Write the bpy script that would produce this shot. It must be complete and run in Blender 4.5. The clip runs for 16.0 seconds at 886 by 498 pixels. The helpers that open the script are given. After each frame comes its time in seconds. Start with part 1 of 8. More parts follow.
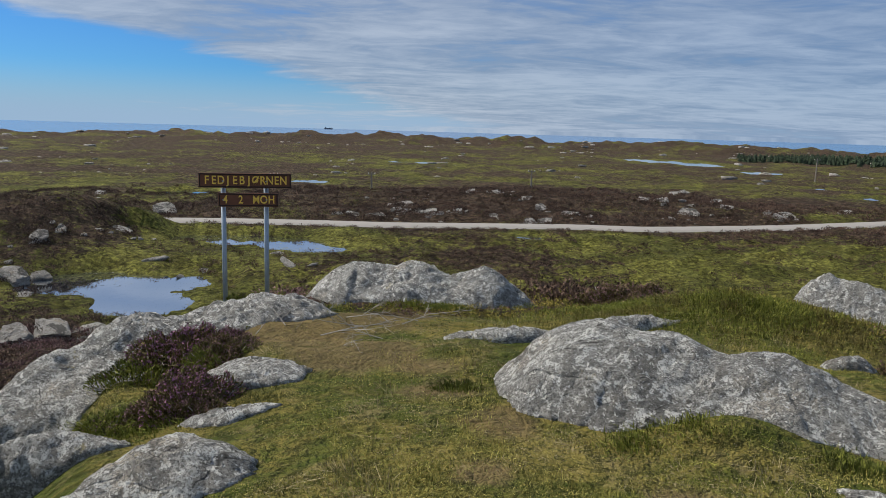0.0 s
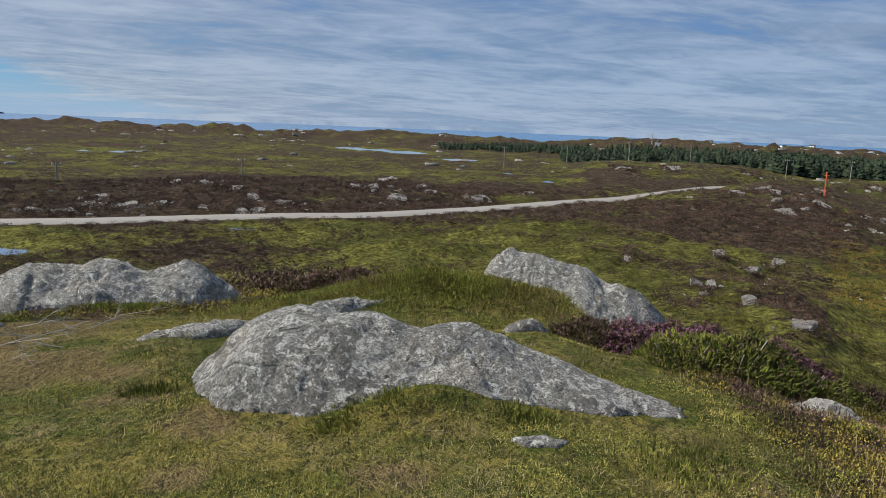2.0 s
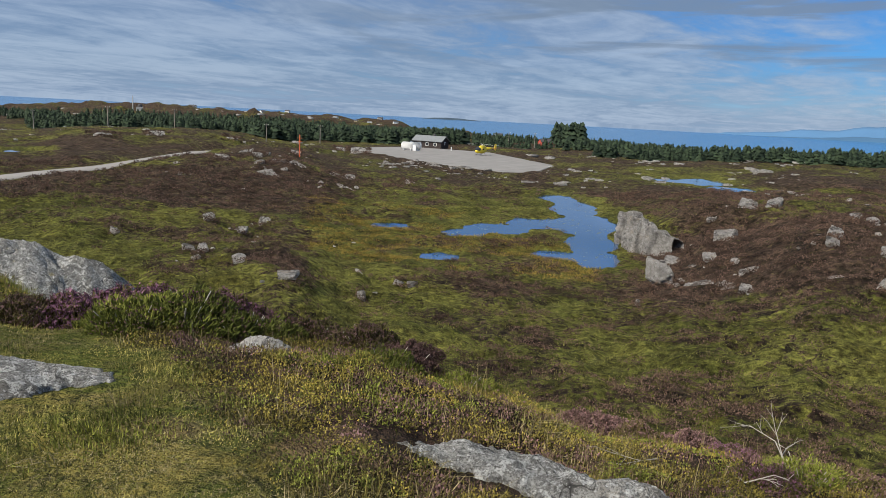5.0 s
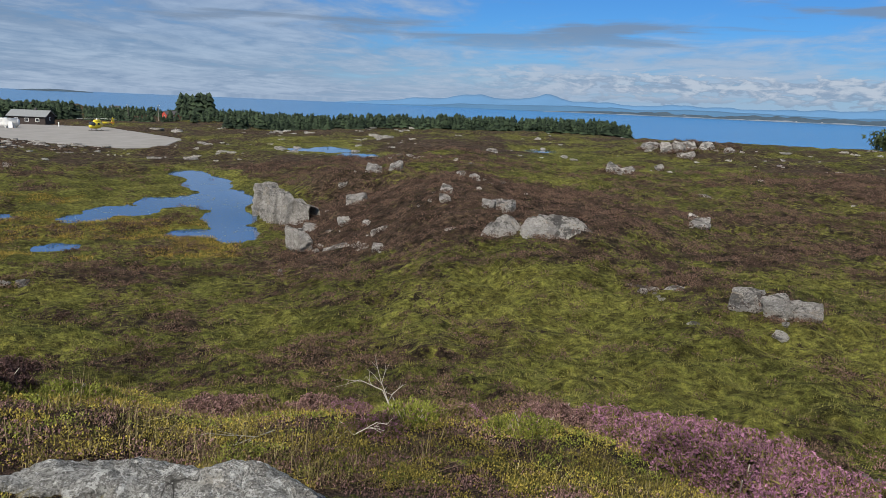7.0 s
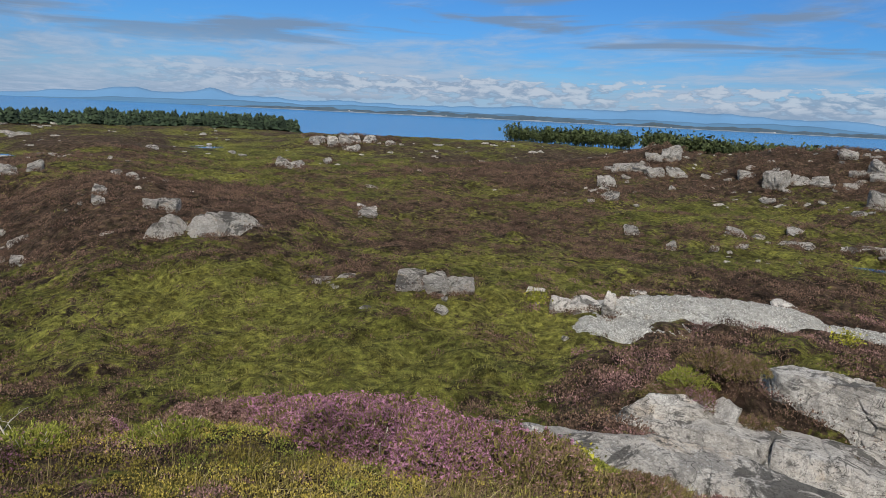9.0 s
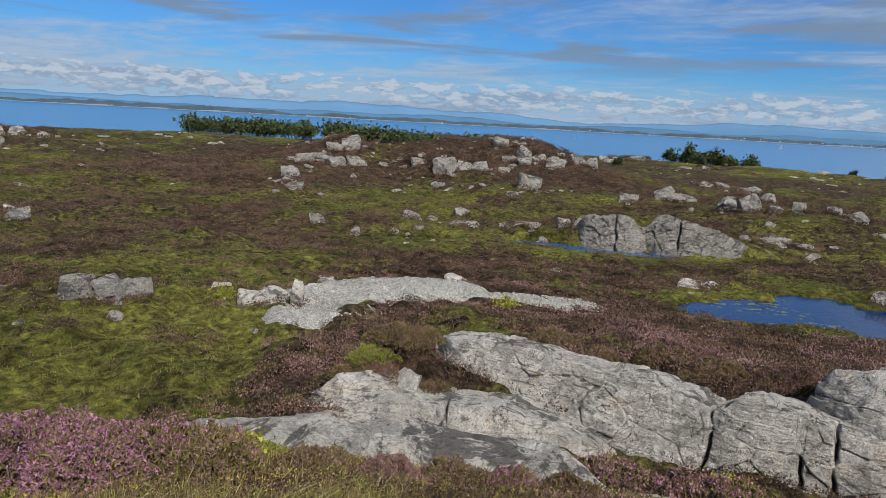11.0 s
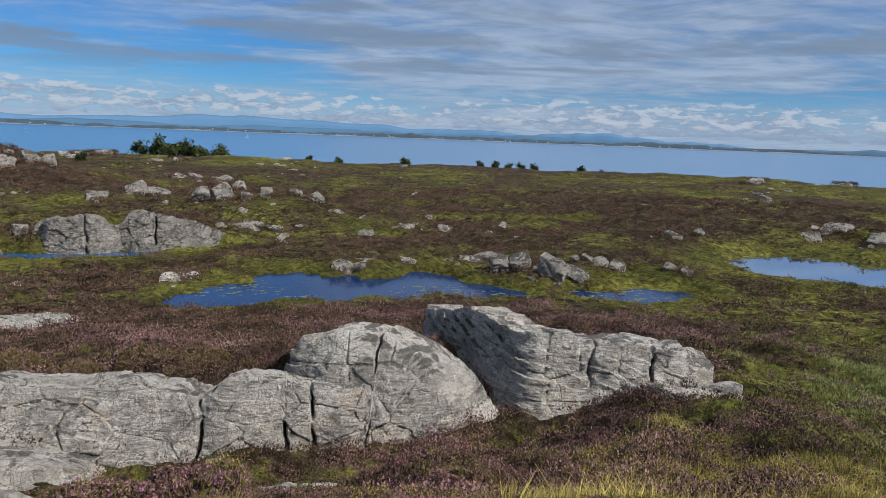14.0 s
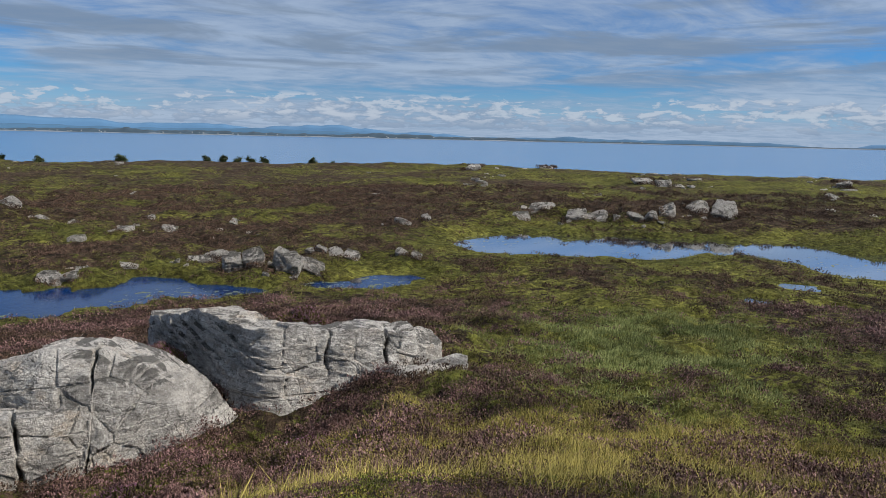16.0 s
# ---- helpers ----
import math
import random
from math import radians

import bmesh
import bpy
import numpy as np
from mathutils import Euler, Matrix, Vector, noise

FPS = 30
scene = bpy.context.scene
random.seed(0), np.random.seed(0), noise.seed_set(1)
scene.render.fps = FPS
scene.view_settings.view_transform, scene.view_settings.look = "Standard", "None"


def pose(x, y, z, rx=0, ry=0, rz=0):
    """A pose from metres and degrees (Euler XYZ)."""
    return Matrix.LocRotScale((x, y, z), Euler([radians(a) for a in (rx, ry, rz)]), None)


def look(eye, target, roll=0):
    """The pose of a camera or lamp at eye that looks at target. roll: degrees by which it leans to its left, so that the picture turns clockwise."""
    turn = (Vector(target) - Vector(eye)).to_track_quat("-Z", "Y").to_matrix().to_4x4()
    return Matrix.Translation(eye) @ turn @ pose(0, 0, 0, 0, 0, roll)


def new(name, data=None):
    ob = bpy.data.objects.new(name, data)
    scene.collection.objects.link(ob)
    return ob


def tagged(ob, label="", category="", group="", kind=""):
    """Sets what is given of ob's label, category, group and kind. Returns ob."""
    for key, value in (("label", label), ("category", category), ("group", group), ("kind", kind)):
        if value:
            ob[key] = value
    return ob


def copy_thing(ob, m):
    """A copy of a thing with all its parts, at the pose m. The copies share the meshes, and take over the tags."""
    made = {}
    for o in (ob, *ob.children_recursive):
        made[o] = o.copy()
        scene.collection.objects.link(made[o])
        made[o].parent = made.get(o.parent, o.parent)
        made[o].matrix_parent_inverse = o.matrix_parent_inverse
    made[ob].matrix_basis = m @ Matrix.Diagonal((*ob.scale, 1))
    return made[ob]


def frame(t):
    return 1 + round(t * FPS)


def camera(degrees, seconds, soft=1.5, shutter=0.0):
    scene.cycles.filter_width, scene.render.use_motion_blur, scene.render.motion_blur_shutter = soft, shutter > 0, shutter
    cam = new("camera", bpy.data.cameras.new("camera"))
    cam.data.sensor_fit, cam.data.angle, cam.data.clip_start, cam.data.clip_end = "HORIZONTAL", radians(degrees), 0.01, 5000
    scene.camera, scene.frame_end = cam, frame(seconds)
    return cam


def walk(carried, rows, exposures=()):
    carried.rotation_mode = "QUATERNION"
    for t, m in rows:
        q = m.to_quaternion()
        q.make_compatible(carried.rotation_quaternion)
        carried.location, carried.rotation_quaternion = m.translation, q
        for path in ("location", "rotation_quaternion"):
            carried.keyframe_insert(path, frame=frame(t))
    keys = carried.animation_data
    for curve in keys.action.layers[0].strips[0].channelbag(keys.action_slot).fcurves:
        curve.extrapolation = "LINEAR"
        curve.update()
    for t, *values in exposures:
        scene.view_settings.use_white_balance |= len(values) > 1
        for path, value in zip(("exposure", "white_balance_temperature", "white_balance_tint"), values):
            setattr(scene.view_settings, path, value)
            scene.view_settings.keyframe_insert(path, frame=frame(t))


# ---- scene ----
cam = camera(62.52, 16.0, soft=0.75)
EYE = 43.6
# seconds, place about the spot on the hilltop, and turn
ROWS = [
    (0.0, pose(0.096, 0.553, EYE + 0.031, 80.62, -1.65, -1.60)),
    (0.5, pose(0.181, 0.602, EYE + 0.014, 80.75, -1.67, -6.03)),
    (1.0, pose(0.206, 0.624, EYE + 0.009, 80.81, -2.05, -11.17)),
    (1.5, pose(0.211, 0.608, EYE + 0.017, 80.62, -2.13, -17.02)),
    (2.0, pose(0.227, 0.559, EYE + 0.015, 80.46, -2.26, -23.76)),
    (2.5, pose(0.254, 0.507, EYE + 0.008, 80.39, -2.47, -30.79)),
    (3.0, pose(0.276, 0.461, EYE + -0.002, 80.22, -2.49, -36.62)),
    (3.5, pose(0.312, 0.421, EYE + -0.015, 80.04, -2.51, -43.46)),
    (4.0, pose(0.418, 0.372, EYE + -0.034, 79.90, -2.74, -49.89)),
    (6.5, pose(0.583, 0.042, EYE + 0.027, 78.92, -2.54, -82.62)),
    (7.0, pose(0.590, -0.016, EYE + 0.045, 78.67, -2.40, -90.30)),
    (7.5, pose(0.587, -0.066, EYE + 0.031, 78.75, -2.82, -97.32)),
    (8.0, pose(0.586, -0.138, EYE + 0.035, 79.00, -2.80, -104.00)),
    (10.5, pose(0.396, -0.426, EYE + -0.046, 79.84, -3.03, -132.86)),
    (11.0, pose(0.365, -0.456, EYE + -0.041, 79.95, -3.11, -139.86)),
    (11.5, pose(0.305, -0.486, EYE + -0.028, 80.26, -3.35, -147.05)),
    (12.0, pose(0.257, -0.517, EYE + -0.013, 80.47, -2.71, -153.71)),
    (12.5, pose(0.220, -0.554, EYE + -0.008, 80.62, -2.38, -160.17)),
    (13.0, pose(0.171, -0.582, EYE + -0.010, 80.82, -2.54, -166.49)),
    (13.5, pose(0.104, -0.595, EYE + -0.017, 81.04, -2.51, -173.06)),
    (14.0, pose(0.027, -0.608, EYE + -0.001, 81.16, -2.19, -179.43)),
    (14.5, pose(-0.050, -0.596, EYE + -0.001, 81.28, -1.82, -185.63)),
    (15.0, pose(-0.125, -0.583, EYE + -0.007, 81.39, -1.63, -191.31)),
    (15.5, pose(-0.166, -0.569, EYE + -0.009, 81.34, -1.40, -195.67)),
    (16.0, pose(-0.212, -0.554, EYE + -0.004, 81.17, -1.27, -200.15)),
]
walk(cam, ROWS)

# ---- sky and sun ----
SUN_AZ, SUN_EL = 294.0, 42.0


def node(tree, kind, x=0, **inputs):
    nd = tree.nodes.new(kind)
    for key, value in inputs.items():
        nd.inputs[key.replace("_", " ")].default_value = value
    return nd


def math_node(tree, op, a, b=None, c=None, clamp=False):
    nd = tree.nodes.new("ShaderNodeMath")
    nd.operation, nd.use_clamp = op, clamp
    for i, v in enumerate((a, b, c)):
        if v is None:
            continue
        if isinstance(v, (int, float)):
            nd.inputs[i].default_value = v
        else:
            tree.links.new(v, nd.inputs[i])
    return nd.outputs[0]


def mixed(tree, fac, a, b, blend="MIX"):
    nd = tree.nodes.new("ShaderNodeMix")
    nd.data_type, nd.blend_type = "RGBA", blend
    for sock, v in ((nd.inputs[0], fac), (nd.inputs[6], a), (nd.inputs[7], b)):
        if isinstance(v, (int, float)):
            sock.default_value = v
        elif isinstance(v, tuple):
            sock.default_value = (*v, 1)
        else:
            tree.links.new(v, sock)
    return nd.outputs[2]


def ramp(tree, fac, lo, hi):
    nd = tree.nodes.new("ShaderNodeMapRange")
    nd.interpolation_type = "SMOOTHSTEP"
    nd.inputs[1].default_value, nd.inputs[2].default_value = lo, hi
    tree.links.new(fac, nd.inputs[0])
    return nd.outputs[0]


def noise_tex(tree, vec, scale, detail=4.0, rough=0.55, distort=0.0):
    nd = node(tree, "ShaderNodeTexNoise", Scale=scale, Detail=detail, Roughness=rough, Distortion=distort)
    if vec is not None:
        tree.links.new(vec, nd.inputs["Vector"])
    return nd.outputs[0]


def combine(tree, x, y, z):
    nd = tree.nodes.new("ShaderNodeCombineXYZ")
    for i, v in enumerate((x, y, z)):
        if isinstance(v, (int, float)):
            nd.inputs[i].default_value = v
        else:
            tree.links.new(v, nd.inputs[i])
    return nd.outputs[0]


world = bpy.data.worlds.new("sky")
scene.world = world
world.use_nodes = True
wt = world.node_tree
wt.nodes.clear()
sky = wt.nodes.new("ShaderNodeTexSky")
sky.sky_type, sky.sun_disc = "NISHITA", False
sky.sun_elevation, sky.sun_rotation = radians(SUN_EL), radians(SUN_AZ)
sky.air_density, sky.dust_density, sky.ozone_density = 1.0, 0.0, 4.0
SKY = 0.085
coord = wt.nodes.new("ShaderNodeTexCoord")
axes = wt.nodes.new("ShaderNodeSeparateXYZ")
wt.links.new(coord.outputs["Generated"], axes.inputs[0])
dx, dy, dz = axes.outputs
up = math_node(wt, "MAXIMUM", dz, 0.0)
# a high, streaky cloud sheet seen in perspective
over = math_node(wt, "ADD", up, 0.07)
u = math_node(wt, "DIVIDE", dx, over)
v = math_node(wt, "DIVIDE", dy, over)
sheet = combine(wt, math_node(wt, "ADD", math_node(wt, "MULTIPLY", u, 0.30), 3.1), math_node(wt, "MULTIPLY", v, 0.42), 0.0)
n1 = noise_tex(wt, sheet, 0.5, 6.0, 0.5, 0.3)
n2 = noise_tex(wt, sheet, 2.6, 9.0, 0.62, 0.8)
n4 = noise_tex(wt, sheet, 9.0, 6.0, 0.6, 0.5)
thick = math_node(wt, "ADD", math_node(wt, "MULTIPLY", n1, 0.58), math_node(wt, "MULTIPLY", n2, 0.32))
thick = math_node(wt, "ADD", thick, math_node(wt, "MULTIPLY", n4, 0.09))
# the sheet is dense to the north-west and south, and thin over the sound and out to sea
az = math_node(wt, "ARCTAN2", dx, dy)
az = math_node(wt, "ADD", az, math_node(wt, "MULTIPLY", math_node(wt, "LESS_THAN", az, -2.0), 6.28319))
north = math_node(wt, "SUBTRACT", 1.0, ramp(wt, az, 1.15, 1.8))
south = ramp(wt, az, 2.75, 3.25)
slant = math_node(wt, "ADD", math_node(wt, "MULTIPLY", az, 0.21), math_node(wt, "MULTIPLY", up, 1.0))
open_sea = math_node(wt, "SUBTRACT", 1.0, ramp(wt, slant, 0.0, 0.05))
bias = math_node(wt, "ADD", math_node(wt, "MULTIPLY", north, 0.16), math_node(wt, "MULTIPLY", south, 0.085))
bias = math_node(wt, "SUBTRACT", bias, math_node(wt, "MULTIPLY", open_sea, 0.21))
bias = math_node(wt, "SUBTRACT", bias, -0.012)
thick = math_node(wt, "ADD", thick, bias)
cover = ramp(wt, thick, 0.47, 0.63)
body = ramp(wt, math_node(wt, "ADD", math_node(wt, "ADD", math_node(wt, "MULTIPLY", n2, 0.4), math_node(wt, "MULTIPLY", n4, 0.22)), math_node(wt, "MULTIPLY", n1, 0.38)), 0.40, 0.60)
# a low bank of puffy clouds with white tops over the far coast
puff = combine(wt, math_node(wt, "MULTIPLY", az, 34.0), math_node(wt, "MULTIPLY", dz, 105.0), 0.0)
n3 = noise_tex(wt, puff, 1.0, 8.0, 0.58, 0.3)
n5 = noise_tex(wt, combine(wt, math_node(wt, "MULTIPLY", az, 5.0), math_node(wt, "MULTIPLY", dz, 40.0), 0.0), 1.0, 4.0, 0.55)
band = math_node(wt, "MULTIPLY", ramp(wt, dz, 0.006, 0.016), math_node(wt, "SUBTRACT", 1.0, ramp(wt, dz, 0.026, 0.060)))
east = ramp(wt, az, 1.45, 1.9)
heap = math_node(wt, "ADD", math_node(wt, "MULTIPLY", n3, 0.6), math_node(wt, "MULTIPLY", n5, 0.4))
bank = math_node(wt, "MULTIPLY", ramp(wt, math_node(wt, "ADD", heap, math_node(wt, "MULTIPLY", band, 0.10)), 0.545, 0.60), math_node(wt, "MULTIPLY", ramp(wt, band, 0.0, 0.25), east), clamp=True)
bank_shade = math_node(wt, "MULTIPLY", ramp(wt, n3, 0.44, 0.60), ramp(wt, dz, 0.010, 0.026))
# grey streaks of higher cloud
streak = combine(wt, math_node(wt, "MULTIPLY", az, 3.2), math_node(wt, "MULTIPLY", dz, 30.0), 4.0)
n6 = noise_tex(wt, streak, 1.0, 6.0, 0.55, 0.5)
bars = math_node(wt, "MULTIPLY", ramp(wt, n6, 0.48, 0.60), math_node(wt, "MULTIPLY", ramp(wt, dz, 0.05, 0.10), math_node(wt, "SUBTRACT", 1.0, ramp(wt, dz, 0.24, 0.34))))
bars = math_node(wt, "MULTIPLY", bars, ramp(wt, az, 0.7, 1.2))
sky_col = mixed(wt, 1.0, sky.outputs[0], (SKY * 0.31, SKY * 0.68, SKY * 1.14), "MULTIPLY")
sky_col = mixed(wt, math_node(wt, "SUBTRACT", 1.0, ramp(wt, dz, 0.0, 0.075)), sky_col, (0.33, 0.48, 0.66))
white = mixed(wt, body, (0.275, 0.35, 0.47), (0.49, 0.555, 0.65))
blue_grey = mixed(wt, body, (0.215, 0.305, 0.46), (0.40, 0.495, 0.64))
white = mixed(wt, ramp(wt, az, -0.15, 0.55), white, blue_grey)
col = mixed(wt, math_node(wt, "MULTIPLY", cover, 0.86), sky_col, white)
col = mixed(wt, math_node(wt, "MULTIPLY", bars, 0.8), col, (0.20, 0.275, 0.39))
puffs = mixed(wt, bank_shade, (0.25, 0.34, 0.48), (0.54, 0.60, 0.69))
col = mixed(wt, math_node(wt, "MULTIPLY", bank, 0.75), col, puffs)
back = node(wt, "ShaderNodeBackground", Strength=0.85)
wt.links.new(col, back.inputs[0])
wout = wt.nodes.new("ShaderNodeOutputWorld")
wt.links.new(back.outputs[0], wout.inputs[0])

sun = new("sun", bpy.data.lights.new("sun", "SUN"))
sun.data.energy, sun.data.angle, sun.data.color = 5.2, radians(0.8), (1.0, 0.94, 0.85)
sa, se = radians(SUN_AZ), radians(SUN_EL)
sun_way = Vector((math.sin(sa) * math.cos(se), math.cos(sa) * math.cos(se), math.sin(se)))
sun.matrix_world = look(sun_way * 100, (0, 0, 0))
scene.view_settings.exposure = 0.18

# ---- materials ----
def material(name, rough=0.9, spec=0.25):
    mat = bpy.data.materials.new(name)
    mat.use_nodes = True
    tree = mat.node_tree
    bsdf = tree.nodes["Principled BSDF"]
    bsdf.inputs["Roughness"].default_value = rough
    bsdf.inputs["Specular IOR Level"].default_value = spec
    return mat, tree, bsdf


def place(tree, sx=1.0, sy=1.0, sz=1.0):
    geo = tree.nodes.new("ShaderNodeNewGeometry")
    mp = tree.nodes.new("ShaderNodeMapping")
    mp.inputs["Scale"].default_value = (sx, sy, sz)
    tree.links.new(geo.outputs["Position"], mp.inputs["Vector"])
    return mp.outputs[0]


def local(tree, sx=1.0, sy=1.0, sz=1.0):
    co = tree.nodes.new("ShaderNodeTexCoord")
    mp = tree.nodes.new("ShaderNodeMapping")
    mp.inputs["Scale"].default_value = (sx, sy, sz)
    tree.links.new(co.outputs["Object"], mp.inputs["Vector"])
    return mp.outputs[0]


def bumped(tree, bsdf, height, strength, distance):
    nd = node(tree, "ShaderNodeBump", Strength=strength, Distance=distance)
    tree.links.new(height, nd.inputs["Height"])
    tree.links.new(nd.outputs[0], bsdf.inputs["Normal"])


def plain(name, colour, rough=0.6, metal=0.0, spec=0.4, vary=0.12, scale=6.0, bump=0.15):
    mat, tree, bsdf = material(name, rough, spec)
    bsdf.inputs["Metallic"].default_value = metal
    vec = local(tree)
    n = noise_tex(tree, vec, scale, 5.0, 0.6)
    dark = tuple(c * (1 - 2 * vary) for c in colour)
    light = tuple(min(1, c * (1 + vary)) for c in colour)
    tree.links.new(mixed(tree, n, dark, light), bsdf.inputs["Base Color"])
    if bump:
        bumped(tree, bsdf, noise_tex(tree, vec, scale * 6, 4.0, 0.6), bump, 0.02)
    return mat


def make_rock(name, base, lichen, dark, dark_amount=0.5, strata=0.5, grain=1.0):
    mat, tree, bsdf = material(name, 0.93, 0.18)
    vec = place(tree)
    mul = lambda a, b: math_node(tree, "MULTIPLY", a, b)
    big = noise_tex(tree, vec, 0.55, 6.0, 0.65, 0.4)
    mid = noise_tex(tree, vec, 3.2 if strata > 0.3 else 6.0, 8.0, 0.74, 0.6)
    spots = noise_tex(tree, vec, 6.0 * grain, 8.0, 0.78, 0.7)
    fine = noise_tex(tree, vec, 34.0 * grain, 6.0, 0.75)
    flecks = noise_tex(tree, vec, 55.0 * grain, 3.0, 0.6)
    lay = noise_tex(tree, place(tree, 0.5, 0.5, 6.0), 1.5, 8.0, 0.68, 0.6)
    col = mixed(tree, ramp(tree, big, 0.38, 0.62), tuple(c * 0.72 for c in base), base)
    col = mixed(tree, mul(ramp(tree, mid, 0.49, 0.60), 0.75), col, lichen)
    warm = mul(ramp(tree, noise_tex(tree, vec, 1.1, 6.0, 0.65, 0.3), 0.55, 0.68), 0.5)
    col = mixed(tree, warm, col, (base[0] * 0.85, base[1] * 0.68, base[2] * 0.48))
    lo = 0.60 - 0.12 * dark_amount
    col = mixed(tree, mul(ramp(tree, spots, lo, lo + 0.06), 0.75), col, dark)
    blot = mul(ramp(tree, noise_tex(tree, vec, 2.1 * grain, 8.0, 0.72, 0.9), 0.51, 0.56), 0.72)
    col = mixed(tree, blot, col, tuple(0.45 * c + 0.25 * d for c, d in zip(base, dark)))
    col = mixed(tree, mul(ramp(tree, fine, 0.515, 0.555), 0.75 * grain ** 0.8), col, tuple(c * 0.33 for c in base))
    col = mixed(tree, mul(ramp(tree, flecks, 0.6, 0.66), 0.6), col, tuple(min(0.75, c * 1.35) for c in lichen))
    geo = tree.nodes.new("ShaderNodeNewGeometry")
    nrm = tree.nodes.new("ShaderNodeSeparateXYZ")
    tree.links.new(geo.outputs["Normal"], nrm.inputs[0])
    if strata > 0.3:
        seam = math_node(tree, "ABSOLUTE", math_node(tree, "SUBTRACT", noise_tex(tree, place(tree, 0.28, 0.28, 3.4), 1.5, 4.0, 0.55, 0.7), 0.5))
        seam = math_node(tree, "SUBTRACT", 1.0, ramp(tree, seam, 0.002, 0.018))
        seam = mul(mul(seam, ramp(tree, mid, 0.38, 0.50)), math_node(tree, "SUBTRACT", 1.0, ramp(tree, nrm.outputs[2], 0.45, 0.8)))
        col = mixed(tree, mul(seam, 0.65 * strata), col, tuple(c * 0.18 for c in base))
        band = mul(ramp(tree, lay, 0.52, 0.64), 0.28 * strata)
        col = mixed(tree, band, col, tuple(c * 0.5 for c in base))
    crust = ramp(tree, noise_tex(tree, vec, 1.3 * grain ** 0.5, 8.0, 0.76, 0.8), *((0.505, 0.55) if strata > 0.3 else (0.53, 0.58)))
    crust = mul(crust, ramp(tree, nrm.outputs[2], 0.35, 0.8))
    col = mixed(tree, mul(crust, 0.8 if strata > 0.3 else 0.35), col, (0.055, 0.052, 0.048))
    for scale, thin in ((0.8, 0.005), (2.3, 0.007)):
        gap = math_node(tree, "ABSOLUTE", math_node(tree, "SUBTRACT", noise_tex(tree, place(tree, 1, 1, 1.7), scale * max(grain, 0.5) ** 0.5, 3.0, 0.6, 0.8), 0.5))
        gap = mul(math_node(tree, "SUBTRACT", 1.0, ramp(tree, gap, 0.0, thin)), ramp(tree, big, 0.46, 0.54))
        col = mixed(tree, mul(gap, 0.85), col, (0.03, 0.028, 0.025))
    if strata < 0.3:
        crusty = ramp(tree, noise_tex(tree, vec, 15.0, 6.0, 0.7, 0.5), 0.535, 0.575)
        col = mixed(tree, mul(crusty, 0.7), col, (0.74, 0.735, 0.69))
        speck = ramp(tree, noise_tex(tree, vec, 85.0, 3.0, 0.65), 0.535, 0.59)
        col = mixed(tree, mul(speck, 0.75), col, (0.085, 0.08, 0.07))
        gold = ramp(tree, noise_tex(tree, vec, 3.4, 7.0, 0.75, 0.3), 0.63, 0.68)
        col = mixed(tree, mul(gold, 0.5), col, (0.33, 0.27, 0.10))
    tree.links.new(col, bsdf.inputs["Base Color"])
    crack = math_node(tree, "ABSOLUTE", math_node(tree, "SUBTRACT", noise_tex(tree, vec, 0.7, 3.0, 0.55, 0.5), 0.5))
    h = math_node(tree, "ADD", mul(fine, 0.45 / grain), mul(mid, 0.9))
    h = math_node(tree, "ADD", h, mul(spots, 0.7))
    h = math_node(tree, "ADD", h, mul(lay, 0.9 * strata))
    h = math_node(tree, "ADD", h, mul(ramp(tree, crack, 0.0, 0.01), 0.25))
    bumped(tree, bsdf, h, 1.0, 0.085 / grain)
    return mat


ROCK = make_rock("weathered_gneiss", (0.64, 0.60, 0.55), (0.74, 0.715, 0.67), (0.10, 0.095, 0.09), 0.45, 1.0, 0.6)
ROCK_LICHEN = make_rock("lichen_covered_gneiss", (0.46, 0.45, 0.415), (0.72, 0.71, 0.665), (0.11, 0.10, 0.085), 0.8, 0.15, 1.0)
ROCK_FAR = make_rock("pale_outcrop_gneiss", (0.48, 0.45, 0.41), (0.60, 0.57, 0.53), (0.13, 0.12, 0.11), 0.4, 0.8, 0.3)

HEATH = (0.028, 0.021, 0.013)
GRASS = (0.088, 0.090, 0.021)
BOG = (0.160, 0.155, 0.037)
LAWN = (0.230, 0.190, 0.050)
STRAW = (0.270, 0.215, 0.095)


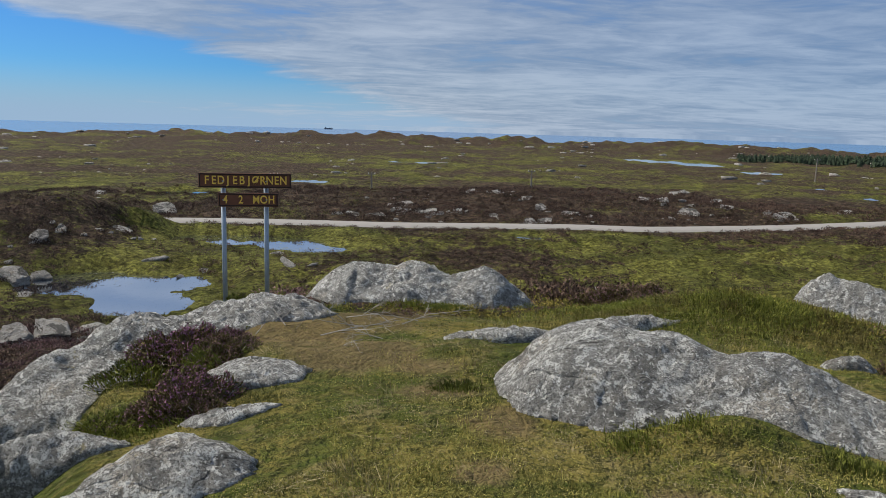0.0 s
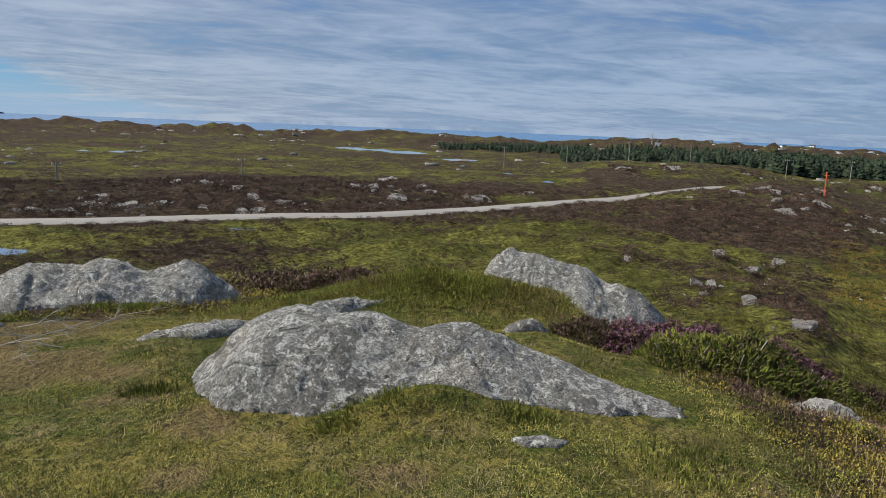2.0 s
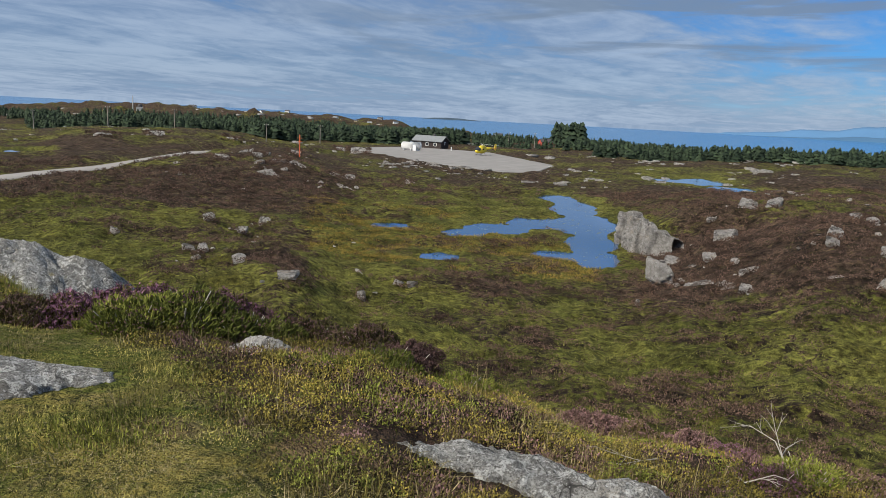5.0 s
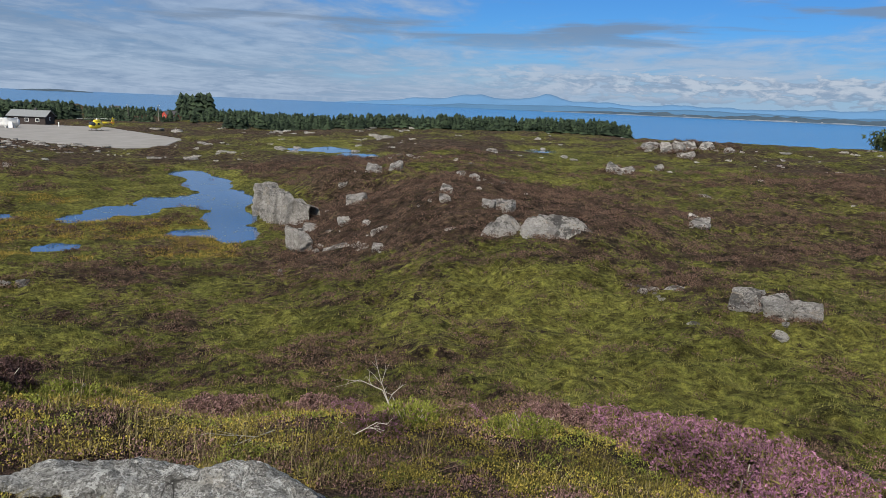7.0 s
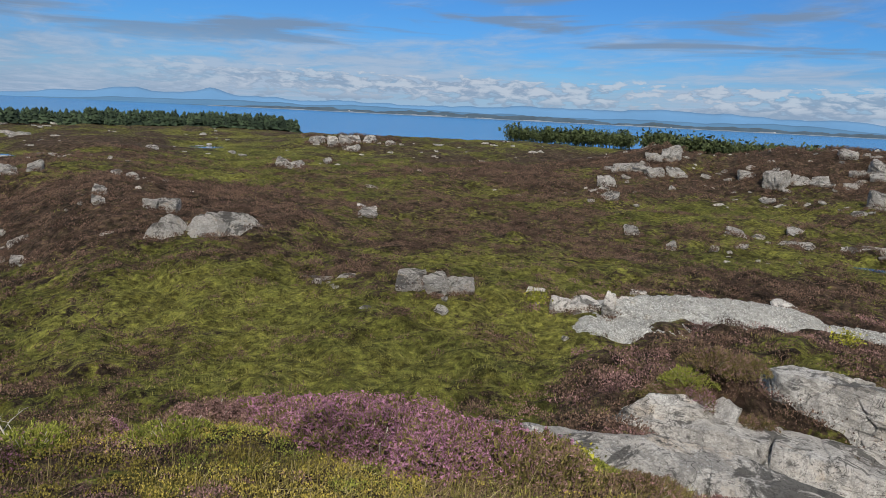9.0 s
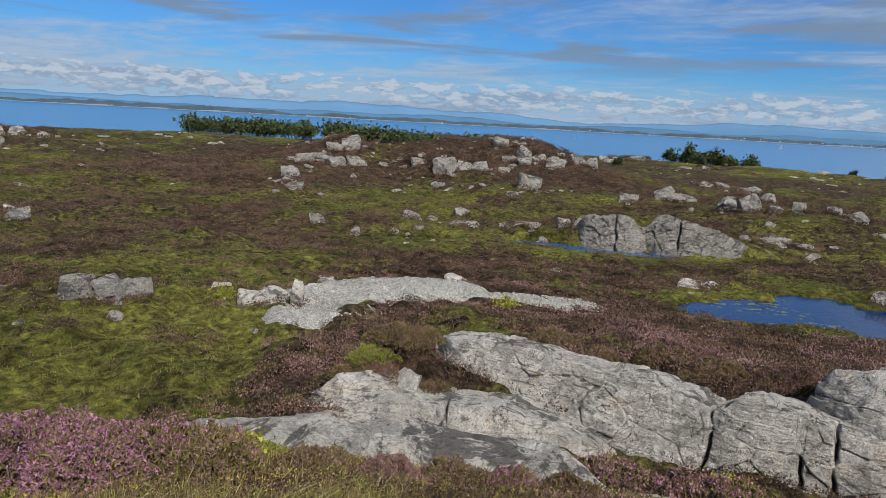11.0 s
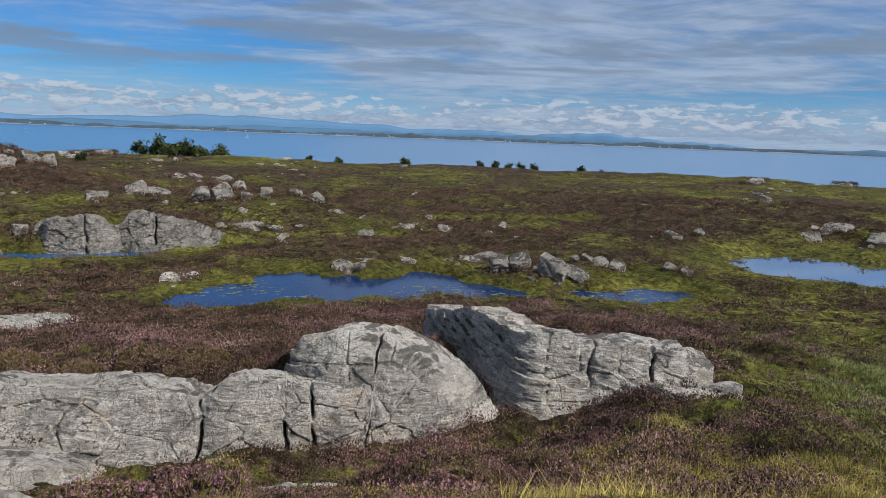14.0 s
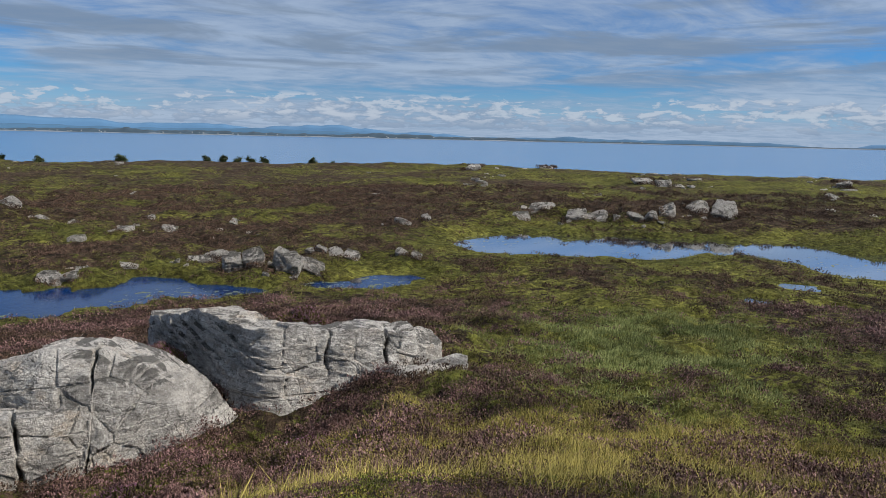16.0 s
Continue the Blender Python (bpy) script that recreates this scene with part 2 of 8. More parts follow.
def make_ground():
    mat, tree, bsdf = material("heath_and_grass", 1.0, 0.1)
    attr = tree.nodes.new("ShaderNodeVertexColor")
    attr.layer_name = "cover"
    split = tree.nodes.new("ShaderNodeSeparateColor")
    tree.links.new(attr.outputs["Color"], split.inputs[0])
    green, lawn, soil = split.outputs[0], split.outputs[1], split.outputs[2]
    vec = place(tree)
    a = noise_tex(tree, vec, 0.16, 6.0, 0.62)
    b = noise_tex(tree, vec, 1.1, 6.0, 0.68, 0.3)
    c = noise_tex(tree, vec, 7.0, 5.0, 0.7)
    d = noise_tex(tree, vec, 38.0, 4.0, 0.7)
    heath = mixed(tree, ramp(tree, b, 0.35, 0.65), HEATH, (0.098, 0.064, 0.047))
    heath = mixed(tree, math_node(tree, "MULTIPLY", ramp(tree, c, 0.55, 0.7), 0.6), heath, (0.085, 0.082, 0.026))
    grass = mixed(tree, ramp(tree, a, 0.4, 0.62), GRASS, BOG)
    grass = mixed(tree, math_node(tree, "MULTIPLY", ramp(tree, c, 0.45, 0.7), 0.55), grass, (0.06, 0.075, 0.015))
    edge = math_node(tree, "ADD", green, math_node(tree, "MULTIPLY", math_node(tree, "SUBTRACT", b, 0.5), 1.9))
    edge = math_node(tree, "ADD", edge, math_node(tree, "MULTIPLY", math_node(tree, "SUBTRACT", c, 0.5), 1.0))
    edge = math_node(tree, "ADD", edge, math_node(tree, "MULTIPLY", math_node(tree, "SUBTRACT", noise_tex(tree, vec, 2.4, 6.0, 0.7, 0.3), 0.5), 1.8))
    col = mixed(tree, ramp(tree, edge, 0.42, 0.62), heath, grass)
    # shade between heather plants, painted in as darker mottles
    shade_mottle = mixed(tree, 1.0, col, (0.36, 0.31, 0.29), "MULTIPLY")
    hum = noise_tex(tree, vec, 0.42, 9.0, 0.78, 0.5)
    col = mixed(tree, math_node(tree, "MULTIPLY", ramp(tree, hum, 0.47, 0.57), 0.65), col, shade_mottle)
    pale = noise_tex(tree, vec, 0.9, 8.0, 0.8, 0.4)
    col = mixed(tree, math_node(tree, "MULTIPLY", ramp(tree, pale, 0.56, 0.66), 0.5), col, (0.205, 0.185, 0.070))
    # tufts: shade painted into the hollows of the bump, light onto its crowns
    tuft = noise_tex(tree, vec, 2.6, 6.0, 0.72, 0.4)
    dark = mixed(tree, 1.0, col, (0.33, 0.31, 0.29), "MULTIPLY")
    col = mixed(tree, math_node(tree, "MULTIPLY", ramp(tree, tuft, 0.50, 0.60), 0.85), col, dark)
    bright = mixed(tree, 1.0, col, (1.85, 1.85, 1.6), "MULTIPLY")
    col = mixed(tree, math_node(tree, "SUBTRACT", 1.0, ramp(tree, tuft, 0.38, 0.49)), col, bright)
    turf = mixed(tree, ramp(tree, noise_tex(tree, vec, 1.3, 6.0, 0.7, 0.5), 0.42, 0.58), (0.090, 0.110, 0.020), LAWN)
    turf = mixed(tree, math_node(tree, "MULTIPLY", ramp(tree, noise_tex(tree, vec, 4.2, 6.0, 0.7), 0.5, 0.68), 0.7), turf, STRAW)
    turf = mixed(tree, math_node(tree, "MULTIPLY", ramp(tree, d, 0.5, 0.7), 0.5), turf, (0.045, 0.042, 0.015))
    turf = mixed(tree, math_node(tree, "MULTIPLY", ramp(tree, noise_tex(tree, vec, 13.0, 6.0, 0.75), 0.49, 0.58), 0.7), turf, (0.050, 0.056, 0.014))
    col = mixed(tree, lawn, col, turf)
    peat = mixed(tree, c, (0.10, 0.066, 0.034), (0.33, 0.225, 0.120))
    col = mixed(tree, soil, col, peat)
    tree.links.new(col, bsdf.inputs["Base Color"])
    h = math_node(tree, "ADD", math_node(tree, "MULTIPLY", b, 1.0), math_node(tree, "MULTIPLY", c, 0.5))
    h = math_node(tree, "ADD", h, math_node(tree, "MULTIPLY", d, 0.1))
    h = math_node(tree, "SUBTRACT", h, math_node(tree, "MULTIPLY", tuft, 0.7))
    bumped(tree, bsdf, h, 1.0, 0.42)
    return mat


GROUND = make_ground()


def make_leafy(name, dark, light, tip=None, rough=0.8, scale=0.8):
    """Foliage whose tone varies from sprig to sprig."""
    mat, tree, bsdf = material(name, rough, 0.15)
    geo = tree.nodes.new("ShaderNodeNewGeometry")
    col = mixed(tree, geo.outputs["Random Per Island"], tuple(c * 0.5 for c in dark), light)
    big = noise_tex(tree, place(tree), scale, 4.0, 0.6)
    col = mixed(tree, math_node(tree, "MULTIPLY", ramp(tree, big, 0.4, 0.65), 0.5), col, tip or light)
    patch = noise_tex(tree, place(tree), 0.42 * scale, 6.0, 0.7, 0.4)
    col = mixed(tree, math_node(tree, "MULTIPLY", ramp(tree, patch, 0.48, 0.60), 0.72), col, tuple(c * 0.5 for c in dark))
    tree.links.new(col, bsdf.inputs["Base Color"])
    return mat


LAWN_BLADE = make_leafy("short_turf_blades", (0.055, 0.078, 0.014), (0.540, 0.460, 0.135), (0.215, 0.225, 0.045), scale=2.6)
TUFT_BLADE = make_leafy("tussock_blades", (0.085, 0.082, 0.018), (0.220, 0.180, 0.055), (0.140, 0.125, 0.028))
BOG_BLADE = make_leafy("bog_grass_blades", (0.085, 0.085, 0.020), (0.255, 0.240, 0.062), (0.150, 0.146, 0.036))
STRAW_BLADE = make_leafy("dry_straw_blades", (0.230, 0.185, 0.085), (0.420, 0.350, 0.190), (0.320, 0.260, 0.120))
HEATH_SPRIG = make_leafy("brown_heather_sprigs", (0.036, 0.022, 0.016), (0.205, 0.130, 0.096), (0.100, 0.066, 0.042))
GREEN_SPRIG = make_leafy("green_crowberry_sprigs", (0.075, 0.095, 0.018), (0.300, 0.310, 0.058), (0.170, 0.190, 0.034))
BLOOM = make_leafy("purple_heather_bloom", (0.140, 0.062, 0.098), (0.380, 0.185, 0.275), (0.250, 0.112, 0.172))
DRY_BLOOM = make_leafy("faded_heather_bloom", (0.100, 0.058, 0.052), (0.330, 0.195, 0.185), (0.190, 0.112, 0.096))
OLIVE_LEAF = make_leafy("yellowing_bilberry_leaves", (0.095, 0.085, 0.018), (0.430, 0.345, 0.075), (0.270, 0.205, 0.048))
BUSH_SPRIG = make_leafy("green_brown_heather_sprigs", (0.060, 0.056, 0.018), (0.200, 0.160, 0.055), (0.120, 0.110, 0.034))
TWIG = plain("bleached_twig", (0.36, 0.33, 0.28), 0.9, vary=0.25, scale=20)
CONIFER = make_leafy("spruce_needles", (0.018, 0.032, 0.020), (0.048, 0.070, 0.036), (0.030, 0.048, 0.026))
BROADLEAF = make_leafy("shore_bush_leaves", (0.028, 0.042, 0.016), (0.085, 0.105, 0.040), (0.05, 0.07, 0.028))
BARK = plain("grey_bark", (0.16, 0.14, 0.12), 0.95, vary=0.25, scale=8)


def make_water(name, tint, rough, bump, scale, distance, weeds=0.0, spec=1.0, mirror=0.0, pale=None):
    mat, tree, bsdf = material(name, rough, spec)
    bsdf.inputs["IOR"].default_value = 1.33
    vec = place(tree)
    n = noise_tex(tree, vec, 0.1, 4.0, 0.6)
    col = mixed(tree, n, tint, tuple(c * 1.5 for c in tint))
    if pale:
        # sky sheen painted into the base colour: paler away from the eastern sound
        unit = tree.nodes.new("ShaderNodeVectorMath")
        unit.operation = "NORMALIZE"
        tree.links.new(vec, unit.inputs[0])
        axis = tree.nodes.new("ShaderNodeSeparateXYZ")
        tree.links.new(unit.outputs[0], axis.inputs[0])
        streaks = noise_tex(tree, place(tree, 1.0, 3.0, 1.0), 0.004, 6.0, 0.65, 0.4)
        sky_sheen = math_node(tree, "SUBTRACT", 1.0, ramp(tree, axis.outputs[0], -0.15, 0.75))
        sky_sheen = math_node(tree, "ADD", math_node(tree, "MULTIPLY", sky_sheen, 0.75), math_node(tree, "MULTIPLY", ramp(tree, streaks, 0.45, 0.62), 0.22), clamp=True)
        col = mixed(tree, sky_sheen, col, pale)
    if weeds:
        lily = ramp(tree, noise_tex(tree, vec, 2.2, 4.0, 0.65), 0.66 - weeds, 0.69 - weeds)
        lily = math_node(tree, "MULTIPLY", lily, ramp(tree, noise_tex(tree, vec, 0.16, 3.0, 0.6), 0.47, 0.6))
        col = mixed(tree, lily, col, (0.11, 0.12, 0.05))
        tree.links.new(math_node(tree, "ADD", math_node(tree, "MULTIPLY", lily, 0.4), rough), bsdf.inputs["Roughness"])
    tree.links.new(col, bsdf.inputs["Base Color"])
    w = noise_tex(tree, place(tree, 1, 0.55, 1), scale, 5.0, 0.6, 0.2)
    bumped(tree, bsdf, w, bump, distance)
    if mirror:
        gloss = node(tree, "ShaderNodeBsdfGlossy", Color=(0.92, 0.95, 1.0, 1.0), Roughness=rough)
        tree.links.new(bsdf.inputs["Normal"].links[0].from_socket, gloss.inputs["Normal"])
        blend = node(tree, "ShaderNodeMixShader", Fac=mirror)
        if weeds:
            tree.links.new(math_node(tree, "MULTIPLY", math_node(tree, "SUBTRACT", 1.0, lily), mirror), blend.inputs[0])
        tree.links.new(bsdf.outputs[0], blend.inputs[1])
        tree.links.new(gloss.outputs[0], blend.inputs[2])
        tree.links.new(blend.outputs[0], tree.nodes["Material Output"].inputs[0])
    return mat


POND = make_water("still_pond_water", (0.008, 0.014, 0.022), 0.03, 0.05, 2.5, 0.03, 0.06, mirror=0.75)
# the sky's reflected blue is put into the base colour of these two
POND_EAST = make_water("sky_blue_pond_water", (0.006, 0.050, 0.140), 0.03, 0.12, 2.5, 0.03, 0.07, 0.45, mirror=0.10)
POND_BLUE = make_water("sky_tinted_pond_water", (0.002, 0.017, 0.068), 0.03, 0.3, 2.5, 0.06, 0.09, 0.4)
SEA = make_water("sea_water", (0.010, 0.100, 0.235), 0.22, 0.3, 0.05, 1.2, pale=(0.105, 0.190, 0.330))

# ---- helpers for building ----
def mesh_np(name, verts, faces, smooth=True):
    """A mesh from arrays of places and of equal-sided faces."""
    verts, faces = np.asarray(verts, np.float32), np.asarray(faces, np.int32)
    me = bpy.data.meshes.new(name)
    k = faces.shape[1]
    me.vertices.add(len(verts))
    me.vertices.foreach_set("co", verts.ravel())
    me.loops.add(faces.size)
    me.loops.foreach_set("vertex_index", faces.ravel())
    me.polygons.add(len(faces))
    me.polygons.foreach_set("loop_start", np.arange(0, faces.size, k, dtype=np.int32))
    if smooth:
        me.polygons.foreach_set("use_smooth", np.ones(len(faces), bool))
    me.update(calc_edges=True)
    return me


def thing_np(name, verts, faces, mat, label="", category="", group="", kind="", parent=None, smooth=True):
    ob = new(name, mesh_np(name, verts, faces, smooth))
    ob.data.materials.append(mat)
    ob.parent = parent
    return tagged(ob, label, category, group, kind)


def part(name, bm, mat, parent=None, label="", smooth=False):
    me = bpy.data.meshes.new(name)
    bm.to_mesh(me)
    bm.free()
    if smooth:
        me.polygons.foreach_set("use_smooth", np.ones(len(me.polygons), bool))
    me.materials.append(mat)
    ob = new(name, me)
    ob.parent = parent
    return tagged(ob, label)


def box(bm, size, at=(0, 0, 0), bevel=0.0, turn=None):
    made = bmesh.ops.create_cube(bm, size=1.0)["verts"]
    m = Matrix.Translation(at) @ (turn or Matrix()) @ Matrix.Diagonal((*size, 1))
    bmesh.ops.transform(bm, matrix=m, verts=made)
    if bevel:
        edges = list({e for v in made for e in v.link_edges})
        bmesh.ops.bevel(bm, geom=edges, offset=bevel, segments=2, affect="EDGES", profile=0.5)
    return bm


def rod(bm, a, b, ra, rb=None, sides=10):
    a, b = Vector(a), Vector(b)
    rb = ra if rb is None else rb
    m = Matrix.Translation((a + b) / 2) @ (b - a).to_track_quat("Z", "Y").to_matrix().to_4x4()
    bmesh.ops.create_cone(bm, cap_ends=True, segments=sides, radius1=ra, radius2=rb, depth=(b - a).length, matrix=m)
    return bm


def hash_unit(ix, iy, iz, seed):
    h = (ix.astype(np.int64) * 374761393 + iy.astype(np.int64) * 668265263 + iz.astype(np.int64) * 2147483647 + seed * 974634777) & 0xFFFFFFFF
    h = ((h ^ (h >> 13)) * 1274126177) & 0xFFFFFFFF
    h = ((h ^ (h >> 16)) * 2246822519) & 0xFFFFFFFF
    return ((h ^ (h >> 15)) & 0xFFFFFF) / float(0xFFFFFF) * 2 - 1


def bumps(x, y, z=None, seed=0):
    """Smooth value noise from -1 to 1 with features about 1 wide."""
    x, y = np.asarray(x, float), np.asarray(y, float)
    z = np.zeros_like(x) if z is None else np.asarray(z, float)
    ix, iy, iz = np.floor(x), np.floor(y), np.floor(z)
    fx, fy, fz = x - ix, y - iy, z - iz
    fx, fy, fz = (q * q * q * (q * (q * 6 - 15) + 10) for q in (fx, fy, fz))
    out = 0
    for a in (0, 1):
        for b in (0, 1):
            for c in ((0, 1) if fz.any() else (0,)):
                w = (fx if a else 1 - fx) * (fy if b else 1 - fy) * (fz if c else 1 - fz)
                out = out + w * hash_unit(ix + a, iy + b, iz + c, seed)
    return out


def fbm(x, y, z=None, octaves=4, seed=0, gain=0.5):
    s, amp, tot = 0, 1.0, 0.0
    for o in range(octaves):
        k = 2.0 ** o
        s = s + amp * bumps(x * k + 17 * o, y * k - 9 * o, None if z is None else z * k + 5 * o, seed + o)
        tot += amp
        amp *= gain
    return s / tot


def step(x, lo, hi):
    t = np.clip((x - lo) / (hi - lo), 0, 1)
    return t * t * (3 - 2 * t)


def polar(az, r):
    a = np.radians(az)
    return r * np.sin(a), r * np.cos(a)


# ---- the lie of the land: cross-sections out from the hilltop, (distance, height against the eye) ----
SECTIONS = []


def section(az, *line):
    near = ((0.3, -1.55), (1.5, -1.55))
    last = (line[-1][0] * 1.7, -62.0)
    SECTIONS.append((az % 360, np.array(near + line + (last, (3000.0, -70.0)))))


section(300, (3, -1.5), (8, -2.6), (15, -5), (30, -8), (80, -9), (200, -11), (600, -12))
section(318, (3, -1.5), (6, -2.2), (10, -4.5), (16, -7.5), (25, -9), (45, -10), (75, -9.4), (120, -10), (200, -12), (400, -11.5), (600, -12))
section(331, (3, -1.6), (5, -2.2), (7, -3.4), (10, -5.4), (16, -8), (24, -9), (34, -9.4), (40, -10), (56, -10.5), (68, -9.6), (90, -9.8), (150, -11.5), (300, -12), (500, -10.3), (900, -16))
section(340, (3, -1.55), (5, -1.75), (7, -2.1), (9, -2.7), (12, -4.2), (18, -7.2), (28, -9.6), (40, -10.5), (60, -10.5), (72, -10), (115, -10.6), (200, -12.5), (400, -12), (560, -7.8), (900, -14))
section(350, (3, -1.5), (6, -1.68), (9, -2.0), (12, -2.9), (18, -6), (28, -9.2), (45, -10.3), (75, -10.2), (100, -10.1), (150, -10.6), (200, -12.3), (420, -12.5), (600, -8), (900, -14))
section(5, (3, -1.45), (6, -1.6), (9.2, -2.15), (13, -2.9), (20, -6.5), (30, -9.3), (50, -10.3), (77, -10.1), (90, -10), (110, -9.4), (130, -9.9), (200, -12.2), (400, -13), (620, -7.5), (900, -14))
section(20, (3, -1.45), (7, -1.65), (10, -2.05), (14, -3.2), (22, -7), (32, -9.5), (50, -10.3), (80, -10), (105, -9.2), (130, -9.6), (200, -12), (400, -13.2), (520, -12), (800, -9), (1000, -12))
section(32, (3, -1.4), (6, -1.6), (9, -2.0), (13, -3.2), (24, -7.4), (34, -9.6), (55, -10.3), (85, -9.8), (108, -9.7), (150, -10.2), (200, -10.2), (350, -13), (600, -9.5), (900, -12))
section(38, (3, -1.4), (6, -1.65), (8, -2.1), (12, -3.6), (20, -6.6), (30, -9), (50, -10.2), (80, -9.9), (115, -9.7), (150, -9), (190, -7.6), (260, -9), (350, -13), (700, -5), (1000, -8))
section(44, (3, -1.4), (6, -1.65), (8, -2.1), (12, -3.8), (20, -6.6), (30, -8.6), (46, -9.3), (60, -10.8), (85, -10), (112, -8.2), (150, -9.4), (190, -7.6), (260, -9), (350, -12.5), (700, -5.5), (1000, -8))
section(49, (3, -1.4), (6, -1.7), (8, -2.3), (12, -4.2), (18, -6.5), (30, -8.4), (44, -8.9), (60, -11.2), (80, -10.8), (100, -9.3), (125, -7.4), (160, -8.2), (200, -10.5), (300, -12.6), (700, -8.5), (1100, -7.5))
section(57, (3, -1.45), (5, -1.6), (7, -2.1), (10, -3.6), (16, -6.8), (28, -9.5), (42, -11), (58, -11.8), (80, -11.9), (110, -11.2), (140, -11), (165, -11.5), (260, -11.8), (400, -13), (700, -12), (1100, -10))
section(66, (3, -1.5), (5, -1.75), (7, -2.4), (10, -4), (16, -7), (28, -10), (42, -11.2), (56, -11.8), (100, -11.9), (135, -11.7), (150, -11.5), (260, -11.8), (400, -13), (700, -16))
section(76, (3, -1.6), (5, -1.95), (7, -2.8), (11, -5), (18, -8), (30, -10.2), (45, -11.2), (60, -11.8), (115, -11.9), (140, -11.3), (200, -10.4), (300, -11.5), (500, -14))
section(83, (3, -1.6), (5.5, -2.1), (8, -3.4), (14, -6.3), (24, -9.3), (36, -10), (48, -10.4), (58, -9.4), (66, -7.4), (80, -8), (105, -9), (134, -10.3), (165, -10.2), (230, -9), (350, -12))
section(92, (3, -1.6), (5.7, -2.2), (9, -4), (16, -7), (24, -8.8), (35, -9.6), (45, -8.1), (58, -6.5), (80, -7.4), (120, -7.8), (200, -8.8), (300, -10))
section(100, (3, -1.6), (5.7, -2.2), (9, -4), (16, -7), (24, -8.8), (34, -9), (45, -7), (60, -8), (90, -8.8), (150, -9.2), (190, -9.2), (260, -8), (400, -15))
section(112, (3, -1.6), (5.7, -2.25), (9, -4.2), (15, -7), (21, -8.3), (28, -8.2), (33, -7.7), (40, -8.4), (55, -9.4), (90, -9.2), (150, -8), (220, -7.3), (300, -14))
section(122, (3, -1.6), (5.5, -2.3), (9, -4.2), (14, -6.6), (19, -8), (27, -8), (34, -7.8), (50, -9.2), (90, -9.2), (140, -8), (220, -6.6), (300, -14))
section(130, (3, -1.6), (5.5, -2.4), (9, -4), (13, -6), (17, -6.8), (22, -7.2), (27, -8), (33, -8.1), (45, -9.2), (90, -8.9), (125, -7), (170, -8), (240, -8), (320, -14))
section(140, (3, -1.6), (5.5, -2.5), (8, -3.85), (10, -5.0), (11.5, -6.2), (13, -7.2), (15.5, -7.8), (17.5, -7.5), (19.5, -6.7), (21, -6.5), (26, -7.2), (36, -8.4), (50, -9.2), (90, -9), (120, -6.4), (160, -8), (300, -12))
section(150, (3, -1.6), (5.5, -2.5), (8, -3.85), (10, -5.0), (11.5, -6.2), (13, -7.2), (15.5, -7.9), (17.2, -7.6), (19, -6.6), (21, -6.3), (26, -6.7), (34, -8.2), (50, -9.2), (70, -8.8), (110, -6.4), (160, -8.5), (240, -9), (320, -16))
section(162, (3, -1.6), (5.5, -2.5), (8, -3.85), (10, -5.0), (11.5, -6.2), (13, -7.2), (15.2, -7.8), (16.6, -7.5), (18, -6.5), (20, -6.1), (26, -6.8), (33, -8), (38, -8.6), (48, -8.9), (62, -9.1), (75, -8.2), (110, -8.5), (240, -8.8), (330, -18))
section(175, (3, -1.6), (5.5, -2.5), (8, -3.85), (10, -5.0), (11.5, -6.0), (13, -7.0), (15.5, -7.6), (17.5, -7.4), (19.5, -6.5), (21.5, -5.8), (27, -6.6), (35, -8.2), (46, -8.6), (50, -8.2), (80, -8.8), (240, -9.3), (330, -18))
section(187, (3, -1.6), (5.5, -2.5), (8, -3.85), (10, -4.9), (12, -6.0), (14, -6.9), (16.5, -7.4), (18.5, -7.2), (20.5, -6.5), (22.5, -6), (28, -7), (38, -8.5), (46, -8.6), (50, -8), (80, -8.5), (235, -9), (330, -18))
section(198, (3, -1.6), (6, -2.6), (9, -4.2), (12, -5.4), (16, -6.2), (22, -6.4), (30, -7.3), (40, -8.4), (45, -8.5), (52, -8.3), (80, -8.2), (235, -9), (330, -18))
section(212, (3, -1.6), (6, -2.6), (9, -4.1), (12, -5.2), (18, -6.3), (25, -6.9), (36, -7.6), (48, -8.4), (66, -8.5), (75, -8), (95, -8), (150, -8.6), (235, -9.2), (330, -18))
section(232, (3, -1.6), (6, -2.6), (9, -4.1), (12, -5.2), (18, -6.3), (25, -6.9), (36, -7.5), (50, -8.4), (70, -8.5), (84, -7.8), (110, -7.6), (150, -8.6), (235, -9.2), (330, -18))
section(262, (3, -1.5), (8, -2.6), (15, -5), (30, -8), (80, -9), (200, -10), (500, -12))

LOGS = np.linspace(math.log(0.3), math.log(3000), 320)
AZS = np.arange(0, 360, 1.0)


def lie_of_land():
    order = sorted(SECTIONS, key=lambda s: s[0])
    keys = np.array([s[0] for s in order])
    lines = np.array([np.interp(LOGS, np.log(s[1][:, 0]), s[1][:, 1]) for s in order])
    keys = np.concatenate([[keys[-1] - 360], keys, [keys[0] + 360]])
    lines = np.concatenate([lines[-1:], lines, lines[:1]])
    i = np.clip(np.searchsorted(keys, AZS, side="right") - 1, 0, len(keys) - 2)
    w = (AZS - keys[i]) / (keys[i + 1] - keys[i])
    w = (w * w * (3 - 2 * w))[:, None]
    table = lines[i] * (1 - w) + lines[i + 1] * w
    for _ in range(2):
        pad = np.pad(table, ((0, 0), (3, 3)), mode="edge")
        table = sum(pad[:, k:k + table.shape[1]] for k in range(7)) / 7
    return table


